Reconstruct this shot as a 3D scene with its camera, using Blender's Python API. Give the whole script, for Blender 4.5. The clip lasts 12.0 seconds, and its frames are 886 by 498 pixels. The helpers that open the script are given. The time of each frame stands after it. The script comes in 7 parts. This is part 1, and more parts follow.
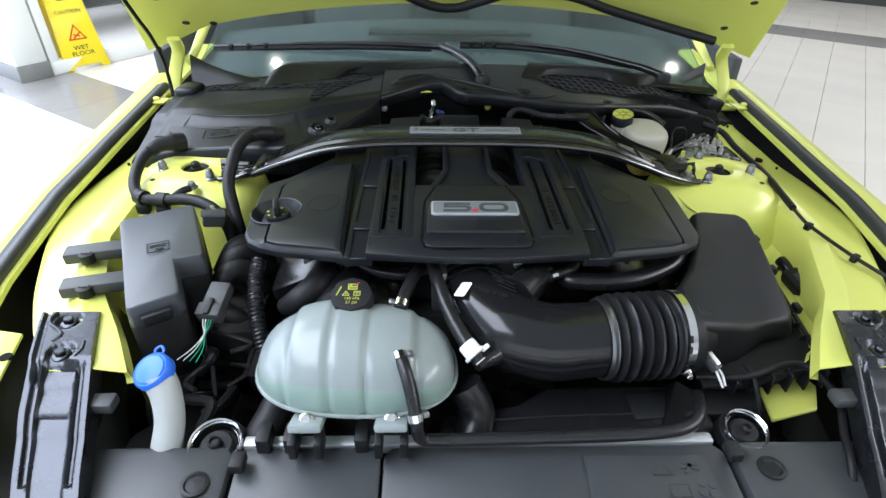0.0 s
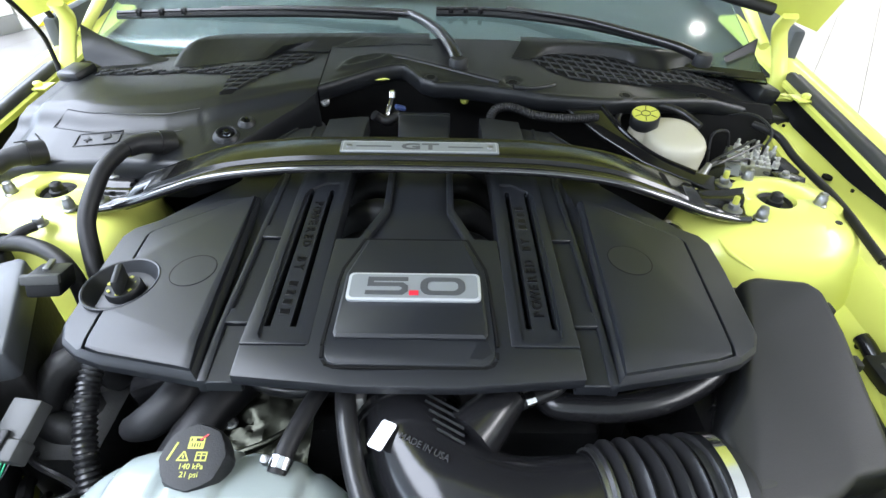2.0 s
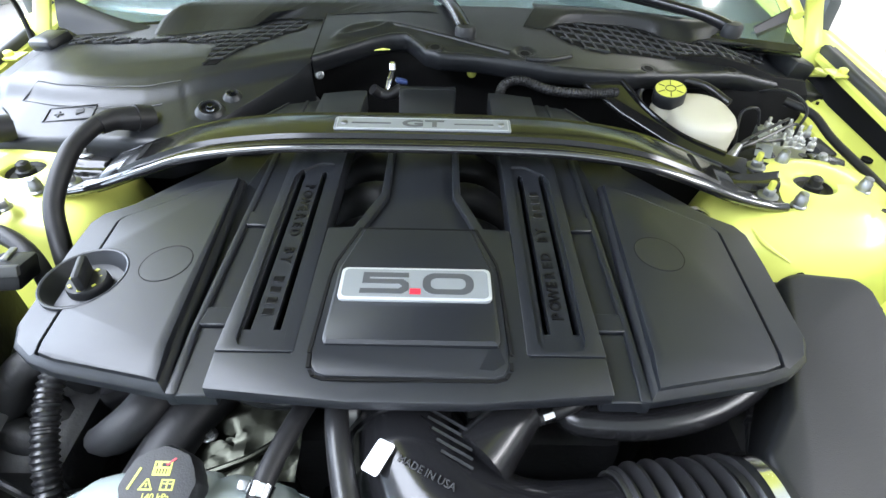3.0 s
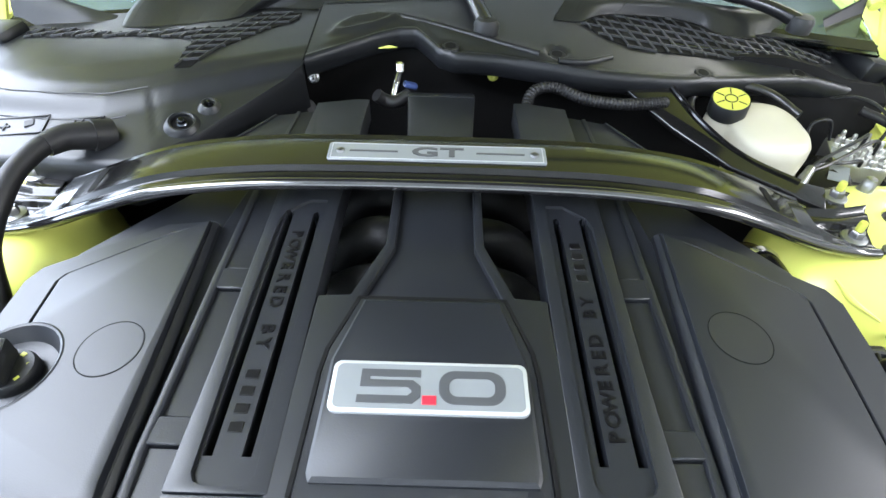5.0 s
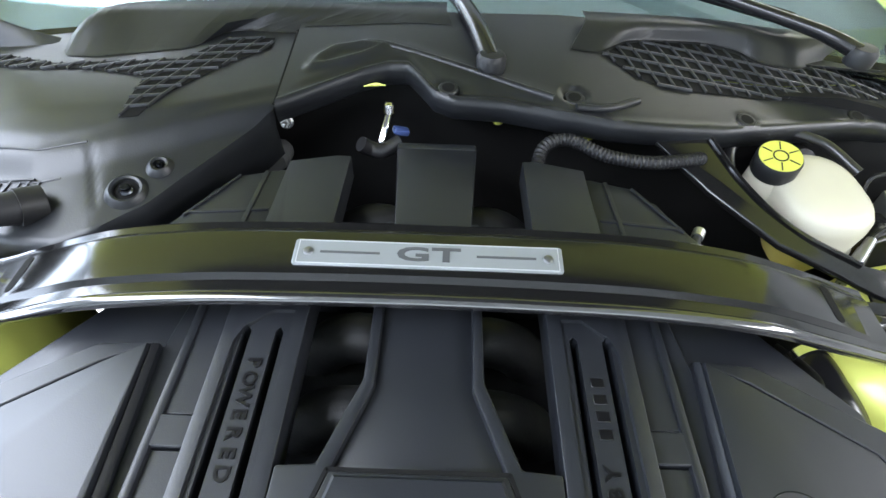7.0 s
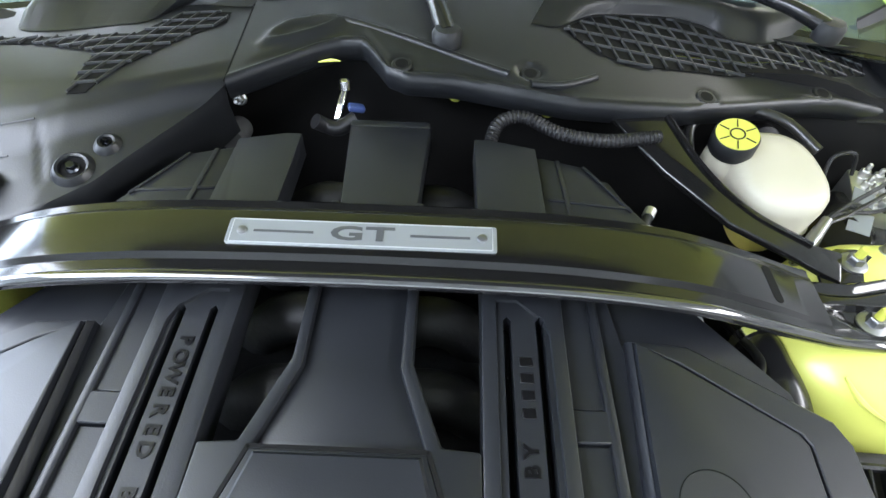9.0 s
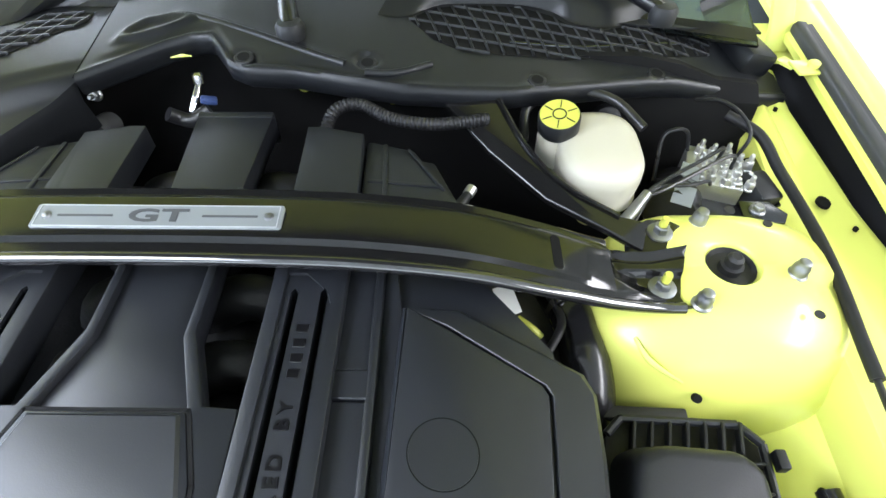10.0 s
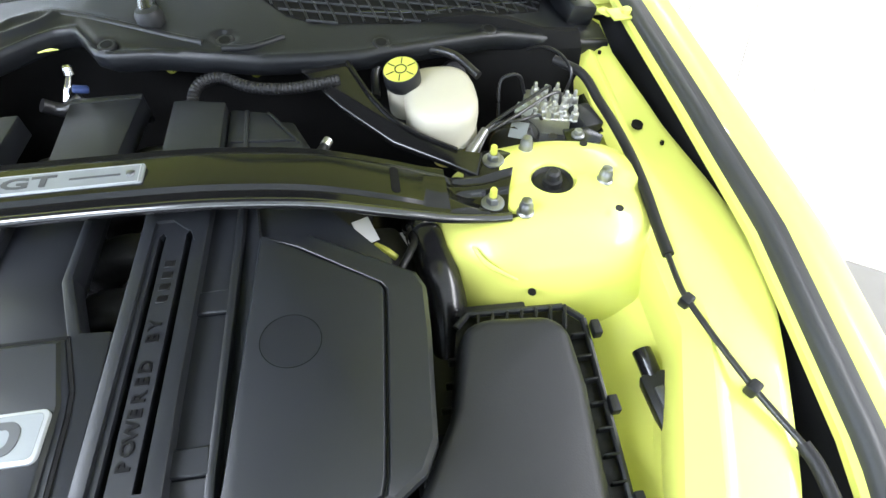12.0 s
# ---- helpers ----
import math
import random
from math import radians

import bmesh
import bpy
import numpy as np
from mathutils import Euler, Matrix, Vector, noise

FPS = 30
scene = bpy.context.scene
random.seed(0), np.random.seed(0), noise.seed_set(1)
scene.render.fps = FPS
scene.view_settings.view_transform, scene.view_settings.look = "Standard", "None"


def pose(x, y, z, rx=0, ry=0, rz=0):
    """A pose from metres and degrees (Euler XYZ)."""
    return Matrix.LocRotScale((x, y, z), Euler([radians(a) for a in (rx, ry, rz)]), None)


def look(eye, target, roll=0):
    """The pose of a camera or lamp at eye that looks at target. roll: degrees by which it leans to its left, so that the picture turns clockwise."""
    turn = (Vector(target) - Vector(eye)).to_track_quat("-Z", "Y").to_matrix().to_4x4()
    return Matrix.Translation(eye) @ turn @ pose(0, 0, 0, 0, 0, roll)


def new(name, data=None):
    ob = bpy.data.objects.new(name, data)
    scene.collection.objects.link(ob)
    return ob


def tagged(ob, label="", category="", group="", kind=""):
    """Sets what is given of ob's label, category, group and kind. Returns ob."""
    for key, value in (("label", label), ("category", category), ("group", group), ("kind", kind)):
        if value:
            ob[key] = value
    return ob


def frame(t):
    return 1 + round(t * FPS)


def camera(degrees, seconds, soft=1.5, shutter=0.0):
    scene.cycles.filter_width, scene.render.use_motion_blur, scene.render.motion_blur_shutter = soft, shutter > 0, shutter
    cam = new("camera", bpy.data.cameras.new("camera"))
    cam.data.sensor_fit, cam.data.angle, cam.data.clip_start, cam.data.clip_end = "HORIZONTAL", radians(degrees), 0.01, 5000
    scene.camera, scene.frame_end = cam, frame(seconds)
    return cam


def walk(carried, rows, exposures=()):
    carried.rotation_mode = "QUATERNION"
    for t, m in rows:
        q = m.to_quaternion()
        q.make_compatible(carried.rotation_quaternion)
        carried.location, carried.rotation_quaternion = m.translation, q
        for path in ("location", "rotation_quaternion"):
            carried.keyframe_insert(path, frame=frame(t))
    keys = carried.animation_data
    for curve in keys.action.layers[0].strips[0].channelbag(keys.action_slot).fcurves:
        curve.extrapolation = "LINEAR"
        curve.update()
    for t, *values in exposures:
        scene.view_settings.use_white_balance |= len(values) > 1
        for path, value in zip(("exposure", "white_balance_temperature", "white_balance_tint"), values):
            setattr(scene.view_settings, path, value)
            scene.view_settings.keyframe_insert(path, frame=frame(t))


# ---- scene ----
cam = camera(78.0, 12.0)
PATH = [
    (0, (-0.073, 0.01, 1.389), (-0.011, 1.665, 0.268), 1.3),
    (0.5, (-0.04, 0.113, 1.377), (0.018, 1.745, 0.222), 1.2),
    (1, (0.026, 0.257, 1.365), (0.065, 1.862, 0.173), 1.0),
    (1.5, (0.037, 0.313, 1.361), (0.062, 1.893, 0.135), 1.1),
    (2, (0.03, 0.349, 1.346), (0.049, 1.907, 0.092), 1.2),
    (2.5, (0.026, 0.381, 1.329), (0.042, 1.914, 0.045), 1.3),
    (3, (0.027, 0.413, 1.31), (0.04, 1.922, -0.002), 1.4),
    (3.2, (0.025, 0.423, 1.306), (0.037, 1.921, -0.019), 1.5),
    (5, (0.013, 0.563, 1.292), (0.009, 2.006, -0.093), 1.5),
    (5.5, (0.02, 0.59, 1.291), (0.011, 2.021, -0.107), 1.5),
    (6, (0.02, 0.643, 1.304), (0.013, 2.053, -0.115), 1.7),
    (6.5, (0.008, 0.7, 1.311), (0.003, 2.084, -0.132), 1.9),
    (7, (0.017, 0.728, 1.312), (0.009, 2.082, -0.161), 1.8),
    (8.8, (0.048, 0.736, 1.313), (0.027, 2.033, -0.21), 1.4),
    (9, (0.073, 0.732, 1.313), (0.055, 2.023, -0.215), 1.6),
    (9.5, (0.169, 0.718, 1.322), (0.132, 1.996, -0.216), 0.7),
    (10, (0.255, 0.701, 1.33), (0.237, 1.977, -0.21), -0.1),
    (10.5, (0.301, 0.678, 1.333), (0.324, 1.953, -0.207), -0.7),
    (11, (0.325, 0.633, 1.344), (0.408, 1.903, -0.199), -0.9),
    (11.5, (0.33, 0.596, 1.344), (0.455, 1.862, -0.199), -1.0),
    (12, (0.354, 0.585, 1.349), (0.509, 1.843, -0.198), -1.1),
]
walk(cam, [(t, look(eye, target, roll)) for t, eye, target, roll in PATH],
     [(0.0, -1.18), (1.0, -0.90), (2.5, -0.16), (5.0, 0.16), (9.0, 0.13), (11.0, 0.21), (12.0, 0.21)])

# ---- light and room ----
world = bpy.data.worlds.new("world")
scene.world = world
world.use_nodes = True
world.node_tree.nodes["Background"].inputs[0].default_value = (0.80, 0.90, 1.0, 1)
world.node_tree.nodes["Background"].inputs[1].default_value = 0.25


def area(name, at, target, w, h, power, color=(1, 1, 1)):
    data = bpy.data.lights.new(name, "AREA")
    data.shape, data.size, data.size_y, data.energy, data.color = "RECTANGLE", w, h, power, color
    ob = new(name, data)
    ob.matrix_world = look(at, target)
    return ob


# unseen showroom ceiling panels, and added daylight panels before the plain west and south walls
area("ceiling_light", (-2.4, 0.2, 3.55), (-2.4, 0.2, 0), 2.4, 4.6, 720, (0.89, 0.965, 1.14))
area("ceiling_light", (-5.0, 4.5, 3.55), (-5.0, 4.5, 0), 3.2, 5.4, 980, (0.88, 0.96, 1.15))
area("ceiling_light", (5.0, -0.6, 3.55), (5.0, -0.6, 0), 1.6, 5.0, 740, (0.98, 0.99, 1.05))
area("ceiling_light", (4.5, 6.5, 3.55), (4.5, 6.5, 0), 3.0, 1.2, 190, (1.0, 0.99, 0.97))
# no glazing is built here; sized and powered to brighten the brace
area("daylight_panel", (-10.4, 3.6, 1.9), (0.0, 3.6, 1.9), 17.0, 3.2, 1900, (0.74, 0.87, 1.10))
area("daylight_panel", (0.0, -7.4, 1.9), (0.0, 0.5, 1.6), 10.0, 3.2, 260, (0.78, 0.89, 1.0))

# ---- materials ----


def material(name, color, rough=0.5, metal=0.0, grain=0.0, scale=400.0, bump=0.0, coat=0.0, var=0.12, stain=6.0, trans=0.0, sss=0.0, ior=1.45, spec=0.5, rand=0.0):
    """Principled surface with stains at a broad scale and grain and bump at a fine one."""
    m = bpy.data.materials.new(name)
    m.use_nodes = True
    nt = m.node_tree
    b = nt.nodes["Principled BSDF"]
    b.inputs["Metallic"].default_value = metal
    b.inputs["IOR"].default_value = ior
    b.inputs["Specular IOR Level"].default_value = spec
    b.inputs["Coat Weight"].default_value = coat
    b.inputs["Coat Roughness"].default_value = 0.04
    b.inputs["Transmission Weight"].default_value = trans
    if sss:
        b.inputs["Subsurface Weight"].default_value = sss
        b.inputs["Subsurface Radius"].default_value = (0.02, 0.02, 0.02)
    tc = nt.nodes.new("ShaderNodeTexCoord")
    n1 = nt.nodes.new("ShaderNodeTexNoise")
    n1.inputs["Scale"].default_value, n1.inputs["Detail"].default_value = stain, 5
    n2 = nt.nodes.new("ShaderNodeTexNoise")
    n2.inputs["Scale"].default_value, n2.inputs["Detail"].default_value = scale, 2
    nt.links.new(tc.outputs["Object"], n1.inputs["Vector"])
    nt.links.new(tc.outputs["Object"], n2.inputs["Vector"])
    mix = nt.nodes.new("ShaderNodeMix")
    mix.data_type = "RGBA"
    dark = [c * (1 - var) for c in color]
    light = [min(1, c * (1 + var)) for c in color]
    mix.inputs["A"].default_value, mix.inputs["B"].default_value = (*dark, 1), (*light, 1)
    add = nt.nodes.new("ShaderNodeMath")
    add.operation = "MULTIPLY_ADD"
    nt.links.new(n2.outputs["Fac"], add.inputs[0])
    add.inputs[1].default_value = grain
    nt.links.new(n1.outputs["Fac"], add.inputs[2])
    last = add
    if rand:
        info = nt.nodes.new("ShaderNodeObjectInfo")
        more = nt.nodes.new("ShaderNodeMath")
        more.operation = "MULTIPLY_ADD"
        nt.links.new(info.outputs["Random"], more.inputs[0])
        more.inputs[1].default_value = rand
        nt.links.new(add.outputs[0], more.inputs[2])
        last = more
    nt.links.new(last.outputs[0], mix.inputs["Factor"])
    nt.links.new(mix.outputs["Result"], b.inputs["Base Color"])
    r = nt.nodes.new("ShaderNodeMapRange")
    r.inputs["To Min"].default_value, r.inputs["To Max"].default_value = max(0, rough - 0.08), min(1, rough + 0.08)
    nt.links.new(n1.outputs["Fac"], r.inputs["Value"])
    nt.links.new(r.outputs["Result"], b.inputs["Roughness"])
    if bump:
        bp = nt.nodes.new("ShaderNodeBump")
        bp.inputs["Strength"].default_value, bp.inputs["Distance"].default_value = 1.0, bump
        nt.links.new(n2.outputs["Fac"], bp.inputs["Height"])
        nt.links.new(bp.outputs["Normal"], b.inputs["Normal"])
    return m


COVER = material("moulded grey-black plastic", (0.0073, 0.0084, 0.0108), 0.43, spec=0.50, bump=0.00006, scale=900, grain=0.2)
PLASTIC = material("black textured plastic", (0.0085, 0.0092, 0.0102), 0.48, spec=0.38, bump=0.0002, scale=700, grain=0.3)
COWL = material("grey cowl plastic", (0.0078, 0.0086, 0.0100), 0.38, spec=0.38, bump=0.00010, scale=600, grain=0.3, var=0.4, stain=13)
DEEP = material("dirty black engine metal", (0.008, 0.008, 0.0085), 0.55, spec=0.45, bump=0.0006, scale=120, grain=0.4, var=0.4)
GLOSS = material("gloss black paint", (0.006, 0.006, 0.006), 0.13, coat=0.0, var=0.2, stain=3)
RUBBER = material("black rubber", (0.010, 0.010, 0.011), 0.5, spec=0.32, bump=0.0001, scale=500, var=0.25)
# base colour lightened to carry the rubber's reflected sheen
SEALGREY = material("black seal rubber greyed for sheen", (0.030, 0.031, 0.032), 0.42, spec=0.45, bump=0.0001, scale=500, var=0.25)
HOSE = material("satin black hose", (0.013, 0.013, 0.014), 0.30, bump=0.0001, scale=300, var=0.25)
SMOOTH = material("satin black moulding", (0.010, 0.010, 0.011), 0.24, var=0.2, stain=4)
PAINT = material("lime yellow car paint", (0.635, 0.66, 0.145), 0.33, coat=0.22, var=0.04, stain=3)
TANK = material("milky coolant tank plastic", (0.37, 0.42, 0.415), 0.20, var=0.16, stain=14, sss=0.2, trans=0.38)
CREAM = material("cream reservoir plastic", (0.42, 0.40, 0.32), 0.4, var=0.06, stain=12, sss=0.3)
CLOUD = material("greyish white filler plastic", (0.42, 0.44, 0.43), 0.4, var=0.08, stain=10, sss=0.2)
BLUE = material("blue cap plastic", (0.03, 0.16, 0.75), 0.38, var=0.06)
STEEL = material("zinc plated steel", (0.26, 0.265, 0.27), 0.42, metal=1.0, var=0.25, stain=40, bump=0.0001, scale=300)
CHROME = material("bright clamp steel", (0.75, 0.75, 0.76), 0.15, metal=1.0, var=0.15, stain=30)
ALU = material("brushed aluminium", (0.46, 0.48, 0.49), 0.38, metal=0.5, var=0.1, stain=15, bump=0.00005, scale=800)
CAST = material("cast aluminium", (0.56, 0.56, 0.55), 0.45, metal=1.0, var=0.3, stain=40, bump=0.0004, scale=220)
EDGEMETAL = material("black painted stamped steel", (0.062, 0.066, 0.074), 0.24, metal=1.0, var=0.3, stain=12)
STAMPED = material("dark grey stamped steel", (0.058, 0.061, 0.068), 0.28, metal=0.85, var=0.2, stain=25, bump=0.0001, scale=500)
PLATE = material("pale painted metal plate", (0.20, 0.215, 0.22), 0.38, metal=0.3, var=0.08, stain=30)
INK = material("dark grey lettering", (0.06, 0.063, 0.065), 0.4, metal=0.2)
RED = material("red enamel", (0.48, 0.02, 0.035), 0.4)
YELLOW = material("yellow print", (0.42, 0.43, 0.07), 0.5, var=0.1, stain=60)
WHITE = material("white label", (0.80, 0.80, 0.80), 0.5, var=0.05)
SIGN = material("yellow sign plastic", (0.85, 0.66, 0.02), 0.45, var=0.05, stain=4)
SIGNRED = material("red sign print", (0.65, 0.08, 0.02), 0.5)
SIGNBLACK = material("black sign print", (0.03, 0.03, 0.02), 0.5)
# near-black without sheen: puts the shade of gaps and recesses into colour
VOID = material("flat black standing for shaded gaps", (0.004, 0.004, 0.004), 0.75, spec=0.15)
CEIL = material("dim grey ceiling paint", (0.55, 0.60, 0.62), 0.7, var=0.15, stain=0.6)
WALL = material("white wall paint", (0.78, 0.78, 0.77), 0.6, bump=0.0004, scale=80, var=0.03)
SKIRT = material("grey skirting", (0.22, 0.22, 0.22), 0.5)
TILE = material("pale glossy porcelain tile", (0.70, 0.66, 0.605), 0.16, var=0.05, stain=2.5, grain=0.1, scale=60, rand=0.5)
TILEGREY = material("grey glossy porcelain tile", (0.22, 0.21, 0.20), 0.14, var=0.12, stain=2.5, grain=0.1, scale=60, rand=0.5)
GROUT = material("tile grout", (0.45, 0.44, 0.42), 0.8, var=0.1)
GLASS = material("greenish windscreen glass", (0.55, 0.72, 0.70), 0.02, trans=1.0, var=0.0, ior=1.5)
PANE = material("clear shop glass", (0.95, 0.97, 0.97), 0.02, trans=1.0, var=0.0, ior=1.45)
CABIN = material("grey cabin trim", (0.045, 0.05, 0.052), 0.6, bump=0.0003, scale=400)
WOODISH = material("brown furniture", (0.12, 0.09, 0.07), 0.5, var=0.3)
WIREW = material("white wire", (0.7, 0.7, 0.68), 0.5)
WIREG = material("green wire", (0.02, 0.35, 0.16), 0.5)
FUSELID = material("grey fuse box plastic", (0.050, 0.055, 0.062), 0.36, spec=0.7, bump=0.0001, scale=700, var=0.2, stain=15)
RADPANEL = material("dull grey radiator cover plastic", (0.040, 0.043, 0.047), 0.42, spec=0.7, bump=0.0001, scale=700, var=0.15, stain=9)
FOIL = material("crumpled olive-grey foil", (0.055, 0.057, 0.045), 0.38, metal=1.0, var=0.4, stain=60)
# shade of sunk letters put into colour; the letters stand slightly proud
INSET = material("lettering darkened to look sunk", (0.0030, 0.0030, 0.0035), 0.32, spec=0.35)
TUBEBLACK = material("glossy black intake plastic", (0.009, 0.009, 0.010), 0.17, var=0.2, stain=5)
# lighter, shinier copy of GLOSS that forces the lip's bright highlight
ROLLED = material("gloss black paint boosted for lip highlight", (0.010, 0.010, 0.011), 0.12, spec=1.0, coat=0.6, var=0.15)
GREYCON = material("grey connector plastic", (0.050, 0.052, 0.052), 0.5, var=0.2)
FLUID = material("amber-tinted plastic", (0.55, 0.46, 0.12), 0.35, sss=0.2)

# ---- mesh helpers ----


def finish(bm, name, mat, smooth=38.0):
    bmesh.ops.recalc_face_normals(bm, faces=bm.faces)
    lim = radians(smooth)
    for f in bm.faces:
        f.smooth = True
    for e in bm.edges:
        if len(e.link_faces) == 2 and e.calc_face_angle(0.0) > lim:
            e.smooth = False
    me = bpy.data.meshes.new(name)
    bm.to_mesh(me)
    bm.free()
    me.materials.append(mat)
    return me


def thing(name, at, label, category, group="", kind=""):
    """An Empty at a thing's base; its parts are given in world metres."""
    ob = new(name)
    ob.location = at
    ob.empty_display_size = 0.02
    return tagged(ob, label, category, group, kind)


def part(name, bm, mat, parent, label="", smooth=38.0):
    ob = new(name, finish(bm, name, mat, smooth))
    ob.parent = parent
    if parent.type == "EMPTY":
        ob.matrix_parent_inverse = Matrix.Translation(-parent.location)
    if label:
        ob["label"] = label
    return ob


def solo(name, bm, mat, label, category, group="", kind="", smooth=38.0):
    """A thing that is a single mesh."""
    return tagged(new(name, finish(bm, name, mat, smooth)), label, category, group, kind)


def B():
    return bmesh.new()


def bevel_all(bm, geom, off, seg=2, angle=30):
    edges = [e for e in geom if isinstance(e, bmesh.types.BMEdge) and len(e.link_faces) == 2 and e.calc_face_angle(0) > radians(angle)]
    if edges and off > 0:
        bmesh.ops.bevel(bm, geom=edges, offset=off, offset_type="OFFSET", segments=seg, profile=0.5, affect="EDGES", clamp_overlap=True)


def box(bm, at, size, rot=(0, 0, 0), bev=0.0, seg=2, taper=1.0):
    """A bevelled box centred at a place; taper scales its top."""
    tmp = bmesh.new()
    bmesh.ops.create_cube(tmp, size=1.0)
    for v in tmp.verts:
        k = taper if v.co.z > 0 else 1.0
        v.co = Vector((v.co.x * size[0] * k, v.co.y * size[1] * k, v.co.z * size[2]))
    bevel_all(tmp, tmp.edges[:], bev, seg)
    m = pose(*at, *rot)
    join(bm, tmp, m)
    return bm


def join(bm, other, m=Matrix.Identity(4)):
    idx = {}
    for v in other.verts:
        idx[v.index if v.index >= 0 else id(v)] = None
    other.verts.index_update()
    vs = [bm.verts.new(m @ v.co) for v in other.verts]
    for f in other.faces:
        try:
            bm.faces.new([vs[v.index] for v in f.verts])
        except ValueError:
            pass
    other.free()
    return bm


def prism(bm, pts, z0, z1, bev=0.0, seg=2, inset=0.0):
    """An extruded outline. z0 and z1 are numbers or functions of x, y; inset draws the top in."""
    f0 = z0 if callable(z0) else (lambda x, y: z0)
    f1 = z1 if callable(z1) else (lambda x, y: z1)
    tmp = bmesh.new()
    n = len(pts)
    lo = [tmp.verts.new((x, y, f0(x, y))) for x, y in pts]
    top = pts
    if inset:
        c = Vector((sum(p[0] for p in pts) / n, sum(p[1] for p in pts) / n))
        top = []
        for i in range(n):
            p, a, b = Vector(pts[i]), Vector(pts[i - 1]), Vector(pts[(i + 1) % n])
            d1, d2 = (p - a).normalized(), (b - p).normalized()
            n1, n2 = Vector((-d1.y, d1.x)), Vector((-d2.y, d2.x))
            if n1.dot(c - p) < 0 and n2.dot(c - p) < 0:
                n1, n2 = -n1, -n2
            k = (n1 + n2)
            k = k.normalized() * inset / max(0.4, k.normalized().dot(n1))
            top.append((p.x + k.x, p.y + k.y))
    hi = [tmp.verts.new((x, y, f1(x, y))) for x, y in top]
    tmp.faces.new(list(reversed(lo)))
    tmp.faces.new(hi)
    for i in range(n):
        j = (i + 1) % n
        tmp.faces.new((lo[i], lo[j], hi[j], hi[i]))
    bmesh.ops.recalc_face_normals(tmp, faces=tmp.faces)
    bevel_all(tmp, tmp.edges[:], bev, seg, 20)
    return join(bm, tmp)


def loft(bm, rings, closed=True, cap=True):
    """Skin over rings of equal count."""
    vs = [[bm.verts.new(p) for p in r] for r in rings]
    n = len(vs[0])
    for a, b in zip(vs, vs[1:]):
        for i in range(n if closed else n - 1):
            j = (i + 1) % n
            bm.faces.new((a[i], a[j], b[j], b[i]))
    if cap and closed:
        bm.faces.new(list(reversed(vs[0])))
        bm.faces.new(vs[-1])
    return bm


def torus(bm, rings):
    """Skin over rings that close upon themselves."""
    vs = [[bm.verts.new(p) for p in r] for r in rings]
    n = len(vs[0])
    for a, b in zip(vs, vs[1:] + vs[:1]):
        for i in range(n):
            bm.faces.new((a[i], a[(i + 1) % n], b[(i + 1) % n], b[i]))
    return bm


def sheet(bm, rows, thick=0.002, way=(0, 0, -1)):
    """A sheet over rows of points, with thickness."""
    w = Vector(way).normalized() * thick
    a = [[bm.verts.new(p) for p in r] for r in rows]
    b = [[bm.verts.new(Vector(p) + w) for p in r] for r in rows]
    nr, nc = len(rows), len(rows[0])
    for i in range(nr - 1):
        for j in range(nc - 1):
            bm.faces.new((a[i][j], a[i][j + 1], a[i + 1][j + 1], a[i + 1][j]))
            bm.faces.new((b[i][j], b[i + 1][j], b[i + 1][j + 1], b[i][j + 1]))
    for i in range(nr - 1):
        bm.faces.new((a[i][0], a[i + 1][0], b[i + 1][0], b[i][0]))
        bm.faces.new((a[i][-1], b[i][-1], b[i + 1][-1], a[i + 1][-1]))
    for j in range(nc - 1):
        bm.faces.new((a[0][j], b[0][j], b[0][j + 1], a[0][j + 1]))
        bm.faces.new((a[-1][j], a[-1][j + 1], b[-1][j + 1], b[-1][j]))
    return bm


def curve(pts, res=8):
    """Points along a smooth line through pts."""
    P = [Vector(p) for p in pts]
    P = [2 * P[0] - P[1]] + P + [2 * P[-1] - P[-2]]
    out = []
    for i in range(1, len(P) - 2):
        for k in range(res):
            t = k / res
            a, b, c, d = P[i - 1], P[i], P[i + 1], P[i + 2]
            out.append(0.5 * ((2 * b) + (c - a) * t + (2 * a - 5 * b + 4 * c - d) * t * t + (3 * b - a - 3 * c + d) * t ** 3))
    out.append(P[-2])
    return out


def tube(bm, pts, r, seg=12, res=8, rib=None):
    """A hose through pts. r: radius, or one per point; rib: (pitch, depth) of its corrugation."""
    line = curve(pts, res)
    n = len(line)
    rs = [r] * n
    if isinstance(r, (list, tuple)):
        rs = [float(np.interp(i / res, range(len(r)), r)) for i in range(n)]
    if rib:
        dense, ds, acc = [], [], 0.0
        for i in range(n - 1):
            steps = max(1, int((line[i + 1] - line[i]).length / (rib[0] / 4)))
            for k in range(steps):
                dense.append(line[i].lerp(line[i + 1], k / steps))
                ds.append(rs[i] + (rs[i + 1] - rs[i]) * k / steps)
        line, rs = dense + [line[-1]], ds + [rs[-1]]
        for i in range(1, len(line)):
            acc += (line[i] - line[i - 1]).length
            rs[i] += rib[1] * math.cos(2 * math.pi * acc / rib[0])
        n = len(line)
    ring, rings = None, []
    for i in range(n):
        d = (line[min(i + 1, n - 1)] - line[max(i - 1, 0)]).normalized()
        if ring is None:
            ring = d.orthogonal().normalized()
        ring = (ring - d * ring.dot(d)).normalized()
        s = d.cross(ring)
        rings.append([line[i] + rs[i] * (math.cos(a) * ring + math.sin(a) * s) for a in (2 * math.pi * k / seg for k in range(seg))])
    return loft(bm, rings)


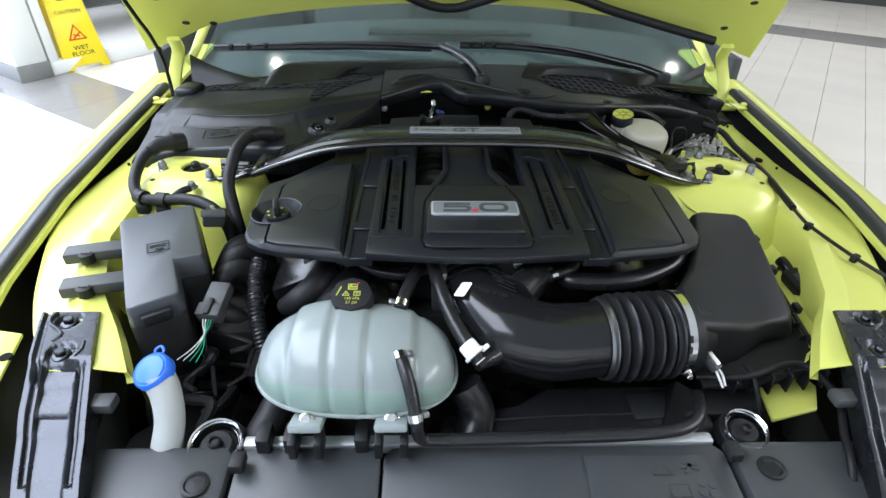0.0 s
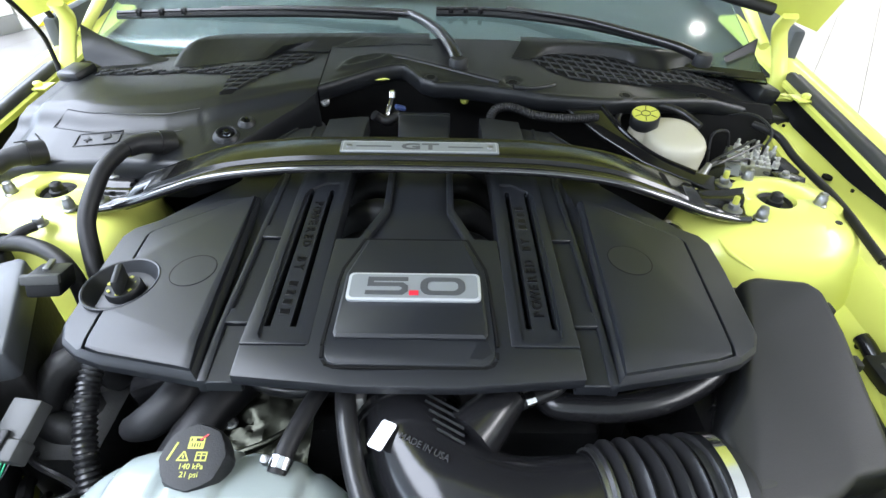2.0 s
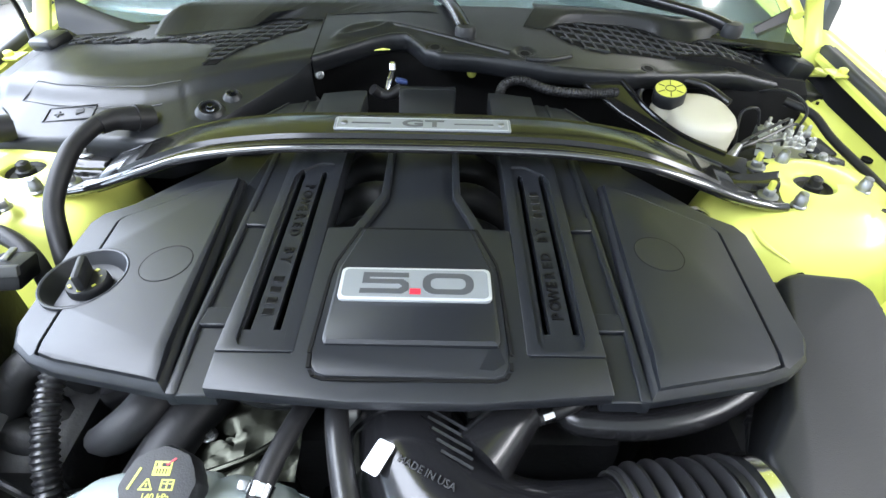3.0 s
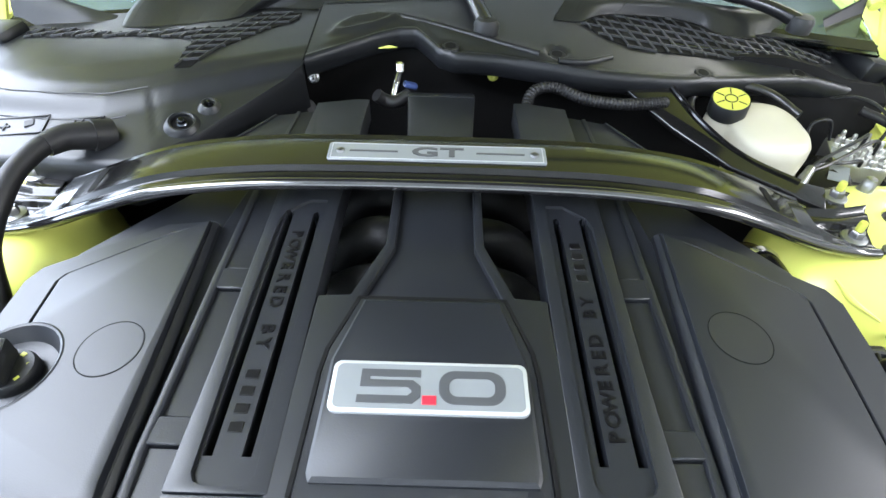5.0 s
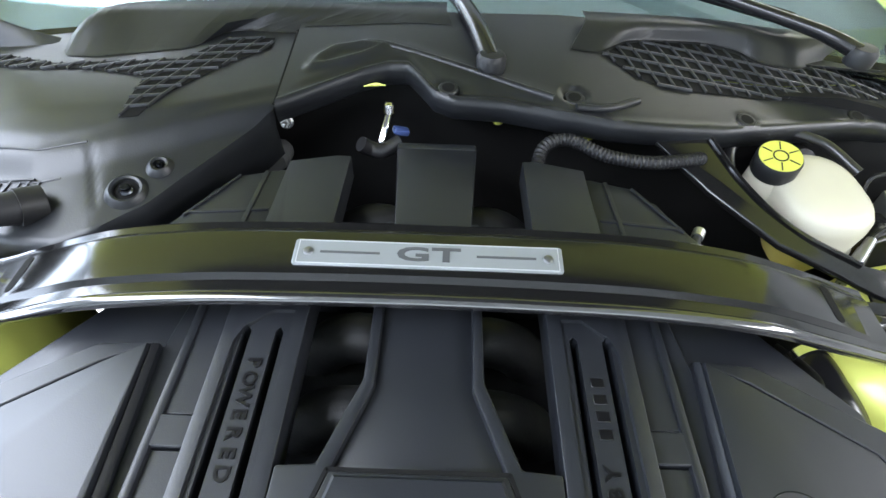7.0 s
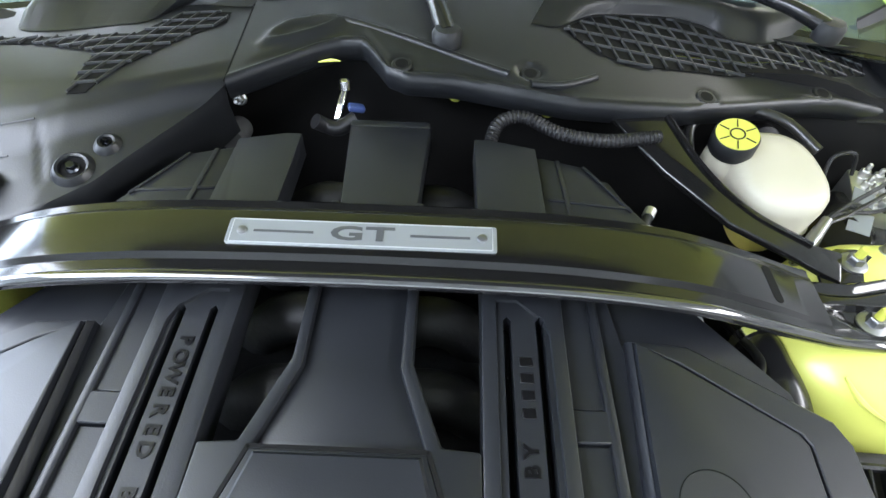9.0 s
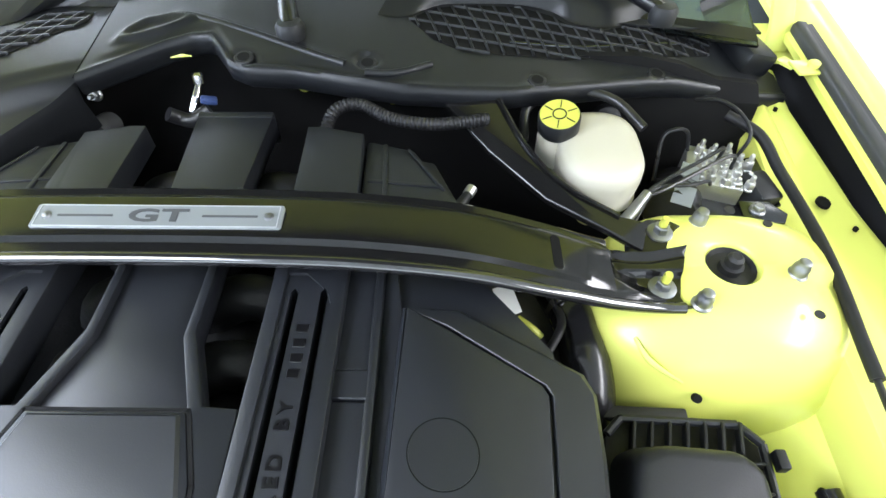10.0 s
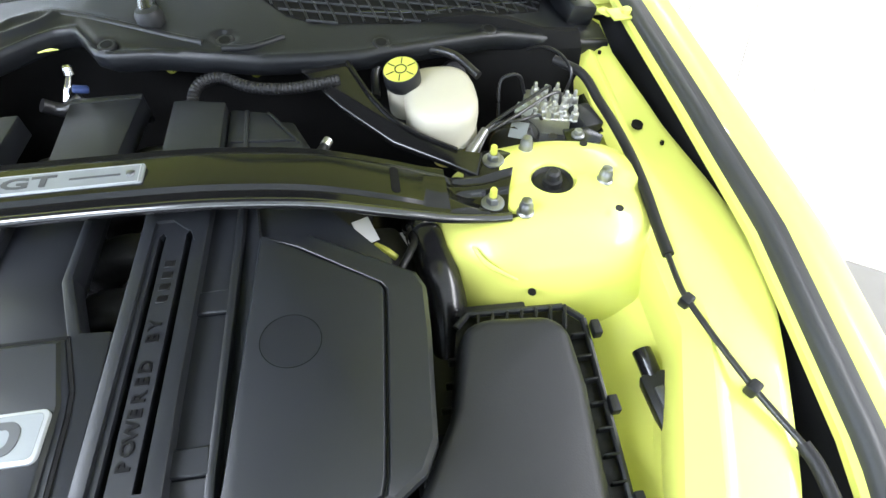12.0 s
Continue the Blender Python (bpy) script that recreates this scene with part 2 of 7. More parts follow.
def lathe(bm, profile, m, seg=24, squash=1.0):
    """Turns a profile of (radius, height) about the z axis of the pose m."""
    rings = [[m @ Vector((r * math.cos(a), r * squash * math.sin(a), z)) for a in (2 * math.pi * k / seg for k in range(seg))] for r, z in profile]
    if profile[0][0] > 0.002 and profile[-1][0] > 0.002:
        return torus(bm, rings)
    return loft(bm, rings)


def rounded(x0, y0, x1, y1, r, n=4):
    """A rounded rectangle's outline."""
    out = []
    for cx, cy, a0 in ((x1 - r, y1 - r, 0), (x0 + r, y1 - r, 90), (x0 + r, y0 + r, 180), (x1 - r, y0 + r, 270)):
        for k in range(n + 1):
            a = radians(a0 + 90 * k / n)
            out.append((cx + r * math.cos(a), cy + r * math.sin(a)))
    return out


def letters(bm, text, size, m, depth=0.0008, stretch=1.0, spacing=1.0, bold=0.0):
    """Raised lettering, centred at the pose m."""
    data = bpy.data.curves.new("letters", "FONT")
    data.body, data.size, data.extrude, data.align_x, data.align_y = text, size, depth, "CENTER", "CENTER"
    data.space_character = spacing
    data.offset = bold
    data.resolution_u = 3
    ob = bpy.data.objects.new("letters", data)
    scene.collection.objects.link(ob)
    me = bpy.data.meshes.new_from_object(ob.evaluated_get(bpy.context.evaluated_depsgraph_get()))
    tmp = bmesh.new()
    tmp.from_mesh(me)
    bpy.data.objects.remove(ob)
    bpy.data.curves.remove(data)
    bpy.data.meshes.remove(me)
    return join(bm, tmp, m @ Matrix.Diagonal((stretch, 1, 1, 1)))


def carve(bm, cutter):
    """One mesh cut out of another."""
    obs = []
    for b in (bm, cutter):
        bmesh.ops.recalc_face_normals(b, faces=b.faces)
        me = bpy.data.meshes.new("carve")
        b.to_mesh(me)
        b.free()
        ob = bpy.data.objects.new("carve", me)
        scene.collection.objects.link(ob)
        obs.append(ob)
    mod = obs[0].modifiers.new("cut", "BOOLEAN")
    mod.object, mod.operation, mod.solver = obs[1], "DIFFERENCE", "EXACT"
    bpy.context.view_layer.update()
    me = bpy.data.meshes.new_from_object(obs[0].evaluated_get(bpy.context.evaluated_depsgraph_get()))
    out = bmesh.new()
    out.from_mesh(me)
    for ob in obs:
        data = ob.data
        bpy.data.objects.remove(ob)
        bpy.data.meshes.remove(data)
    bpy.data.meshes.remove(me)
    return out


def hexnut(bm, at, r=0.009, h=0.010, flange=0.013, stud=0.006, tilt=(0, 0, 0)):
    m = pose(*at, *tilt)
    lathe(bm, [(flange, 0), (flange, 0.002), (flange * 0.8, 0.0035), (0.001, 0.0035)], m, 16)
    lathe(bm, [(r, 0.003), (r, 0.003 + h * 0.8), (r * 0.82, 0.003 + h), (0.001, 0.003 + h)], m, 6)
    if stud:
        lathe(bm, [(stud, 0.002 + h), (stud, 0.004 + h * 1.7), (stud * 0.7, 0.005 + h * 1.8), (0.0005, 0.005 + h * 1.8)], m, 10)
    return bm


def smoothstep(a, b, x):
    t = max(0.0, min(1.0, (x - a) / (b - a)))
    return t * t * (3 - 2 * t)


def lerp(table, v):
    """Linear look-up in a short table of (key, value)."""
    return float(np.interp(v, [k for k, _ in table], [w for _, w in table]))

# ---- the showroom ----
FU, FV = Vector((0.826, -0.564, 0)), Vector((0.564, 0.826, 0))  # the floor grid's two directions
ANG = math.degrees(math.atan2(FU.y, FU.x))
TW, TL, U0, V0 = 0.295, 0.59, 0.162, 1.58


def grid(u, v, z=0.0):
    p = FU * u + FV * v
    return (p.x, p.y, z)


bm = B()
box(bm, (0, 2.5, -0.06), (26, 26, 0.1))
floor = solo("floor", bm, GROUT, "pale porcelain tiled showroom floor with grey bands", "floor", kind="structure")


def tile_mesh(name, mat):
    bm = B()
    box(bm, (0, 0, -0.006), (TW - 0.003, TL - 0.003, 0.012), bev=0.001, seg=1)
    return finish(bm, name, mat)


tile_pale, tile_grey = tile_mesh("tile", TILE), tile_mesh("tile", TILEGREY)


def band(v):
    return 1.58 <= v < 2.20 or 7.66 <= v < 8.10


near, rest_pale, rest_grey = [], B(), B()
for i in range(-34, 36):
    for j in range(-14, 24):
        u, v = U0 + (i + 0.5) * TW, V0 + (j + 0.5) * TL
        x, y, _ = grid(u, v)
        if abs(x) > 11 or not -8 < y < 13 or (abs(x) < 0.85 and 0.2 < y < 4.4):
            continue
        grey = band(v)
        if len(near) < 290 and ((1.0 < x < 5.4 and 2.2 < y < 7.6) or (-3.6 < x < -1.0 and 2.2 < y < 5.2)):
            near.append((x, y, grey))
        else:
            box(rest_grey if grey else rest_pale, (x, y, -0.006), (TW - 0.003, TL - 0.003, 0.012), (0, 0, ANG))
for x, y, grey in near:
    t = new("tile", tile_grey if grey else tile_pale)
    t.matrix_basis = pose(x, y, 0, 0, 0, ANG)
    t.parent = floor
for bm, mat in ((rest_pale, TILE), (rest_grey, TILEGREY)):
    t = part("tiling", bm, mat, floor)
    tagged(t, kind="stuff")

for name, at, size in (("wall_north", (0, 13.0, 1.8), (26, 0.2, 3.8)), ("wall_east", (11.0, 2.5, 1.8), (0.2, 20.8, 3.8)), ("wall_west", (-11.0, 2.5, 1.8), (0.2, 20.8, 3.8)), ("wall_south", (0, -8.0, 1.8), (26, 0.2, 3.8))):
    bm = B()
    box(bm, at, size, bev=0.01)
    solo(name, bm, WALL, "plain white painted showroom wall", "wall", kind="structure")
bm = B()
box(bm, (0, 2.5, 3.75), (22.2, 21.2, 0.1))
for k in range(-5, 6):
    box(bm, (k * 1.2, 2.5, 3.68), (0.05, 21, 0.06))
solo("ceiling", bm, CEIL, "dim grey showroom ceiling with thin ribs", "ceiling", kind="structure")

for x in (-1.0, 1.55):
    spot = thing("ceiling_spot", (x, 2.7, 3.68), "small bright round ceiling spotlight", "ceiling light", "ceiling spotlights")
    part("housing", lathe(B(), [(0.030, 0.0), (0.034, -0.02), (0.034, -0.12), (0.030, -0.13), (0.028, -0.03), (0.0005, -0.03)], pose(x, 2.7, 3.70), 24), WALL, spot)
    data = bpy.data.lights.new("spot_lamp", "AREA")
    data.shape, data.size, data.energy, data.color = "DISK", 0.045, 5, (1.0, 0.98, 0.95)
    lamp = new("spot_lamp", data)
    lamp.matrix_world = look((x, 2.7, 3.56), (x, 2.7, 0))

# square column with grey skirting and the glazed partition beside it
col = thing("column", grid(-5.35, 1.90), "white square column with a grey skirting", "column", kind="structure")
part("shaft", box(B(), grid(-5.36, 1.90, 1.87), (0.46, 0.23, 3.5), (0, 0, ANG), 0.008), WALL, col)
part("skirting", box(B(), grid(-5.36, 1.90, 0.06), (0.475, 0.245, 0.12), (0, 0, ANG), 0.003), SKIRT, col)
win = thing("window_1", grid(-5.16, 3.6), "glazed shop partition with a pale metal frame", "window", kind="structure")
part("window_sill", box(B(), grid(-5.18, 3.9, 0.05), (0.09, 3.78, 0.10), (0, 0, ANG), 0.006), WALL, win)
for v in (2.07, 3.35, 5.74):
    part("window_frame", box(B(), grid(-5.18, v, 1.85), (0.07, 0.07, 3.5), (0, 0, ANG), 0.005), WALL, win)
for v, w in ((2.71, 1.2), (4.545, 2.3)):
    p = part("pane", box(B(), grid(-5.18, v, 1.85), (0.012, w, 3.5), (0, 0, ANG)), PANE, win)
    p.visible_shadow = False
desk = thing("desk", grid(-6.6, 3.2), "dark wooden desk behind the glazed partition", "desk")
part("desktop", box(B(), grid(-6.6, 3.2, 0.72), (0.7, 1.6, 0.04), (0, 0, ANG), 0.004), WOODISH, desk)
for v in (2.5, 3.9):
    part("leg", box(B(), grid(-6.6, v, 0.35), (0.6, 0.05, 0.70), (0, 0, ANG), 0.004), WOODISH, desk)
bm = B()
box(bm, grid(-7.6, 3.6, 1.3), (0.1, 3.8, 2.6), (0, 0, ANG))
solo("partition_wall", bm, CABIN, "dark grey wall behind the glazed partition", "wall", kind="structure")
bm = B()
box(bm, grid(2.0, 10.75, 0.25), (7.0, 0.7, 0.5), (0, 0, ANG), 0.01)
solo("counter_base", bm, CABIN, "dark plinth of a far showroom counter", "counter")

# folding wet floor sign: two leaning boards
sign = thing("wet_floor_sign", (-2.90, 4.78, 0), "yellow folding plastic wet floor sign standing on tiles", "sign")
SY = 48.0
SM = pose(-2.93, 4.79, 0, 0, 0, SY) @ pose(0, 0, 0, -12, 0, 0)


def sign_board(name, m):
    bm = B()
    out = [(-0.175, 0.0), (-0.115, 0.0), (-0.095, 0.03), (0.095, 0.03), (0.115, 0.0), (0.175, 0.0), (0.135, 0.60), (0.10, 0.63), (-0.10, 0.63), (-0.135, 0.60)]
    tmp = bmesh.new()
    prism(tmp, out, -0.008, 0.008, 0.004)
    join(bm, tmp, m @ pose(0, 0, 0, 90, 0, 0))
    return part(name, bm, SIGN, sign)


front = sign_board("front_board", SM)
sign_board("back_board", pose(-2.93, 4.79, 0, 0, 0, SY) @ pose(0, 0.33, 0, 12, 0, 0))
FM = SM @ pose(0, -0.0095, 0, 90, 0, 0)
for word, size, h, k in (("CAUTION", 0.040, 0.445, 1.1), ("WET", 0.046, 0.168, 1.2), ("FLOOR", 0.046, 0.122, 1.2)):
    part("lettering", letters(B(), word, size, FM @ pose(0, h, 0), 0.001, k), SIGNBLACK, front)
bm = B()
tri = [Vector((0.072 * math.sin(radians(a)), 0.27 + 0.072 * math.cos(radians(a)), 0)) for a in (0, 120, 240)]
for a, b in zip(tri, tri[1:] + tri[:1]):
    c, d = (a + b) / 2, b - a
    tmp = bmesh.new()
    box(tmp, (0, 0, 0), (d.length + 0.012, 0.012, 0.002), bev=0.0008, seg=1)
    join(bm, tmp, FM @ Matrix.Translation(c) @ pose(0, 0, 0, 0, 0, math.degrees(math.atan2(d.y, d.x))))
for a, w in ((35, 0.07), (-20, 0.05)):
    tmp = bmesh.new()
    box(tmp, (0, 0, 0), (w, 0.012, 0.002))
    join(bm, tmp, FM @ pose(0.0, 0.262, 0, 0, 0, a))
part("warning_triangle", bm, SIGNRED, front, "red warning triangle print")
part("handle_slot", join(B(), prism(bmesh.new(), rounded(-0.05, -0.016, 0.05, 0.016, 0.014), 0, 0.0015), FM @ pose(0, 0.545, 0)), SIGNBLACK, front)

# ---- the car's body ----
car = thing("car", (0, 1.6, 0), "lime yellow coupe with its bonnet open in a showroom", "car")
FZ = [(0.2, 0.800), (0.45, 0.828), (0.70, 0.853), (1.10, 0.885), (1.45, 0.920), (1.9, 0.955)]  # fender crest
FX = [(0.2, 0.600), (0.45, 0.690), (0.70, 0.752), (0.95, 0.778), (1.15, 0.776), (1.45, 0.765), (1.9, 0.760)]  # seal line
for s in (-1, 1):
    rows = []
    for k in range(29):
        y = 0.20 + k * 0.0575
        z, x = lerp(FZ, y), lerp(FX, y)
        prof = [(-0.0185, -0.014), (-0.018, -0.005), (-0.0155, -0.003), (0.014, -0.002), (0.026, 0.004), (0.040, 0.003), (0.075, -0.012), (0.115, -0.055), (0.142, -0.13), (0.158, -0.25), (0.150, -0.40), (0.12, -0.60)]
        rows.append([(s * (x + dx), y, z + dz) for dx, dz in prof])
    part("fender", sheet(B(), rows, 0.0025, (-s, 0, -0.3)), PAINT, car)
    rows = []
    for k in range(30):
        y = 0.63 + k * 0.0287
        z, x = lerp(FZ, y), lerp(FX, y)
        prof = [(-0.0145, -0.003), (-0.0140, 0.007), (-0.009, 0.012), (0.003, 0.011), (0.006, 0.0065), (0.013, 0.008), (0.018, 0.003), (0.018, -0.002)]
        rows.append([Vector((s * (x + dx), y, z + dz)) for dx, dz in prof])
    part("fender_seal", loft(B(), rows), SEALGREY, car, "black rubber seal strip along the fender", smooth=85)
    # inner fender rail
    inner = [(0.50, 0.445), (0.60, 0.505), (0.685, 0.565), (0.85, 0.633), (1.10, 0.648), (1.42, 0.660)]
    outer = [(0.50, 0.560), (0.60, 0.630), (0.673, 0.672), (0.72, 0.694), (0.796, 0.727), (0.86, 0.752), (0.912, 0.768), (1.0, 0.770), (1.06, 0.765), (1.109, 0.758), (1.221, 0.743), (1.34, 0.725), (1.42, 0.728)]
    rz = [(0.50, 0.846), (0.62, 0.852), (0.85, 0.850), (1.17, 0.853), (1.42, 0.885)]
    rows = []
    for k in range(34):
        y = 0.525 + k * 0.0271
        a, b, z = lerp(inner, y), lerp(outer, y), lerp(rz, y)
        crease = 0.5 + 0.12 * math.sin(y * 5)
        deep = smoothstep(0.62, 0.74, y)
        rows.append([(s * (a + 0.012), y, z - 0.026 - 0.374 * deep), (s * (a + 0.012), y, z - 0.024 - 0.086 * deep), (s * (a - 0.001), y, z - 0.022), (s * (a + 0.006), y, z - 0.004), (s * (a + (b - a) * crease * 0.75), y, z + 0.004), (s * (a + (b - a) * (crease * 0.75 + 0.16)), y, z - 0.004), (s * (b - 0.014), y, z), (s * b, y, z - 0.006), (s * (b + 0.004), y, z - 0.05)])
    part("inner_fender", sheet(B(), rows, 0.002, (s * 0.4, 0, -1)), PAINT, car)
    # holes are uncut: black discs stand for the shade in them
    for x, y, r in ((0.708, 1.172, 0.0078), (0.728, 1.130, 0.0026), (0.700, 1.330, 0.0026), (0.650, 1.00, 0.0026)):
        part("hole", lathe(B(), [(r, -0.003), (r, 0.0012), (0.0005, 0.0012)], pose(s * x, y, lerp(rz, y) + 0.0035), 14, 1.25), VOID, car)
    # flange in front of the rail, outside the lamp bracket
    out = [(s * x, y) for x, y in ((0.620, 0.500), (0.700, 0.500), (0.735, 0.575), (0.70, 0.610), (0.645, 0.600))]
    part("front_flange", prism(B(), out, 0.838, 0.844, 0.002), PAINT, car)
    part("hole", lathe(B(), [(0.008, -0.003), (0.008, 0.0008), (0.0005, 0.0008)], pose(s * 0.639, 0.553, 0.8442), 14), VOID, car)
    # strut tower: a turned dome with a flat, drilled top
    bm = B()
    rings = []
    prof = [(0.026, 0.862), (0.026, 0.884), (0.029, 0.889), (0.060, 0.889), (0.082, 0.887), (0.098, 0.882), (0.115, 0.873), (0.134, 0.850), (0.148, 0.805), (0.156, 0.720), (0.160, 0.600)]
    for r, z in prof:
        ring = []
        for k in range(40):
            a = 2 * math.pi * k / 40
            ex = 0.0 if r < 0.05 else smoothstep(0.05, 0.11, r)
            rr = r * (1 + 0.16 * ex * abs(math.sin(2 * a)) ** 2)
            yy = rr * math.sin(a) * (1 + (-0.20 if math.sin(a) < 0 else -0.30) * ex)
            ring.append((s * (0.548 + rr * math.cos(a) * (1 + (0.05 * ex if math.cos(a) > 0 else -0.30 * ex * max(0.0, math.sin(a)))) - 0.01 * ex), 1.052 + yy, z - 0.012 * ex * (math.sin(a) < 0)))
        rings.append(ring)
    tower = part("strut_tower", loft(bm, rings, cap=False), PAINT, car, smooth=60)
    bm = B()
    lathe(bm, [(0.001, 0.878), (0.012, 0.878), (0.012, 0.886), (0.0085, 0.887), (0.0085, 0.896), (0.005, 0.899), (0.0005, 0.899)], pose(s * 0.548, 1.052, 0), 16)
    lathe(bm, [(0.0258, 0.80), (0.0256, 0.883), (0.022, 0.878), (0.001, 0.878)], pose(s * 0.548, 1.052, 0), 20)
    part("damper_top", bm, DEEP, tower, "black damper rod nut in the tower hole")
    for dx, dy in ((0.061, -0.012), (-0.046, -0.050), (-0.020, 0.057)):
        part("stud_nut", lathe(B(), [(0.0105, 0.0), (0.0105, 0.002), (0.0085, 0.004), (0.0082, 0.013), (0.0070, 0.0145), (0.0062, 0.020), (0.0045, 0.021), (0.0005, 0.021)], pose(s * (0.548 + dx), 1.052 + dy, 0.8855), 14), STEEL, tower)
    # tower holes drawn as dark discs in place of shaded openings
    for dx, dy, r in ((0.02, 0.075, 0.006), (0.055, 0.055, 0.005), (0.062, -0.062, 0.005)):
        part("hole", lathe(B(), [(r, -0.0005), (r, 0.0006), (0.0005, 0.0006)], pose(s * (0.548 + dx), 1.052 + dy, 0.8885), 12), DEEP, tower)
    # sloping apron between the tower and the front of the bay
    rows = []
    for k in range(12):
        y = (0.60 + k * 0.036) if s > 0 else (0.74 + k * 0.0235)
        a = lerp(inner, y)
        rows.append([(s * (a + 0.014), y, 0.785), (s * (a + 0.002), y, 0.762 + 0.004 * math.sin(y * 30)), (s * (a - 0.035), y, 0.742), (s * (a - 0.11), y, 0.715), (s * 0.40, y, 0.64 + 0.05 * smoothstep(0.8, 1.0, y))])
    part("apron", sheet(B(), rows, 0.002), PAINT, car)
    # bonnet hinge: a flat curved strap on a foot
    bm = B()
    strap = curve([(0.738, 1.455, 0.890), (0.738, 1.470, 0.925), (0.732, 1.485, 0.960), (0.722, 1.490, 0.990), (0.712, 1.482, 1.015), (0.706, 1.455, 1.045)], 5)
    rings = []
    for i, q in enumerate(strap):
        d = (strap[min(i + 1, len(strap) - 1)] - strap[max(i - 1, 0)]).normalized()
        nrm = Vector((0, -d.z, d.y))
        rings.append([(s * (q.x + a * 0.016), q.y + nrm.y * b * 0.006, q.z + nrm.z * b * 0.006) for a, b in ((-1, -0.6), (-0.8, -1), (0.8, -1), (1, -0.6), (1, 0.6), (0.8, 1), (-0.8, 1), (-1, 0.6))])
    loft(bm, rings)
    box(bm, (s * 0.745, 1.480, 0.888), (0.05, 0.09, 0.008), (7, 0, 0), 0.003)
    part("hinge", bm, PAINT, car)
    bm = B()
    box(bm, (s * 0.745, 1.372, 0.914), (0.052, 0.030, 0.004), (4, s * 6, s * 12), 0.001)
    box(bm, (s * 0.722, 1.388, 0.911), (0.022, 0.024, 0.004), (4, s * 6, s * 40), 0.001)
    lathe(bm, [(0.008, 0.0), (0.008, 0.006), (0.005, 0.008), (0.0005, 0.008)], pose(s * 0.748, 1.372, 0.916), 10)
    part("fender_tab", bm, PAINT, car)
    # black well behind the rail, and the wheel under the fender
    rows = [[(s * (lerp(FX, y) + 0.012), y, lerp(FZ, y) - 0.010), (s * (lerp(FX, y) + 0.010), y, lerp(FZ, y) - 0.06), (s * (lerp(FX, y) - 0.03), y, 0.74), (s * (lerp(FX, y) - 0.09), y, 0.72), (s * (lerp(FX, y) - 0.10), y, 0.60)] for y in (0.25, 0.45, 0.6, 0.75, 0.9, 1.05, 1.2, 1.35, 1.5, 1.8)]
    part("splash_shield", sheet(B(), rows, 0.002), RUBBER, car, "dark splash shield in the gap beside the rail")
    wheel = part("tyre", lathe(B(), [(0.24, -0.12), (0.32, -0.125), (0.345, -0.09), (0.345, 0.09), (0.32, 0.125), (0.24, 0.12)], pose(s * 0.79, 1.02, 0.345, 0, 90, 0), 36), RUBBER, car)
    part("rim", lathe(B(), [(0.001, -0.03), (0.05, -0.02), (0.22, 0.05 * s), (0.24, 0.10 * s), (0.24, -0.10 * s), (0.20, -0.06)], pose(s * 0.79, 1.02, 0.345, 0, 90, 0), 30), ALU, wheel)
    part("a_pillar", tube(B(), [(s * 0.680, 1.46, 0.985), (s * 0.668, 1.70, 1.09), (s * 0.625, 2.15, 1.28), (s * 0.59, 2.45, 1.35)], [0.010, 0.014, 0.02, 0.022], 10), PAINT, car)
    part("door", prism(B(), [(s * 0.82, 1.80), (s * 0.92, 1.80), (s * 0.93, 2.9), (s * 0.84, 2.9)], 0.28, 0.95, 0.02), PAINT, car)

# underside and firewall close the bay
part("undertray", box(B(), (0, 0.85, 0.205), (1.44, 1.35, 0.03), bev=0.01), RUBBER, car)
# the firewall takes the shaded-gap black as its colour
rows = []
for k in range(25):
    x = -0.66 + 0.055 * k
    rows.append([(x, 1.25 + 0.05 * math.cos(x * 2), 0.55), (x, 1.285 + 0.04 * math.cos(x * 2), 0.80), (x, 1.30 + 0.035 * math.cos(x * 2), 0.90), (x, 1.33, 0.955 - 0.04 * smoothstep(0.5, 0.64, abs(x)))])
part("firewall", sheet(B(), rows, 0.01, (0, 1, 0)), VOID, car, "firewall in shaded-gap black")
part("front_panel", box(B(), (0, 0.30, 0.48), (1.30, 0.06, 0.55), bev=0.02), RUBBER, car)
# windscreen, cabin and roof
def screen(x, t, up=0.0):
    bow = 1 - (x / 0.66) ** 2
    return (x * (1 - 0.10 * t), 1.485 + 0.085 * bow + 0.95 * t - 0.04 * t * bow + up * 0.4, 0.985 + 0.012 * bow + 0.40 * t + 0.03 * bow * t - 0.04 * t * t + up)


rows = [[screen(-0.66 + 0.066 * i, -0.11 + k * 0.111) for i in range(21)] for k in range(11)]
glass = part("windscreen", sheet(B(), rows, 0.005, (0, 0.4, -1)), GLASS, car, "greenish windscreen glass")
glass.visible_shadow = False
rows = [[screen(-0.66 + 0.066 * i, t, 0.0012) for i in range(21)] for t in (-0.105, -0.095, -0.085)]
part("screen_border", sheet(B(), rows, 0.0008, (0, 0.4, -1)), SMOOTH, glass, "black ceramic border of the windscreen")
rows = [[(x, y, z - 0.04 * (x / 0.66) ** 2) for x in (-0.78, -0.66, -0.4, -0.15, 0, 0.15, 0.4, 0.66, 0.78)] for y, z in ((1.50, 0.93), (1.62, 0.955), (1.85, 0.975), (2.05, 0.98), (2.12, 0.93), (2.14, 0.70))]
part("dashboard", sheet(B(), rows, 0.03), CABIN, car, "dark grey dashboard top")
part("dash_vent", box(B(), (0.0, 1.80, 0.99), (0.50, 0.06, 0.012), bev=0.004), PLASTIC, car)
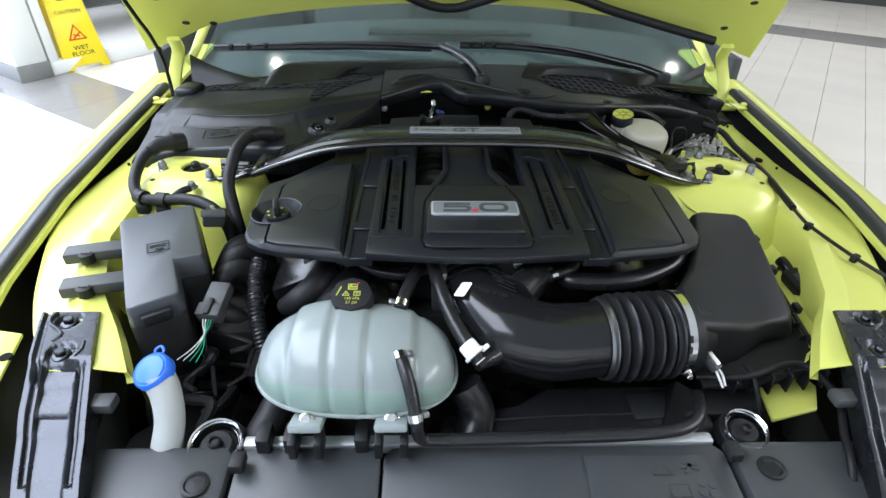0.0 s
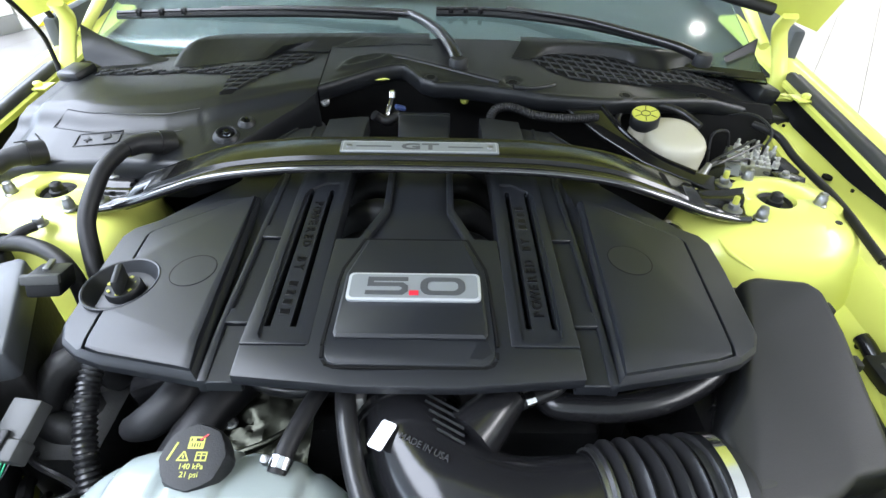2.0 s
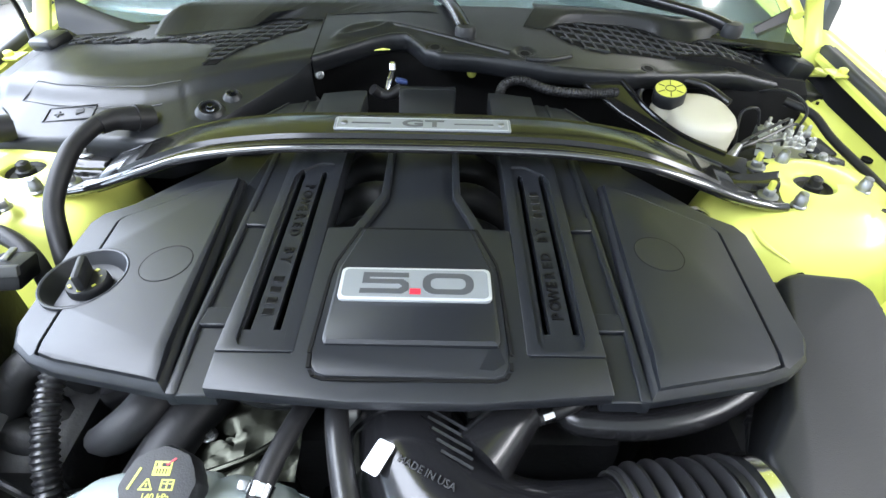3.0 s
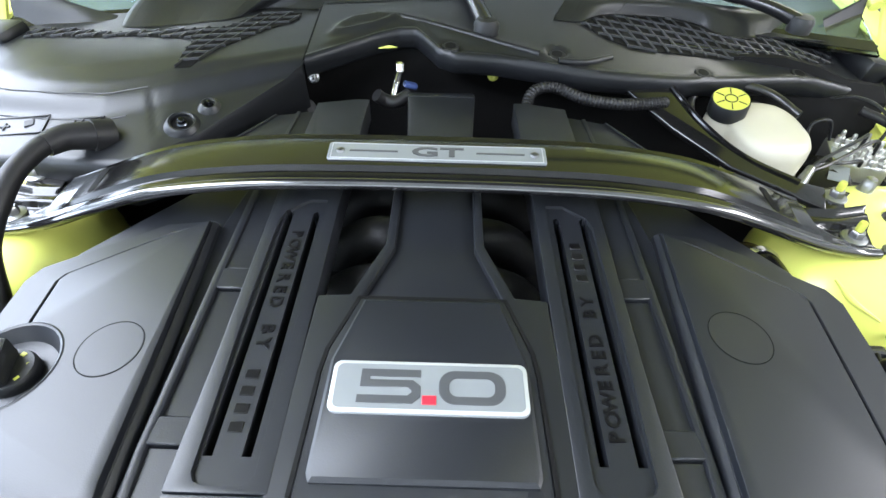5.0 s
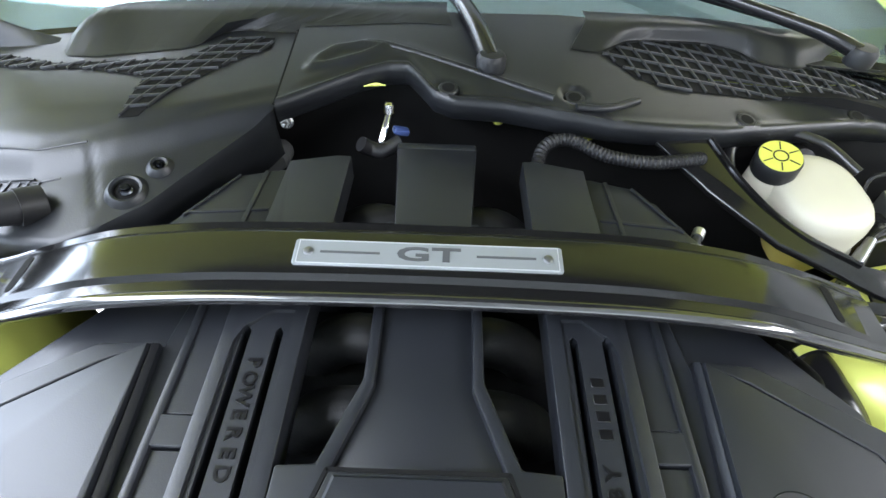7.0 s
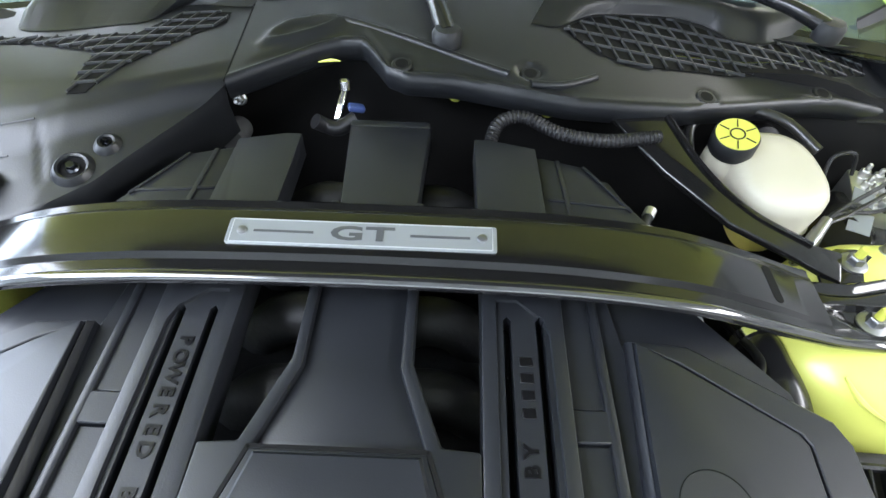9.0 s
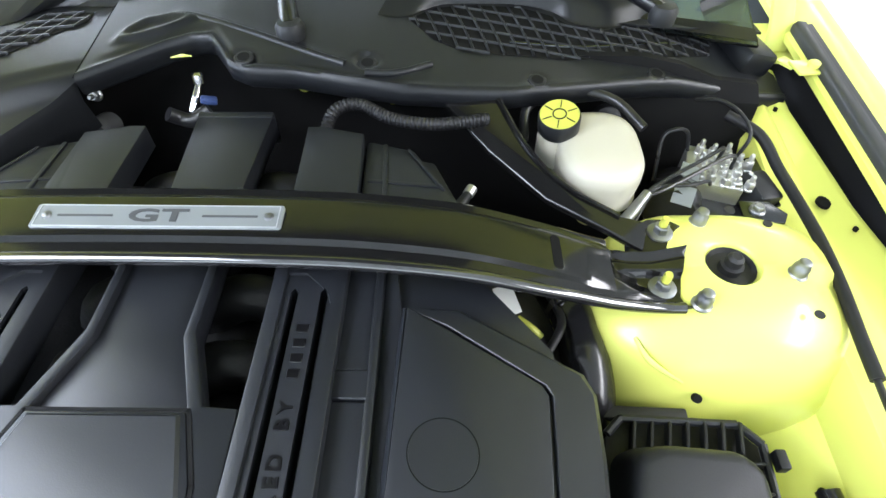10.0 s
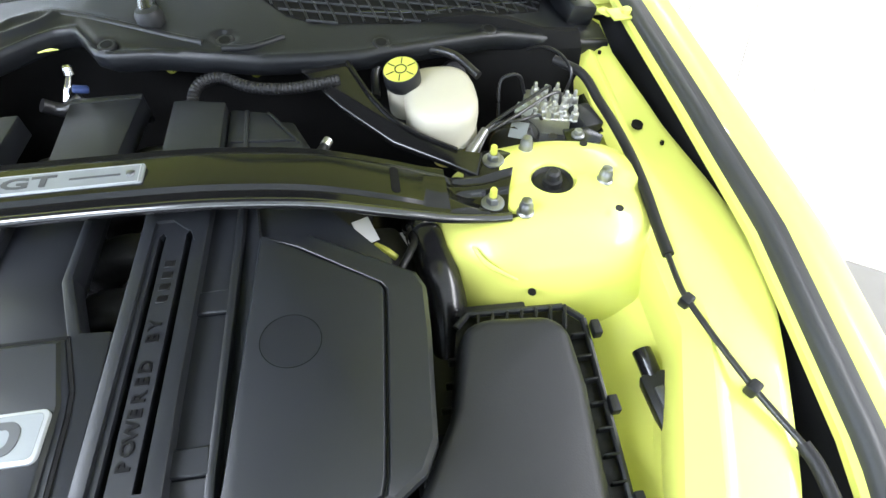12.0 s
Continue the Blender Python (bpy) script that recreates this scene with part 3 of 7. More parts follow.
for x in (-0.36, 0.36):
    seat = part("seat_back", box(B(), (x, 2.75, 0.85), (0.50, 0.16, 0.66), (-12, 0, 0), 0.06, 3, 0.85), CABIN, car)
    part("headrest", box(B(), (x, 2.82, 1.24), (0.26, 0.09, 0.17), (-12, 0, 0), 0.03, 3), CABIN, seat)
for x in (-0.80, 0.80):
    part("door_trim", box(B(), (x, 2.5, 0.66), (0.03, 1.9, 0.66), bev=0.01), CABIN, car)
part("rear_shelf", box(B(), (0, 3.36, 0.70), (1.56, 0.06, 0.60), bev=0.02), CABIN, car)
part("cabin_floor", box(B(), (0, 2.6, 0.35), (1.5, 2.0, 0.06), bev=0.01), CABIN, car)
part("roof", sheet(B(), [[(x * k, y, z + 0.03 * (1 - x * x * 2.5)) for x in (-0.6, -0.4, -0.2, 0, 0.2, 0.4, 0.6)] for y, z, k in ((2.42, 1.335, 0.98), (2.7, 1.36, 1.0), (3.1, 1.35, 1.0), (3.5, 1.29, 0.98), (4.2, 1.05, 0.95), (4.5, 0.95, 0.95))], 0.02), PAINT, car)
part("rear_body", box(B(), (0, 4.0, 0.62), (1.76, 1.2, 0.66), bev=0.08, seg=3), PAINT, car)

# bonnet: propped open, its underside over the bay
hood = thing("bonnet", (0, 1.46, 1.03), "open lime yellow bonnet seen from below", "bonnet")


def hoodpt(x, t, down=0.0):
    """t runs from the rear edge up to the nose."""
    bow = 1 - (x / 0.80) ** 2
    corner = smoothstep(0.60, 0.78, abs(x)) * max(0.0, 1 - 4 * t)
    return (x * (1 - 0.20 * t), 1.485 + 0.040 * bow - 0.88 * t - 0.775 * down, 1.035 + 0.090 * bow - 0.030 * corner + 1.08 * t - 0.632 * down)


rows = [[hoodpt(-0.79 + 0.079 * i, k / 14) for i in range(21)] for k in range(15)]
part("outer_panel", sheet(B(), rows, 0.003, (0, 0.775, 0.632)), PAINT, hood)
bm = B()
rows = []
for k in range(29):
    t = 0.012 + 0.96 * k / 28
    row = []
    for i in range(41):
        x = -0.775 + 0.03875 * i
        d = 0.012
        edge = min(0.775 - abs(x), t * 1.4, (1 - t) * 1.4)
        d += 0.022 * smoothstep(0.02, 0.05, edge) - 0.026 * smoothstep(0.13, 0.17, edge)
        d += 0.020 * (smoothstep(0.20, 0.24, abs(x)) - smoothstep(0.32, 0.36, abs(x))) * smoothstep(0.12, 0.2, t)
        row.append(hoodpt(x, t, d))
    rows.append(row)
# added dark panel, keeps the yellow underside out of glass and cover reflections
rows = [[hoodpt(-0.50 + 0.05 * i, 0.20 + 0.70 * k / 12, 0.050 + 0.012 * math.sin(i * 1.3) * math.sin(k * 0.9)) for i in range(21)] for k in range(13)]
part("liner", sheet(B(), rows, 0.012, (0, 0.775, 0.632)), RUBBER, hood, "dark panel added to mute the bonnet's yellow reflections", smooth=60)
part("bonnet_seal", tube(B(), [hoodpt(x, t, 0.045) for x, t in ((-0.12, 0.055), (-0.06, 0.03), (0.0, 0.025), (0.08, 0.05), (0.16, 0.075), (0.28, 0.07), (0.38, 0.05), (0.50, 0.035), (0.66, 0.03))], 0.011, 10), RUBBER, hood, "black foam seal along the rear edge")
# dark discs on the underside stand for shaded holes
for x, t in ((-0.66, 0.05), (-0.70, 0.12), (0.67, 0.06), (0.70, 0.13), (0.73, 0.20), (-0.60, 0.03)):
    part("hole", lathe(B(), [(0.009, -0.0015), (0.009, 0.0015), (0.0005, 0.0015)], Matrix.Translation(hoodpt(x, t, 0.036)) @ pose(0, 0, 0, -39, 0, 0), 12, 0.7), DEEP, hood)
part("stay", tube(B(), [(-0.79, 1.30, 1.25), (-0.795, 1.45, 1.12), (-0.80, 1.54, 1.03), (-0.79, 1.57, 0.95), (-0.785, 1.56, 0.90)], 0.006, 8), RUBBER, hood, "thin black bonnet stay cable")

# ---- engine bay ----
# dark engine mass under everything
engine = thing("engine", (0, 0.95, 0.22), "dirty black engine block and hidden machinery", "engine")
bm = B()
prism(bm, [(-0.29, 0.76), (0.29, 0.76), (0.33, 1.16), (0.20, 1.22), (-0.20, 1.22), (-0.33, 1.16)], 0.22, 0.845, 0.03)
part("block", bm, DEEP, engine)
for s in (-1, 1):
    for k in range(5):
        y = 0.86 + 0.075 * k
        part("intake_runner", tube(B(), [(s * 0.11, y, 0.83), (s * 0.085, y, 0.868), (s * 0.05, y, 0.878), (s * 0.01, y, 0.85)], 0.024, 12, 4), DEEP, engine)
    part("valve_cover", box(B(), (s * 0.26, 0.95, 0.80), (0.15, 0.42, 0.08), (0, s * 25, 0), 0.02), SMOOTH, engine)
part("coil_cover", box(B(), (0.330, 0.985, 0.815), (0.085, 0.13, 0.055), (0, 22, 20), 0.012), DEEP, engine)
for s in (-1, 1):
    part("side_cover", box(B(), (s * 0.395, 0.84, 0.66), (0.10, 0.34, 0.24), bev=0.02), DEEP, engine)
part("timing_cover", box(B(), (-0.02, 0.735, 0.58), (0.50, 0.05, 0.40), bev=0.02), DEEP, engine)
# random filler boxes, coloured black so they sink into the bay's shade
rng = random.Random(4)
for k in range(26):
    x, y = rng.uniform(-0.42, 0.40), rng.uniform(0.52, 0.70)
    z = rng.uniform(0.58, 0.76)
    box_size = (rng.uniform(0.03, 0.09), rng.uniform(0.02, 0.06), rng.uniform(0.03, 0.10))
    part("bracket", box(B(), (x, y, z), box_size, (rng.uniform(-30, 30), rng.uniform(-30, 30), rng.uniform(0, 90)), 0.005), VOID, engine)
bm = B()
prism(bm, [(-0.58, 0.42), (0.56, 0.42), (0.56, 0.62), (0.40, 0.75), (-0.42, 0.75), (-0.58, 0.62)], 0.22, 0.60, 0.02)
part("lower_shroud", bm, DEEP, engine)

# engine cover
cover = thing("engine_cover", (0, 0.95, 0.845), "moulded grey-black plastic engine cover with badge", "engine cover")
MID = 0.0045  # the cover's own middle line


def zc(x, y, up=0.0):
    """The cover's crown: falls away towards its sides and its front edge."""
    u = abs(x - MID)
    return 0.9445 - 0.10 * max(0.0, u - 0.215) - 0.22 * max(0.0, 0.705 - y) + up


def mirrored(s, pts):
    return [(MID + s * x, y) for x, y in pts]


def drafted(pts, low, high, draft):
    """A cutter whose walls lean outwards: pts on top, drawn in below."""
    bm = bmesh.new()
    prism(bm, list(reversed(pts)) if sum(a[0] * b[1] - b[0] * a[1] for a, b in zip(pts, pts[1:] + pts[:1])) < 0 else pts, low, high)
    if draft:
        c = Vector((sum(p[0] for p in pts) / len(pts), sum(p[1] for p in pts) / len(pts)))
        for v in bm.verts:
            if v.co.z < (low + high) / 2:
                d = Vector((v.co.x, v.co.y)) - c
                v.co.x -= math.copysign(min(draft, abs(d.x)), d.x)
                v.co.y -= math.copysign(min(draft, abs(d.y)), d.y)
    return bm


# middle shell: front lip, two ridges beside the spine and the seat of the badge panel
core = [(-0.166, 0.668), (-0.05, 0.659), (0.05, 0.659), (0.166, 0.668), (0.164, 0.700), (0.1005, 0.700), (0.0965, 0.866), (0.0695, 0.868), (0.0455, 0.932), (0.0440, 1.10), (0.0365, 1.10), (0.0365, 0.926), (0.0585, 0.866), (-0.0585, 0.866), (-0.0365, 0.926), (-0.0365, 1.10), (-0.0440, 1.10), (-0.0455, 0.932), (-0.0695, 0.868), (-0.0965, 0.866), (-0.1005, 0.700), (-0.164, 0.700)]
part("shell", prism(B(), mirrored(1, core), 0.922, zc, 0.0022), COVER, cover)
part("spine", prism(B(), mirrored(1, [(-0.0595, 0.867), (0.0595, 0.867), (0.0385, 0.928), (0.0375, 1.10), (0.044, 1.234), (-0.046, 1.234), (-0.0375, 1.10), (-0.0385, 0.928)]), 0.905, lambda x, y: 0.9375 - 0.003 * smoothstep(1.02, 1.12, y), 0.0030), COVER, cover)
part("spine_lip", prism(B(), mirrored(1, [(-0.046, 1.226), (0.044, 1.226), (0.043, 1.237), (-0.045, 1.237)]), 0.895, 0.9355, 0.002), COVER, cover)
for s in (-1, 1):
    def side(pts):
        return mirrored(s, pts)
    # thin wing below the pad and the valley
    part("wing", prism(B(), side(((0.158, 0.690), (0.205, 0.690), (0.325, 0.722), (0.345, 0.752), (0.350, 0.86), (0.340, 0.93), (0.262, 1.03), (0.262, 1.10), (0.235, 1.165), (0.158, 1.185))), 0.900, 0.921, 0.003), COVER, cover)
    # stepped floor of the valley
    for y0, y1, z in ((0.668, 0.7345, 0.9325), (0.7350, 0.7565, 0.9360), (0.7570, 0.8780, 0.9318), (0.8785, 0.9030, 0.9355), (0.9035, 1.06, 0.9330)):
        part("valley_step", prism(B(), side(((0.157, y0), (0.1915, y0), (0.1895, y1), (0.157, y1))), 0.912, lambda x, y, z=z: z - 0.20 * max(0.0, 0.70 - y), 0.0012, 1), COVER, cover)
    fin = [(0.1885, 0.668), (0.199, 0.668), (0.1965, 0.73), (0.1955, 0.90), (0.1925, 1.09), (0.1850, 1.09), (0.1875, 0.90), (0.1890, 0.73)]
    part("fin", prism(B(), side(fin), 0.910, lambda x, y: zc(x, y, -0.0085), 0.0022), COVER, cover)
    part("channel", prism(B(), side(((0.1965, 0.672), (0.2110, 0.676), (0.2130, 0.95), (0.1930, 1.09))), 0.910, lambda x, y: zc(x, y, -0.0150), 0.001, 1), COVER, cover)
    # slotted strip: a plate with a shallow recess and two deep slots beside the lettered bar
    slab = bmesh.new()
    prism(slab, side(((0.0975, 0.7005), (0.1640, 0.7005), (0.1620, 0.80), (0.1625, 1.00), (0.1560, 1.186), (0.108, 1.198), (0.092, 1.198), (0.0975, 0.99))), 0.914, 0.9440, 0.0010)
    ring = [(0.1075, 0.712), (0.1105, 0.7065), (0.1155, 0.7045), (0.1420, 0.7045), (0.1475, 0.7065), (0.1505, 0.712), (0.1530, 0.850), (0.1525, 0.962), (0.1475, 0.9755), (0.1250, 0.9930), (0.1080, 0.9930)]
    slab = carve(slab, drafted(side(ring), 0.9408, 0.950, 0.0016))
    for a0, a1 in ((0.1145, 0.1215), (0.1405, 0.1475)):
        slab = carve(slab, drafted(side(((a0, 0.7255), (a1, 0.7255), (a1, 0.9735), ((a0 + a1) / 2, 0.9775), (a0, 0.9735))), 0.921, 0.950, 0.0006))
    bevel_all(slab, slab.edges[:], 0.0005, 1, 40)
    strip = part("strip", slab, COVER, cover, smooth=30)
    # black floor puts the slots' deep shade into colour
    part("slot_floor", prism(B(), side(((0.112, 0.72), (0.150, 0.72), (0.150, 0.98), (0.112, 0.98))), 0.9145, 0.9225), VOID, strip)
    for k, ch in enumerate("POWERED BY ----"):
        y = 0.9440 - 0.0141 * k if s < 0 else 0.7465 + 0.0136 * k
        x = MID + s * 0.1310
        if ch == "-":
            part("raised_bar", box(B(), (x, y, 0.9411), (0.0100, 0.0080, 0.0010), bev=0.0004, seg=1), INSET, strip)
        elif ch != " ":
            part("letter", letters(B(), ch, 0.0142, pose(x, y, 0.9410, 0, 0, s * 90), 0.0007, 1.12, bold=0.0005), INSET, strip)
    deck = part("rear_deck", prism(B(), side(((0.1615, 1.062), (0.262, 1.050), (0.262, 1.090), (0.212, 1.172), (0.166, 1.186), (0.1585, 1.186))), 0.906, 0.9325, 0.003), COVER, cover)
    part("rear_rib", box(B(), (MID + s * 0.205, 1.118, 0.9330), (0.080, 0.004, 0.003), (0, 0, s * -6), 0.001), COVER, deck)
    part("rear_rib", box(B(), (MID + s * 0.184, 1.120, 0.9330), (0.005, 0.12, 0.004), (0, 0, s * 4), 0.001), COVER, deck)
    part("rear_rib", box(B(), (MID + s * 0.226, 1.140, 0.9335), (0.003, 0.075, 0.003), (0, 0, s * 32), 0.001), COVER, deck)
    # pad: a gently falling top, a small step down along the band, a thin rolled edge
    low = side(((0.197, 0.668), (0.300, 0.690), (0.328, 0.700), (0.350, 0.716), (0.362, 0.740), (0.369, 0.84), (0.370, 0.890), (0.362, 0.908), (0.262, 0.962), (0.212, 0.962)))
    rim = side(((0.200, 0.671), (0.300, 0.693), (0.326, 0.703), (0.347, 0.719), (0.358, 0.742), (0.365, 0.84), (0.366, 0.889), (0.358, 0.905), (0.260, 0.958), (0.214, 0.959)))
    top = side(((0.2036, 0.6745), (0.300, 0.6965), (0.3156, 0.7028), (0.3184, 0.715), (0.3204, 0.742), (0.3264, 0.84), (0.3288, 0.8845), (0.3244, 0.8921), (0.2478, 0.9388), (0.2168, 0.9560)))
    tmp = bmesh.new()
    # a sunk groove runs behind and outside the top, and out through the front edge
    sunk = (0, 0, 1, 1, 1, 1, 1, 1, 1, 0.5)
    away = [(Vector(b) - Vector(a)).normalized() for a, b in zip(top, rim)]

    def beside(d):
        return [tuple(Vector(p) + w * d * (0.12 + 0.88 * k)) for p, w, k in zip(top, away, sunk)]
    levels = ((low, -0.019, -0.019), (low, -0.0090, -0.0100), (rim, -0.0045, -0.0060), (beside(0.0056), -0.0024, -0.0040), (beside(0.0046), -0.0032, -0.0036), (beside(0.0034), -0.0075, -0.0030), (beside(0.0016), -0.0072, -0.0022), (beside(0.0008), -0.0010, -0.0012), (top, 0.0, 0.0))
    rings = [[tmp.verts.new((x, y, zc(x, y, deep * k + plain * (1 - k)))) for (x, y), k in zip(r, sunk)] for r, deep, plain in levels]
    tmp.faces.new(list(reversed(rings[0])))
    tmp.faces.new(rings[-1]).material_index = 1
    for a, b in zip(rings, rings[1:]):
        for i in range(len(low)):
            j = (i + 1) % len(low)
            tmp.faces.new((a[i], a[j], b[j], b[i]))
    for co, no in (((0, 0.705, 0), (0, 1, 0)), ((MID + s * 0.215, 0, 0), (1, 0, 0))):
        bmesh.ops.bisect_plane(tmp, geom=tmp.verts[:] + tmp.edges[:] + tmp.faces[:], plane_co=co, plane_no=no)
    for face in tmp.faces:
        if face.material_index:
            face.material_index = 0
            for v in face.verts:
                v.co.z = zc(v.co.x, v.co.y)
    bmesh.ops.recalc_face_normals(tmp, faces=tmp.faces)
    bevel_all(tmp, [e for e in tmp.edges if max(v.co.z - zc(v.co.x, v.co.y) for v in e.verts) < -0.0062 or min(v.co.z - zc(v.co.x, v.co.y) for v in e.verts) > -0.0003], 0.0006, 2, 14)
    if s < 0:
        tmp = carve(tmp, lathe(B(), [(0.001, -0.06), (0.0405, -0.06), (0.0405, 0.03), (0.001, 0.03)], pose(-0.318, 0.794, 0.94, 0, -5, 0), 40))
    pad = part("pad", join(B(), tmp), COVER, cover, smooth=24)
    # round plug: a fine groove round a flush disc
    cx, cy = (-0.2415, 0.808) if s < 0 else (0.2530, 0.836)
    m = pose(cx, cy, zc(cx, cy), 0, math.degrees(math.atan(0.10)) * s, 0)
    part("plug", lathe(B(), [(0.0262, -0.001), (0.0262, 0.0002), (0.0253, 0.0002), (0.0253, -0.001)], m, 48), VOID, pad)
    part("plug_face", lathe(B(), [(0.0252, -0.001), (0.0250, 0.0003), (0.0005, 0.0003)], m, 48), COVER, pad)
# badge panel in its seam, and the badge
seam = mirrored(1, [(-0.0610, 0.8640), (-0.0790, 0.8110), (-0.0815, 0.790), (-0.0845, 0.700), (-0.0835, 0.6865), (-0.0790, 0.6800), (-0.0710, 0.6775), (0.0710, 0.6775), (0.0790, 0.6800), (0.0835, 0.6865), (0.0845, 0.700), (0.0815, 0.790), (0.0790, 0.8110), (0.0610, 0.8640)])
bm = B()
for a, b in zip(seam, seam[1:] + seam[:1]):
    c, d = (Vector(a) + Vector(b)) / 2, Vector(b) - Vector(a)
    box(bm, (c.x, c.y, zc(c.x, c.y, -0.0002)), (d.length + 0.0012, 0.0030, 0.0014), (0, 0, math.degrees(math.atan2(d.y, d.x))))
part("seam", bm, VOID, cover)
part("centre_plate", prism(B(), [(MID + (x - MID) * 0.972, y + (0.0022 if y < 0.69 else -0.0018 if y > 0.86 else 0.0)) for x, y in seam], 0.930, lambda x, y: zc(x, y, 0.0012), 0.0012, 2), COVER, cover)
base = mirrored(1, [(-0.0735, 0.708), (0.0735, 0.708), (0.0760, 0.714), (0.0740, 0.800), (0.0565, 0.8600), (-0.0565, 0.8600), (-0.0740, 0.800), (-0.0760, 0.714)])
crown = [(MID + (x - MID) * 0.965, y + (0.0030 if y < 0.72 else -0.0022 if y > 0.85 else 0.0)) for x, y in base]
bm = B()
loft(bm, [[Vector((x, y, z)) for x, y in ring] for ring, z in ((base, 0.940), (base, 0.9458), (crown, 0.9482))])
bevel_all(bm, bm.edges[:], 0.0007, 2, 12)
part("badge_panel", bm, COVER, cover)
badge = part("badge", prism(B(), rounded(-0.0650, 0.7545, 0.0760, 0.7965, 0.006), 0.9475, 0.9520, 0.0014), ALU, cover, "brushed aluminium badge reading 5.0")
part("badge_rim", prism(B(), rounded(-0.0620, 0.7573, 0.0730, 0.7937, 0.005), 0.9516, 0.9522, 0.0003, 1), PLATE, badge)
FIVE = [(-0.004, 0.7942), (-0.0500, 0.7942), (-0.0500, 0.7795), (-0.0135, 0.7795), (-0.0105, 0.7770), (-0.0105, 0.7755), (-0.0135, 0.7730), (-0.0515, 0.7730), (-0.0515, 0.7668), (-0.0095, 0.7668), (-0.0035, 0.7720), (-0.0035, 0.7805), (-0.0095, 0.7855), (-0.0430, 0.7855), (-0.0430, 0.7880), (-0.004, 0.7880)]
five = [(x * 0.93 + 0.0025, y - 0.0053) for x, y in FIVE]
part("numeral_five", prism(B(), five, 0.9518, 0.9528, 0.0002, 1), INK, badge, "dark numeral 5")
part("numeral_zero", carve(prism(bmesh.new(), rounded(0.0120, 0.7615, 0.0595, 0.7889, 0.0115, 6), 0.9518, 0.9528, 0.0002, 1), prism(bmesh.new(), rounded(0.0195, 0.7677, 0.0520, 0.7827, 0.0060, 6), 0.950, 0.955)), INK, badge, "dark numeral 0")
part("red_point", box(B(), (0.0055, 0.7645, 0.9524), (0.0100, 0.0070, 0.0012), bev=0.0003, seg=1), RED, badge)
# oil filler bowl and cap
bowl = pose(-0.318, 0.794, zc(-0.318, 0.794), 0, -5, 0)
part("filler_well", lathe(B(), [(0.0404, -0.030), (0.0424, -0.012), (0.0424, 0.0004), (0.0410, 0.0012), (0.0392, 0.0004), (0.0340, -0.011), (0.0290, -0.0175), (0.0250, -0.0185), (0.001, -0.0185)], bowl, 40), COVER, cover)
cap = part("oil_cap", lathe(B(), [(0.0200, -0.019), (0.0200, -0.007), (0.0185, -0.004), (0.001, -0.003)], bowl, 28), PLASTIC, cover)
part("cap_grip", box(B(), (-0.318, 0.794, zc(-0.318, 0.794) + 0.005), (0.009, 0.034, 0.022), (0, 0, 14), 0.004), PLASTIC, cap)
for k in range(7):
    a = k * 0.9 + 0.3
    part("cap_mark", box(B(), (-0.318 + 0.0145 * math.cos(a), 0.794 + 0.0145 * math.sin(a), zc(-0.318, 0.794) - 0.0032), (0.0026 + 0.001 * (k % 2), 0.004, 0.0012), (0, 0, math.degrees(a))), YELLOW, cap)

# strut brace: a formed gloss-black bar across the towers
brace = thing("strut_brace", (0, 1.03, 0.885), "gloss black strut tower brace with a plate reading GT", "brace")
path = [(0.0, 1.027, 0.977), (0.09, 1.026, 0.977), (0.18, 1.025, 0.974), (0.27, 1.0245, 0.9615), (0.34, 1.0265, 0.9375), (0.39, 1.0285, 0.9165), (0.415, 1.0300, 0.907), (0.46, 1.040, 0.889)]
full = [(-x, y, z) for x, y, z in reversed(path[1:-1])] + path[:-1]
LIPY = [(0.380, 0.9885), (0.39, 0.9890), (0.415, 0.9910), (0.44, 0.9940), (0.463, 0.9965), (0.4845, 0.9970), (0.51, 0.9970)]
LIPZ = [(0.380, 0.9150), (0.39, 0.9108), (0.415, 0.9012), (0.44, 0.8930), (0.463, 0.8875), (0.4845, 0.8865), (0.51, 0.8865)]
line = curve(full, 6)
rings = []
for p in line:
    e = smoothstep(0.33, 0.45, abs(p.x))
    w = 0.039 - 0.001 * e
    prof = [(-w - 0.001, -0.014), (-w - 0.004, -0.008), (-w, -0.002), (-w + 0.008, -0.001), (-w + 0.011, -0.001), (-w + 0.0145, 0.004 * (1 - e)), (0.020, 0.004 * (1 - e)), (w - 0.016, 0.003 * (1 - e)), (w - 0.010, -0.001), (w - 0.003, 0.0), (w + 0.002, -0.004), (w + 0.001, -0.012), (w - 0.002, -0.012), (w - 0.004, -0.005), (-w + 0.004, -0.007), (-w + 0.002, -0.014)]
    rings.append([Vector((p.x, p.y + dy, p.z + dz)) for dy, dz in prof])
part("bar", loft(B(), rings), GLOSS, brace)
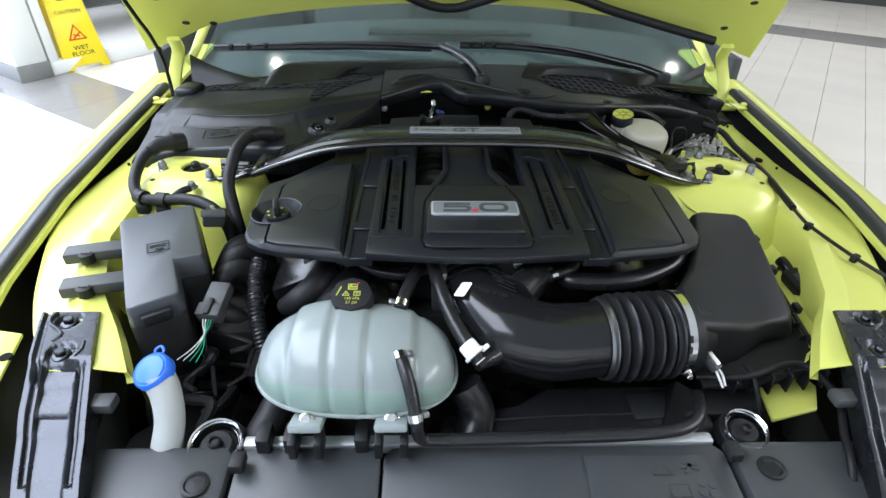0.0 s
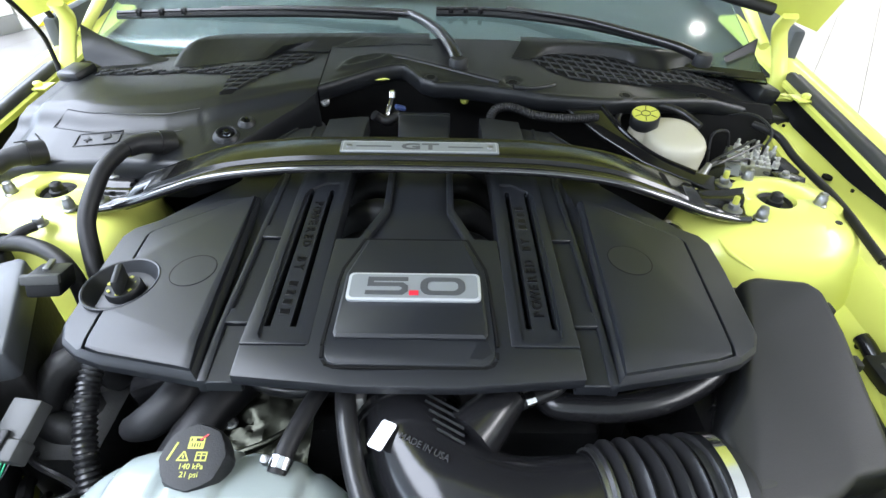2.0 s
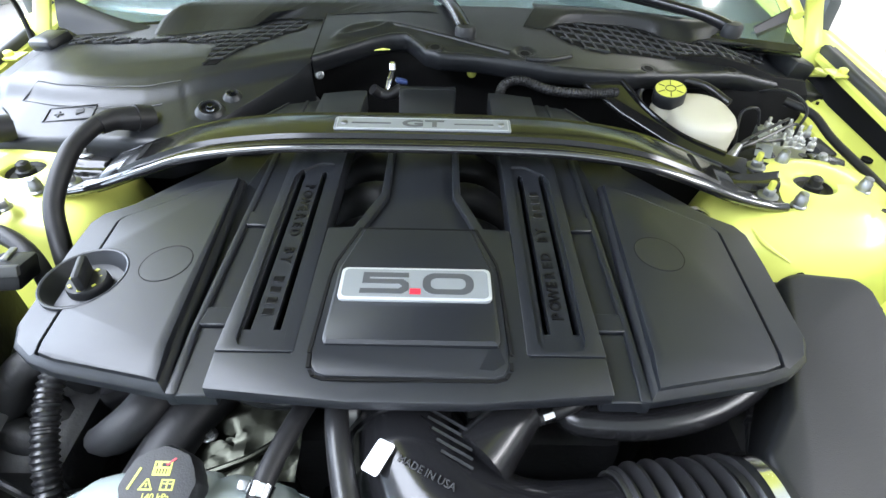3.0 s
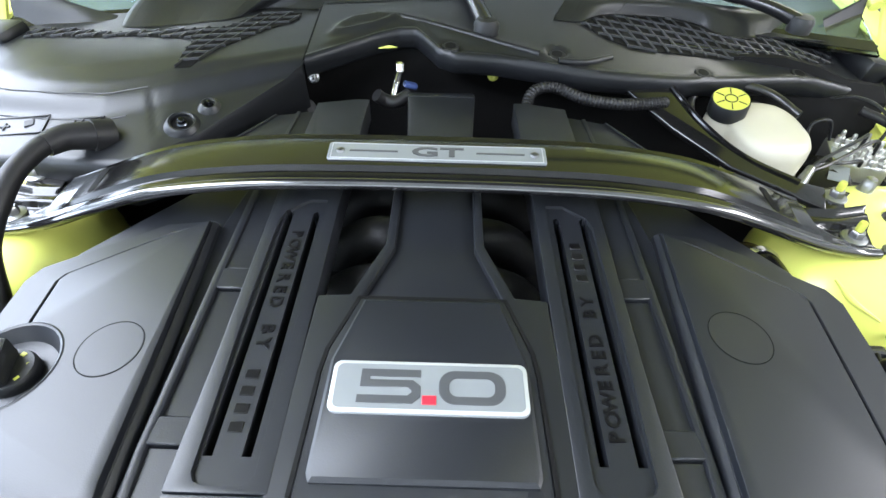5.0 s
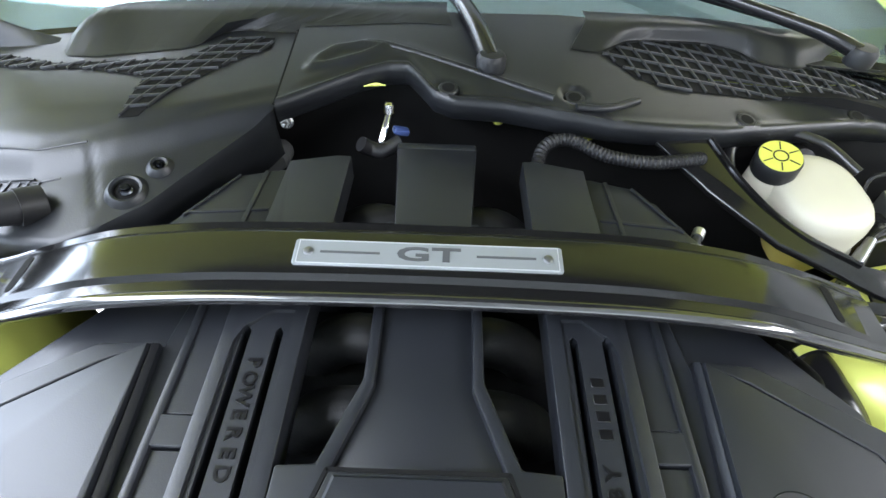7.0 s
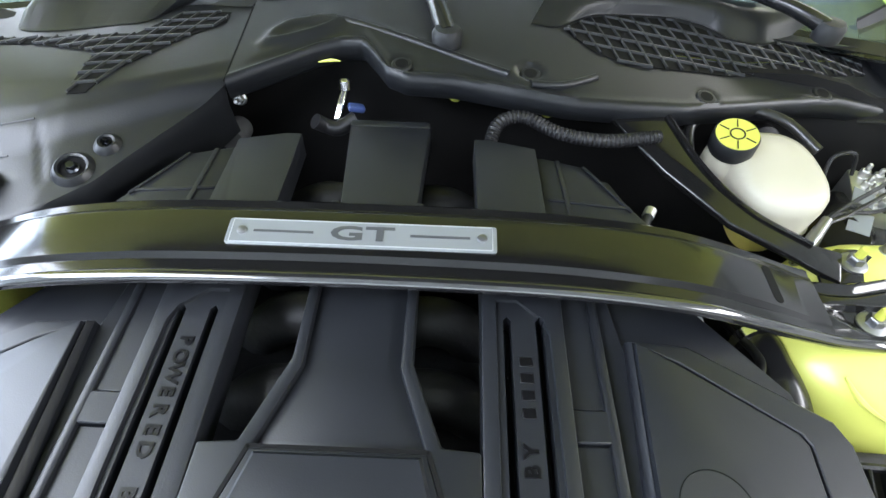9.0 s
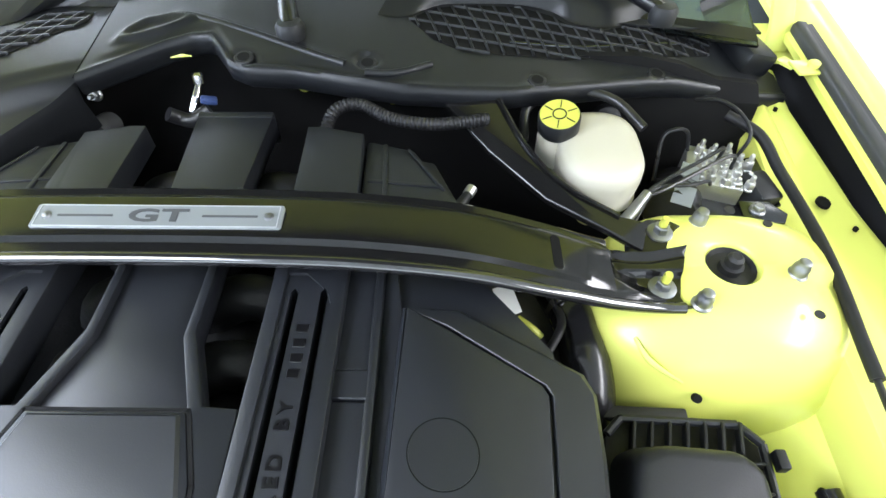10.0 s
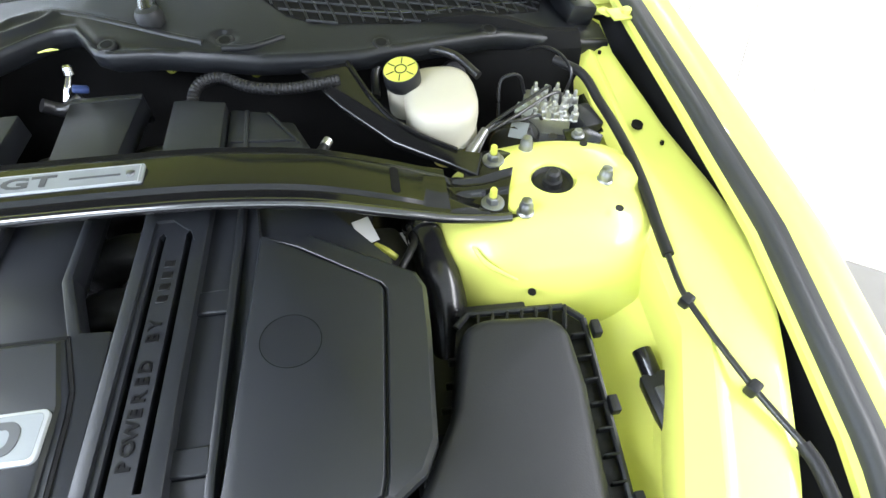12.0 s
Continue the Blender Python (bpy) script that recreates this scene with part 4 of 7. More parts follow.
for s in (-1, 1):
    # foot: ramps down from the bar, flat round the front nut, with a raised channel behind it
    rows = []
    for k in range(37):
        x = 0.404 + 0.100 * k / 36
        a = lerp(LIPY, x) + 0.003
        b = lerp([(0.380, 1.065), (0.41, 1.063), (0.436, 1.057), (0.46, 1.057), (0.504, 1.067)], x)
        za = lerp(LIPZ, x) + 0.003
        row = [(s * x, a - 0.002, za - 0.008)]
        for i in range(41):
            y = a + (b - a) * i / 40
            cut = lerp([(0.997, 0.4850), (1.008, 0.4825), (1.036, 0.4900), (1.067, 0.5010)], y)
            xx = min(x, cut)
            crease = lerp([(0.99, 0.455), (1.003, 0.443), (1.021, 0.413), (1.041, 0.402), (1.06, 0.400)], y)
            ramp = smoothstep(crease + 0.040, crease - 0.004, x)
            flat = 0.8885
            top = lerp([(0.404, 0.9085), (0.415, 0.9060), (0.45, 0.898), (0.504, 0.8915)], x)
            rib = smoothstep(1.031 - 0.2 * max(0.0, 0.44 - x), 1.037, y) * smoothstep(0.405, 0.430, x)
            groove = 0.0035 * math.exp(-((y - b + 0.009) / 0.0032) ** 2) * smoothstep(0.41, 0.43, x)
            rim = 0.0025 * math.exp(-((y - b) / 0.003) ** 2) * smoothstep(0.40, 0.43, x)
            z = max(flat + (top - flat) * ramp, flat + 0.0080 * rib) - groove + rim
            z += (za - z) * smoothstep(0.010, 0.0, y - a)
            row.append((s * xx, y, z))
        row += [(s * min(x, 0.501), b + 0.0025, row[-1][2] - 0.003), (s * min(x, 0.501), b + 0.003, row[-1][2] - 0.012)]
        rows.append(row)
    foot = part("foot", sheet(B(), rows, 0.0025), GLOSS, brace, smooth=50)
    bm = B()
    prism(bm, [(s * px, py) for px, py in ((0.440, 1.064), (0.500, 1.070), (0.508, 1.078), (0.510, 1.090), (0.507, 1.103), (0.495, 1.112), (0.474, 1.112), (0.445, 1.098))], 0.8845, 0.8885, 0.0012)
    part("rear_foot", bm, GLOSS, brace)
    for x, y in ((0.467, 1.019), (0.482, 1.092)):
        part("nut", hexnut(B(), (s * x, y, 0.8885), 0.0082, 0.009, 0.0138, 0.0), STEEL, foot)
        part("stud", lathe(B(), [(0.0044, 0), (0.0044, 0.010), (0.0036, 0.012), (0.0005, 0.012)], pose(s * x, y, 0.9), 10), YELLOW, foot, "yellow marked stud end")
    # no slot is cut: a black inlay stands for its dark inside
    part("press_slot", prism(B(), [(s * 0.3570 + dx, 1.027 + dy) for dx, dy in rounded(-0.0048, -0.020, 0.0048, 0.020, 0.0045)], lambda x, y: 0.9310 - (abs(x) - 0.3545) * 0.42, lambda x, y: 0.9358 - (abs(x) - 0.3545) * 0.42), VOID, brace)
    part("lip", tube(B(), [(s * x, y - 0.0415, z - 0.006) for x, y, z in path if x < 0.385] + [(s * x, lerp(LIPY, x), lerp(LIPZ, x)) for x in (0.39, 0.415, 0.44, 0.463, 0.4845)], 0.0060, 12), ROLLED, brace)
NP = pose(0.0035, 1.0222, 0.9815, 5, 0, 0)
plate = part("name_plate", join(B(), prism(bmesh.new(), rounded(-0.1085, -0.0128, 0.1085, 0.0128, 0.0025, 3), -0.001, 0.0025, 0.0008, 1), NP), PLATE, brace, "pale metal name plate reading GT")
bm = B()
for x, y, w, h in ((0, 0.0112, 0.210, 0.0007), (0, -0.0112, 0.210, 0.0007), (0.1050, 0, 0.0007, 0.0224), (-0.1050, 0, 0.0007, 0.0224)):
    join(bm, box(bmesh.new(), (x, y, 0.0027), (w, h, 0.0006)), NP)
part("plate_border", bm, ALU, plate)
for x in (-0.063, 0.063):
    part("plate_line", join(B(), box(bmesh.new(), (x, 0, 0.0027), (0.048, 0.0020, 0.0008)), NP), INK, plate)
part("letters", letters(B(), "GT", 0.0190, NP @ pose(0, -0.0002, 0.0027), 0.0005, 2.0, 1.05, bold=0.0005), INK, plate, "dark letters GT")
for x in (-0.0965, 0.0965):
    part("rivet", lathe(B(), [(0.0042, 0), (0.0036, 0.0018), (0.0005, 0.0026)], NP @ pose(x, 0, 0.0025), 12), STEEL, plate)
ARM = [(0.240, 1.265), (0.245, 1.250), (0.300, 1.180), (0.360, 1.122), (0.424, 1.086), (0.458, 1.064), (0.468, 1.096), (0.438, 1.104), (0.380, 1.140), (0.340, 1.190), (0.312, 1.250), (0.306, 1.268)]
bm = B()
prism(bm, ARM, lambda x, y: 0.881 + max(0, (y - 1.06)) * 0.30, lambda x, y: 0.890 + max(0, (y - 1.06)) * 0.30, 0.003)
arm_bar = part("diagonal_arm", bm, GLOSS, brace)
part("arm_flange", tube(B(), [(x, y, 0.890 + max(0, y - 1.06) * 0.30) for x, y in ((0.310, 1.255), (0.341, 1.188), (0.381, 1.138), (0.438, 1.102))], 0.0035, 8), GLOSS, arm_bar)

# ---- cowl ----


ZRIGHT = [(-0.2, 0.974), (-0.03, 0.983), (0.012, 0.981), (0.155, 0.976), (0.36, 0.955), (0.52, 0.934), (0.62, 0.905), (0.73, 0.868)]
ZLEFT = [(-0.72, 0.925), (-0.60, 0.945), (-0.45, 0.962), (-0.33, 0.975), (-0.17, 0.974)]
LIDEDGE = [(-0.72, 1.258), (-0.604, 1.222), (-0.561, 1.205), (-0.479, 1.187), (-0.411, 1.178), (-0.36, 1.186), (-0.27, 1.222), (-0.17, 1.268)]


def zcowl(x, y):
    return lerp(ZRIGHT, x) + 0.10 * (y - 1.28)


def zl(x, y):
    """The left tray: a plateau, a falling band along its edge, and the battery lid in front."""
    a = lerp(LIDEDGE, x)
    z = lerp(ZLEFT, x) - 0.12 * max(0.0, 1.24 - y) + 0.03 * (y - 1.24)
    return z - 0.013 * smoothstep(a, a - 0.034, y) - 0.10 * max(0.0, a - 0.034 - y) - 0.004 * smoothstep(a + 0.022, a, y) - 0.010 * smoothstep(-0.655, -0.685, x)


def inside(poly, x, y):
    ok = False
    for (x0, y0), (x1, y1) in zip(poly, poly[1:] + poly[:1]):
        if (y0 > y) != (y1 > y) and x < (x1 - x0) * (y - y0) / (y1 - y0) + x0:
            ok = not ok
    return ok


def lattice(host, poly, zf, pitch, angs, mat, w=0.0034, lift=0.0006, bow=0.0):
    """Grille bars laid over an outline, one part for each bar; bow bends the cross bars."""
    xs, ys = [p[0] for p in poly], [p[1] for p in poly]
    c = Vector(((min(xs) + max(xs)) / 2, (min(ys) + max(ys)) / 2))
    for ang, step in zip(angs, pitch):
        d = Vector((math.cos(radians(ang)), math.sin(radians(ang))))
        n = Vector((-d.y, d.x))
        for k in range(-40, 41):
            runs, run = [], []
            for i in range(-220, 221):
                p = c + n * (k * step + (bow * (i * 0.002) ** 2 if abs(ang) > 45 else 0.0)) + d * (i * 0.002)
                if inside(poly, p.x, p.y):
                    run.append(p)
                elif run:
                    runs, run = runs + [run], []
            for run in runs:
                if len(run) < 3:
                    continue
                sel = run[:: max(1, len(run) // 8)] + [run[-1]]
                rings = [[(p.x + n.x * a, p.y + n.y * a, zf(p.x, p.y) + lift + b) for a, b in ((-w / 2, -0.002), (w / 2, -0.002), (w / 2, 0.0016), (w / 4, 0.0026), (-w / 4, 0.0026), (-w / 2, 0.0016))] for p in sel]
                part("grille_bar", loft(B(), rings), mat, host)


def draped(poly, zf, step=0.018):
    """A thin panel with the given outline, laid over a curved surface."""
    bm = bmesh.new()
    bm.faces.new([bm.verts.new((x, y, 0)) for x, y in poly])
    for axis in (0, 1):
        lo, hi = min(p[axis] for p in poly), max(p[axis] for p in poly)
        for k in range(1, int((hi - lo) / step) + 1):
            co, no = [0, 0, 0], [0, 0, 0]
            co[axis], no[axis] = lo + k * step, 1
            bmesh.ops.bisect_plane(bm, geom=bm.verts[:] + bm.edges[:] + bm.faces[:], plane_co=co, plane_no=no)
    for v in bm.verts:
        v.co.z = zf(v.co.x, v.co.y)
    bmesh.ops.recalc_face_normals(bm, faces=bm.faces)
    bmesh.ops.solidify(bm, geom=bm.faces[:], thickness=0.0006)
    return bm


def along(line, x, y):
    """The distance of a place from a broken line."""
    best = 9.0
    for a, b in zip(line, line[1:]):
        d = Vector(b) - Vector(a)
        k = max(0.0, min(1.0, (Vector((x, y)) - Vector(a)).dot(d) / d.length_squared))
        best = min(best, (Vector((x, y)) - Vector(a) - d * k).length)
    return best


cowl = thing("cowl_panel", (0, 1.30, 0.93), "grey-black plastic cowl panel below the windscreen", "cowl panel")
front = [(-0.178, 1.247), (-0.136, 1.273), (-0.087, 1.303), (-0.058, 1.315), (-0.034, 1.314), (-0.017, 1.291), (-0.002, 1.268), (0.020, 1.257), (0.075, 1.256), (0.14, 1.244), (0.20, 1.238), (0.26, 1.242), (0.33, 1.250), (0.385, 1.265), (0.46, 1.287), (0.55, 1.312), (0.614, 1.322), (0.66, 1.328), (0.722, 1.352)]
rear = [(-0.178, 1.410), (0.0, 1.435), (0.20, 1.452), (0.45, 1.475), (0.60, 1.475), (0.66, 1.455), (0.722, 1.400)]
RIB = [(-0.087, 1.362), (-0.059, 1.356), (0.017, 1.324), (0.085, 1.293), (0.133, 1.273)]
TAIL = [(0.157, 1.260), (0.182, 1.262), (0.204, 1.269), (0.233, 1.286)]
LOOP = [(-0.146, 1.316), (-0.140, 1.334), (-0.124, 1.352), (-0.095, 1.358), (-0.065, 1.352), (-0.090, 1.336), (-0.120, 1.322), (-0.146, 1.316)]
rows = []
for k in range(170):
    x = -0.177 + 0.898 * k / 169
    a, b = lerp(front, x), lerp(rear, x)
    h = zcowl(x, a)
    row = [(x, a + 0.008, h - 0.026), (x, a + 0.001, h - 0.020), (x, a - 0.001, h - 0.006), (x, a + 0.0008, h - 0.001)]
    for j in range(1, 45):
        y = a + (b - a) * j / 44
        z = zcowl(x, y)
        # rolled rim, the groove behind it, the long rib, its tail and the pressed loop
        z += 0.0022 * math.exp(-((y - a - 0.006) / 0.004) ** 2) - 0.0030 * math.exp(-((y - a - 0.018) / 0.007) ** 2) * smoothstep(0.24, 0.16, x) * smoothstep(-0.17, -0.13, x)
        d = along(RIB, x, y)
        z += 0.0020 * math.exp(-(d / 0.0100) ** 2)
        d = along(LOOP, x, y)
        z += 0.0055 * math.exp(-(d / 0.0060) ** 2)
        for cx, cy, r, dep in ((0.157, 1.283, 0.015, 0.007), (0.014, 1.279, 0.015, 0.004), (0.360, 1.276, 0.013, 0.003), (0.517, 1.317, 0.013, 0.003)):
            z -= dep * smoothstep(r, r - 0.004, math.hypot(x - cx, y - cy))
        row.append((x, y, z))
    rows.append(row)
part("centre_tray", sheet(B(), rows, 0.003, (0, 0.2, -1)), COWL, cowl, smooth=50)
for line, r in ((RIB, 0.0052), (TAIL, 0.0045)):
    part("stiffening_rib", tube(B(), [(x, y, zcowl(x, y)) for x, y in line], r, 10), COWL, cowl)
for x, y in ((0.014, 1.279), (0.158, 1.281), (0.360, 1.276), (0.517, 1.317), (0.655, 1.345)):
    m = pose(x, y, zcowl(x, y) - (0.004 if x == 0.158 else 0.001), 8, 6 if x > 0.2 else 0, 0)
    part("push_clip", lathe(B(), [(0.0120, -0.003), (0.0120, 0.0005), (0.0105, 0.0020), (0.0075, 0.0022), (0.0066, 0.0006), (0.0005, 0.0014)], m, 22), PLASTIC, cowl)
    # black disc painted in for the shadow inside the clip
    part("clip_shade", lathe(B(), [(0.0074, 0.0012), (0.0074, 0.0024), (0.0005, 0.0024)], m, 18), VOID, cowl)
# left tray over the battery
lf = [(-0.71, 1.120), (-0.66, 1.105), (-0.56, 1.097), (-0.46, 1.086), (-0.40, 1.075), (-0.36, 1.070), (-0.325, 1.085), (-0.283, 1.118), (-0.258, 1.150), (-0.235, 1.178), (-0.207, 1.212), (-0.179, 1.247)]
lr = [(-0.71, 1.395), (-0.60, 1.420), (-0.50, 1.410), (-0.40, 1.400), (-0.179, 1.405)]
rows = []
for k in range(120):
    x = -0.710 + 0.5305 * k / 119
    a, b = lerp(lf, x), lerp(lr, x)
    h = zl(x, a)
    row = [(x, a + 0.006, h - 0.060), (x, a - 0.001, h - 0.018), (x, a + 0.002, h - 0.004)]
    for j in range(1, 61):
        y = a + (b - a) * j / 60
        z = zl(x, y)
        d = along([(-0.357, 1.182), (-0.345, 1.150), (-0.332, 1.120)], x, y)
        z -= 0.0020 * math.exp(-(d / 0.0025) ** 2)
        row.append((x, y, z))
    rows.append(row)
part("battery_tray_cover", sheet(B(), rows, 0.003, (0, 0.2, -1)), COWL, cowl, smooth=50)
part("tray_joint", tube(B(), [(-0.1785, y, zcowl(-0.1785, y) - 0.0012) for y in (1.250, 1.28, 1.31, 1.34, 1.37, 1.395)], 0.0016, 6), VOID, cowl)
part("side_skirt", sheet(B(), [[(-0.712, y, zl(-0.71, y) - 0.002), (-0.718, y, 0.86)] for y in (1.122, 1.2, 1.30, 1.39)], 0.003, (1, 0, 0)), COWL, cowl)
edge = [(x, lerp(LIDEDGE, x)) for x in (-0.600, -0.56, -0.52, -0.48, -0.44, -0.41, -0.385, -0.360)]
fold = [(x, lerp(LIDEDGE, x) - 0.033) for x in (-0.618, -0.56, -0.52, -0.48, -0.44, -0.41, -0.38)]
for line in (edge, fold, [fold[0], edge[0]]):
    part("lid_edge", tube(B(), [(x, y, zl(x, y) + 0.0001) for x, y in line], 0.0011, 6, 4), COWL, cowl)
# warning marks moulded into the lid
for x, w in ((-0.640, 0.052), (-0.520, 0.075), (-0.425, 0.060)):
    bars = []
    if w == 0.052:
        t3 = [(x - 0.030, 1.158), (x + 0.030, 1.146), (x - 0.004, 1.180)]
        bars = [((a[0] + b[0]) / 2, (a[1] + b[1]) / 2, math.dist(a, b), 0.0026, math.degrees(math.atan2(b[1] - a[1], b[0] - a[0]))) for a, b in zip(t3, t3[1:] + t3[:1])]
        bars.append((x - 0.002, 1.161, 0.003, 0.010, 0))
    elif w == 0.075:
        bars = [(x, 1.148 + dy, w, 0.0026, -3) for dy in (-0.014, 0.014)] + [(x + dx, 1.148, 0.0026, 0.028, 0) for dx in (-w / 2, w / 2)]
        bars += [(x - 0.018, 1.148, 0.014, 0.0026, 0), (x - 0.018, 1.148, 0.0026, 0.012, 0), (x + 0.014, 1.150, 0.012, 0.010, 20)]
    else:
        bars = [(x - 0.022 + 0.011 * i, 1.136 + (0.004 if i % 2 else 0.0), 0.0030, 0.024, -18) for i in range(5)] + [(x - 0.004, 1.150, 0.046, 0.0026, -4), (x - 0.016, 1.126, 0.020, 0.0026, 0)]
    for bx, by, bw, bh, ang in bars:
        part("moulded_mark", box(B(), (bx, by, zl(bx, by) + 0.0006), (bw, bh, 0.0020), (14, -8, ang), 0.0004, 1), PLASTIC, cowl)
for x, y, r in ((-0.305, 1.134, 0.0155), (-0.281, 1.166, 0.0085)):
    m = pose(x, y, zl(x, y) + 0.001, 14, 8, 0)
    boss = part("bolt_boss", lathe(B(), [(r + 0.007, -0.003), (r + 0.003, 0.0035), (r, 0.0060), (r - 0.0025, 0.0050), (r - 0.0035, 0.0010)], m, 28), COWL, cowl)
    # black floor disc stands for the shade in the boss
    part("recess", lathe(B(), [(r - 0.003, 0.0006), (r - 0.003, 0.0016), (0.0005, 0.0016)], m, 24), VOID, boss)
    part("bolt", join(B(), hexnut(bmesh.new(), (0, 0, 0.0012), r * 0.32, 0.005, r * 0.45, 0), m), EDGEMETAL, boss)
# grilles over black sheets that stand for the shade in their openings
polyR = [(0.203, 1.370), (0.235, 1.399), (0.275, 1.413), (0.345, 1.421), (0.388, 1.411), (0.415, 1.394), (0.459, 1.393), (0.50, 1.412), (0.56, 1.455), (0.61, 1.466), (0.634, 1.456), (0.612, 1.390), (0.54, 1.358), (0.466, 1.337), (0.40, 1.320), (0.337, 1.317), (0.272, 1.315), (0.235, 1.333)]
polyL = [(-0.620, 1.377), (-0.545, 1.363), (-0.512, 1.350), (-0.468, 1.334), (-0.39, 1.328), (-0.352, 1.325), (-0.304, 1.328), (-0.263, 1.381), (-0.207, 1.385), (-0.206, 1.361), (-0.247, 1.323), (-0.295, 1.259), (-0.316, 1.218), (-0.335, 1.214), (-0.335, 1.289), (-0.424, 1.315), (-0.492, 1.323), (-0.58, 1.342), (-0.615, 1.346)]
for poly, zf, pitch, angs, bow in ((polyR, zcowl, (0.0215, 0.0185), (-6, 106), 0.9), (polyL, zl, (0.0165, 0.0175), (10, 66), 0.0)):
    black_sheet = part("grille_opening", draped(poly, lambda x, y: zf(x, y) + 0.0010), VOID, cowl)
    lattice(black_sheet, poly, zf, pitch, angs, COWL, w=0.0030, lift=0.0010, bow=bow)
part("wiper_linkage", tube(B(), [(x, y, zcowl(x, y) + 0.0004) for x, y in ((0.330, 1.343), (0.42, 1.350), (0.50, 1.372), (0.56, 1.395), (0.595, 1.410))], 0.0024, 8), EDGEMETAL, cowl, "bare metal wiper link under the grille")
# upstanding trims in front of the glass


def riser(low, high, zf):
    """An upstanding lip between a foot line on the tray and a smooth upper edge."""
    lo, hi = curve([(x, y, 0) for x, y in low], 6), curve(high, 6)
    rows = []
    for k in range(61):
        a = lo[round(k * (len(lo) - 1) / 60)]
        b = hi[round(k * (len(hi) - 1) / 60)]
        a = Vector((a.x, a.y, zf(a.x, a.y) + 0.001))
        rows.append([a, a.lerp(b, 0.10) + Vector((0, 0.001, 0)), a.lerp(b, 0.55) + Vector((0, -0.002, 0.002)), a.lerp(b, 0.93) + Vector((0, 0, 0.0008)), b + Vector((0, 0.003, 0.0012)), b + Vector((0, 0.030, -0.002))])
    return part("trim_lip", sheet(B(), rows, 0.003, (0, 1, -0.5)), COWL, cowl, smooth=50)


riser([(-0.470, 1.362), (-0.455, 1.349), (-0.395, 1.343), (-0.309, 1.352), (-0.266, 1.396), (-0.201, 1.399), (-0.10, 1.403), (0.016, 1.406)], [(-0.455, 1.388, 0.984), (-0.427, 1.388, 0.999), (-0.377, 1.407, 1.000), (-0.273, 1.418, 1.000), (-0.20, 1.424, 1.000), (-0.13, 1.428, 1.000), (-0.06, 1.431, 1.000), (0.008, 1.433, 1.000)], lambda x, y: zl(x, y) if x < -0.18 else zcowl(x, y))
riser([(0.163, 1.372), (0.199, 1.374), (0.242, 1.407), (0.30, 1.420), (0.345, 1.426), (0.391, 1.420), (0.419, 1.401), (0.462, 1.399), (0.501, 1.418), (0.552, 1.453)], [(0.184, 1.411, 1.004), (0.22, 1.416, 1.001), (0.27, 1.424, 0.997), (0.31, 1.428, 0.994), (0.35, 1.431, 0.991), (0.39, 1.430, 0.988), (0.42, 1.429, 0.985), (0.465, 1.432, 0.980), (0.50, 1.440, 0.976), (0.537, 1.451, 0.973)], zcowl)
rows = [[Vector((-0.675, 1.455, 1.005)).lerp(Vector((-0.490, 1.392, 0.963)), k / 10) + Vector((0, -0.012 * math.sin(math.pi * k / 10), -0.004 * math.sin(math.pi * k / 10))), Vector((-0.668, 1.420, 0.965)).lerp(Vector((-0.495, 1.380, 0.958)), k / 10), Vector((-0.660, 1.402, 0.940)).lerp(Vector((-0.500, 1.368, 0.953)), k / 10)] for k in range(11)]
part("corner_wing", sheet(B(), rows, 0.004, (0, 0.6, 0.2)), COWL, cowl, smooth=60)
rows = [[(0.668 - 0.012 * k, 1.470 - 0.005 * k, 0.995 - 0.0045 * k), (0.662 - 0.009 * k, 1.440 - 0.002 * k, 0.930 + 0.002 * k)] for k in range(7)]
part("corner_wing", sheet(B(), rows, 0.004, (0, 0.6, 0.2)), COWL, cowl)
part("end_block", box(B(), (0.672, 1.418, 0.912), (0.052, 0.078, 0.036), (4, 16, 16), 0.008), COWL, cowl)
part("end_block", box(B(), (-0.660, 1.370, 0.944), (0.062, 0.050, 0.022), (8, -8, -24), 0.008), COWL, cowl)
rows = []
for k in range(23):
    x = -0.64 + 0.06 * k
    h = 0.972 - 0.06 * max(0.0, abs(x) - 0.2)
    rows.append([(x, 1.410, h), (x, 1.438, h - 0.002), (x, 1.445, h - 0.012), (x, 1.450, h - 0.030)])
part("screen_shelf", sheet(B(), rows, 0.003), PLASTIC, cowl)

